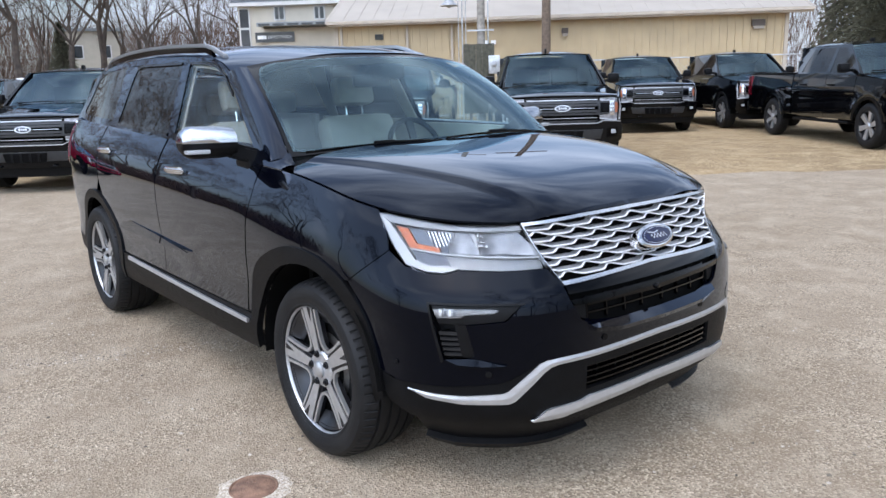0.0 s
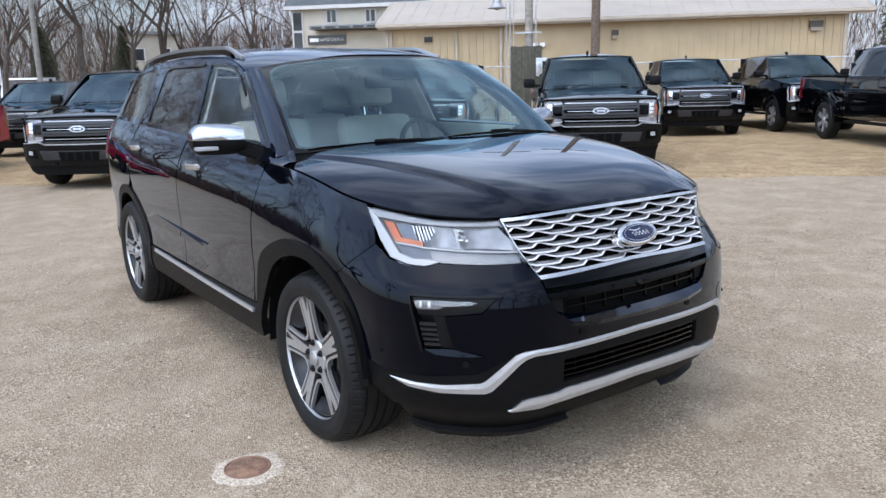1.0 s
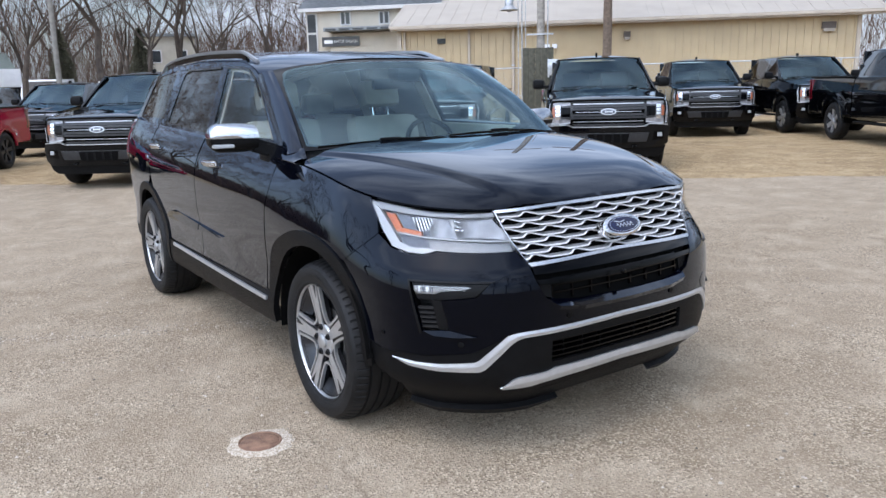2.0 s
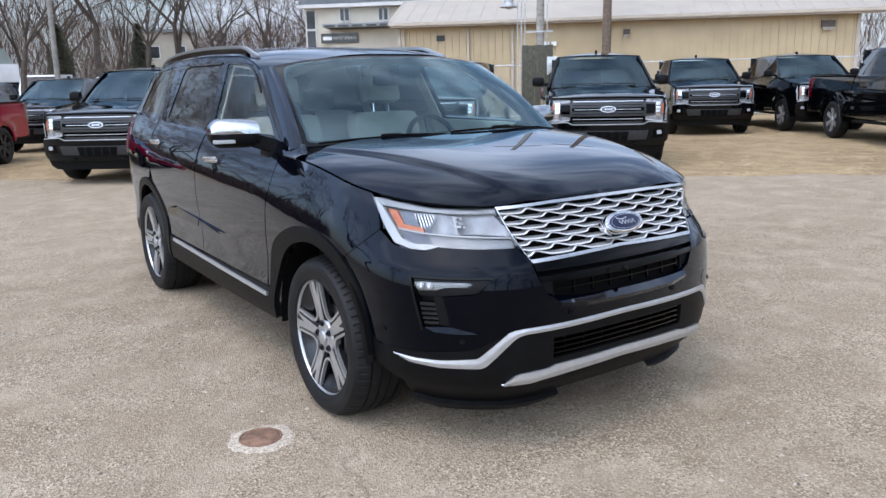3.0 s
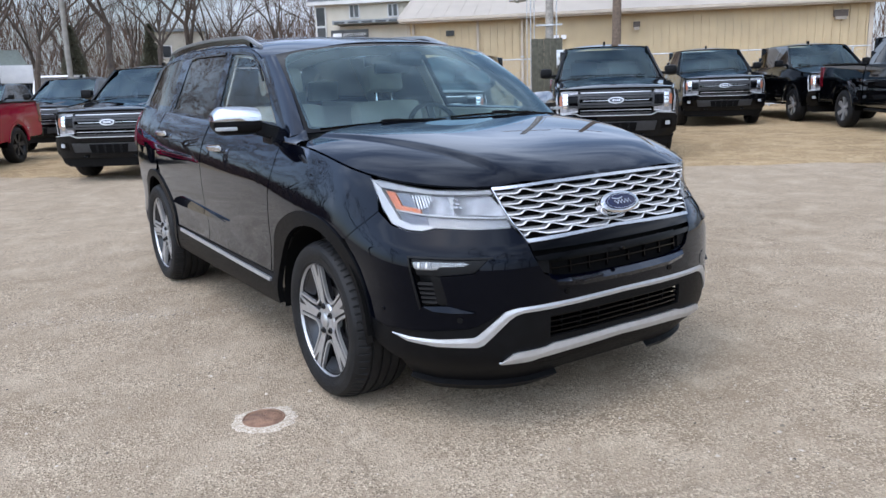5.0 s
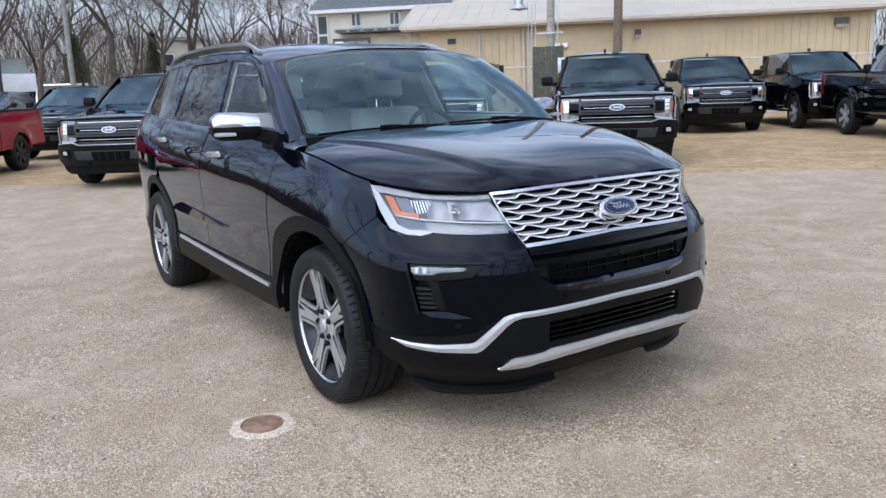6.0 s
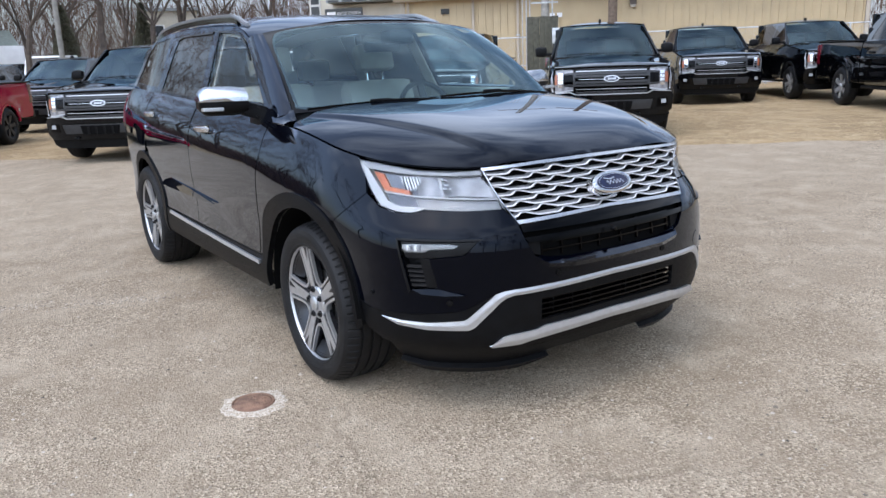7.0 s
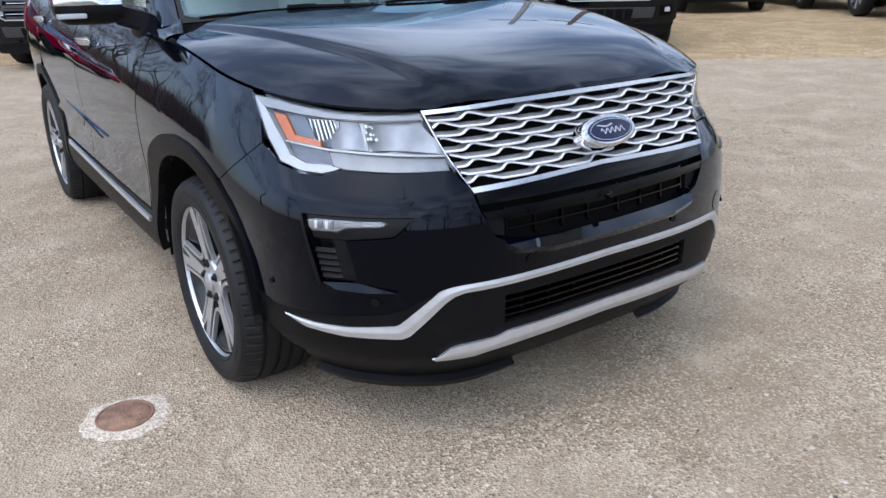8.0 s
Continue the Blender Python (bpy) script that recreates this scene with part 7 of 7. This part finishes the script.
    def mirror_piece(lo, hi, grow):
        bm = bmesh.new()
        vs = [[bm.verts.new((p[0] + (grow if p[0] > -0.75 else 0), p[1] - grow * 0.5, min(hi, max(lo, p[2] + (grow if p[2] > 1.25 else -grow))))) for p in r] for r in rows_]
        for a, b in zip(vs, vs[1:]):
            for k in range(n):
                bm.faces.new((a[k], a[(k + 1) % n], b[(k + 1) % n], b[k]))
        bm.faces.new(vs[0])
        bm.faces.new(vs[-1])
        bmesh.ops.remove_doubles(bm, verts=bm.verts[:], dist=0.0005)
        return bm
    housings = both("mirror", mirror_piece(1.15, 1.284, 0.0), PLASTIC, car, "door mirror with chrome cap", 50)
    for ob, bm in zip(housings, (lambda b: (b, flipped(b)))(mirror_piece(1.276, 1.40, 0.003))):
        part("mirror_cap", bm, CAPSILVER, ob, "bright satin chrome cap", 50)
    ind = boxes(((-0.700, -1.165, 1.232), (-0.652, -1.072, 1.249)), bevel=0.005)
    for v in ind.verts:
        v.co.x -= 0.22 * max(0, -1.03 - v.co.y)
    for ob, bm in zip(housings, (ind, flipped(ind))):
        part("mirror_indicator", bm, WHITELENS, ob, "clear indicator strip")
    foot = bmesh.new()
    strip_path(foot, [(-0.70, -0.835, 1.20), (-0.72, -0.89, 1.215), (-0.73, -0.965, 1.240)], 0.11, 0.07)
    bmesh.ops.bevel(foot, geom=foot.edges[:], offset=0.012, segments=2, affect="EDGES")
    arm = boxes(((-0.81, -0.90, 1.11), (-0.66, -0.855, 1.21)), bevel=0.02)
    for ob, bm in zip(housings, (foot, flipped(foot))):
        part("mirror_arm", bm, PLASTIC, ob)
    for ob, bm in zip(housings, (arm, flipped(arm))):
        part("mirror_foot", bm, PLASTIC, ob)
    housings[1].location = (0.0, -0.09, 0.0)

    def pillar_root(u, v):
        """From the fender's upper edge up to the foot of the windscreen, behind the hood's corner."""
        x = -0.385 - 0.225 * u
        a = Vector(skin(sx(x), _zb(x) - 0.006))
        b = (Vector(hood(-0.385, -0.82)) - Vector((0, 0, 0.008))).lerp(Vector(screen(-0.80, 0.02)), u)
        p = a.lerp(b, v)
        return (p.x, p.y - 0.006 * math.sin(math.pi * v), p.z + 0.003 * math.sin(math.pi * v))
    both("pillar_root", patch([(0.0, 0.0), (1.0, 0.0), (1.0, 1.0), (0.0, 1.0)], pillar_root, 0.08, 0.01, 0.0, 0.12), PAINT, car)
    # wipers
    for y0, y1, lift in ((-0.75, -0.10, 0.0), (-0.06, 0.58, 0.014)):
        ar = bmesh.new()
        pts = [Vector(screen(y, 0.006 + lift + 0.012 * math.sin(math.pi * (y - y0) / (y1 - y0)))) + Vector((0.008, 0, 0.010)) for y in np.linspace(y0, y1, 14)]
        strip_path(ar, pts, 0.011, 0.010)
        wiper = part("wiper", ar, GLOSS, car, "slim black windscreen wiper")
        k = boxes(((pts[7].x - 0.008, pts[7].y - 0.055, pts[7].z), (pts[7].x + 0.014, pts[7].y + 0.055, pts[7].z + 0.015)), bevel=0.005)
        part("wiper_bridge", k, PLASTIC, wiper)
        a2 = bmesh.new()
        strip_path(a2, [pts[7] + Vector((0.008, 0, 0.008)), pts[10] + Vector((0.022, 0.02, 0.004)), pts[13] + Vector((0.03, 0.10, -0.010))], 0.010, 0.008)
        part("wiper_arm", a2, SATINBLACK, wiper)
    # --- inside ---
    inner = boxes(((-3.9, -0.80, 0.30), (-0.15, 0.80, 0.36)))
    part("floor_pan", inner, CARPET, car)
    part("underbody", boxes(((-3.75, -0.52, 0.24), (0.62, 0.52, 0.30)), ((-2.4, -0.80, 0.24), (-0.5, 0.80, 0.31)), ((-3.8, -0.85, 0.4), (-3.4, 0.85, 0.9))), DARK, car)
    part("firewall", boxes(((-0.36, -0.80, 0.30), (-0.32, 0.80, 1.15))), DARK, car)
    for sgn in (1, -1):
        part("door_card", boxes(((-1.72, sgn * 0.83 - 0.02, 0.36), (-0.70, sgn * 0.83 + 0.02, 1.245)), ((-2.9, sgn * 0.83 - 0.02, 0.5), (-1.72, sgn * 0.83 + 0.02, 1.262)), ((-3.6, sgn * 0.76 - 0.02, 0.8), (-2.9, sgn * 0.76 + 0.02, 1.28)), bevel=0.01), TRIMBEIGE, car, "beige door trim")
    part("tailgate_trim", boxes(((-3.78, -0.66, 0.5), (-3.75, 0.66, 1.38)), ((-3.74, -0.56, 1.36), (-3.71, 0.56, 1.575)), bevel=0.01), TRIMBEIGE, car)
    d = boxes(((-0.95, -0.80, 0.90), (-0.50, 0.80, 1.135)), bevel=0.06)
    box(d, (-0.62, -0.78, 1.05), (-0.38, 0.78, 1.175), 0.03)
    box(d, (-0.98, 0.12, 1.05), (-0.72, 0.58, 1.20), 0.05)
    part("dashboard", d, DASH, car, "dark dashboard")
    st = bmesh.new()
    wc = Matrix.Translation((-1.08, 0.36, 1.13)) @ pose(0, 0, 0, 0, 66, 0)
    ring = [wc @ Vector((0.18 * math.cos(a), 0.18 * math.sin(a), 0)) for a in np.linspace(0, 2 * math.pi, 33)]
    tube(st, ring, 0.016, 8)
    wheel = part("steering_wheel", st, DASH, car, "dark steering wheel")
    sp = bmesh.new()
    for a in (0, 90, 180):
        strip_path(sp, [wc @ Vector((0, 0, 0)), wc @ Vector((0.17 * math.sin(radians(a + 90)), 0.17 * math.cos(radians(a + 90)), 0))], 0.045, 0.02)
    part("steering_spokes", sp, DASH, wheel)
    for y in (-0.38, 0.38):
        seat_bm = boxes(((-1.62, y - 0.26, 0.56), (-1.08, y + 0.26, 0.75)), bevel=0.06)
        seat = part("seat", seat_bm, LEATHER, car, "beige leather front seat")
        bk = boxes(((-0.09, -0.26, 0.0), (0.09, 0.26, 0.62)), bevel=0.07, m=Matrix.Translation((-1.60, y, 0.71)) @ pose(0, 0, 0, 0, -16, 0))
        part("seat_back", bk, LEATHER, seat)
        part("head_restraint", boxes(((-0.05, -0.14, 0.68), (0.06, 0.14, 0.86)), bevel=0.04, m=Matrix.Translation((-1.60, y, 0.71)) @ pose(0, 0, 0, 0, -14, 0)), LEATHER, seat)
        posts = bmesh.new()
        for dy in (-0.06, 0.06):
            tube(posts, [(-1.755, y + dy, 1.29), (-1.775, y + dy, 1.41)], 0.007, 8)
        part("restraint_posts", posts, CHROME, seat)
        part("seat_base", boxes(((-1.60, y - 0.22, 0.36), (-1.15, y + 0.22, 0.58)), bevel=0.02), DASH, seat)
    rear_seat = part("seat", boxes(((-2.75, -0.68, 0.52), (-2.15, 0.68, 0.72)), bevel=0.06), LEATHER, car, "beige leather rear bench")
    part("seat_back", boxes(((-0.09, -0.68, 0.0), (0.09, 0.68, 0.60)), bevel=0.07, m=Matrix.Translation((-2.72, 0, 0.68)) @ pose(0, 0, 0, 0, -18, 0)), LEATHER, rear_seat)
    for y in (-0.45, 0.0, 0.45):
        part("head_restraint", boxes(((-2.98, y - 0.13, 1.30), (-2.88, y + 0.13, 1.46)), bevel=0.04), LEATHER, rear_seat)
    part("centre_console", boxes(((-1.7, -0.12, 0.36), (-0.85, 0.12, 0.80)), bevel=0.04), DASH, car)
    part("rear_view_mirror", boxes(((-1.06, -0.08, 1.49), (-1.03, 0.16, 1.555)), ((-1.05, 0.03, 1.53), (-0.93, 0.19, 1.615)), bevel=0.02), DASH, car, "dark rear-view mirror and sensor pod")
    part("headliner", patch([(-1.06, -0.70), (-3.8, -0.60), (-3.8, 0.60), (-1.06, 0.70)], lambda x, y: (x, y, roof(x, y)[2] - 0.03 - 0.02 * (abs(y) / 0.6) ** 4), 0.1, 0.01, side=-1), TRIMBEIGE, car)
    both("pillar_trim", patches([frames[2], frames[3]], cab, step=0.06, thick=0.01, off=-0.035), TRIMBEIGE, car, "beige pillar trim")
    # --- wheels ---
    for x in (-0.087, -2.942):
        suv_wheel(car, pose(x, -0.935 if x > -1 else -0.952, 0.368, 0, 0 if x > -1 else -5, 0))
        suv_wheel(car, pose(x, 0.935, 0.368, 0, 12, 180))
    for x in (-0.087, -2.942):
        part("axle", tube(bmesh.new(), [(x, -0.80, 0.368), (x, 0.80, 0.368)], 0.05, 10), DARK, car)
    # the nose is a touch fuller on the driver's side
    for ob in car.children_recursive:
        if ob.type == "MESH" and ob.matrix_local.translation.length < 1e-6 and ob.parent.name.split(".")[0] != "wheel":
            for v in ob.data.vertices:
                if v.co.y > 0.25 and v.co.x > -0.6:
                    v.co.y += (0.05 + 0.05 * smooth(0.92, 1.03, v.co.z)) * smooth(0.25, 0.65, v.co.y) * smooth(-0.6, 0.5, v.co.x)
    return car


build_suv()
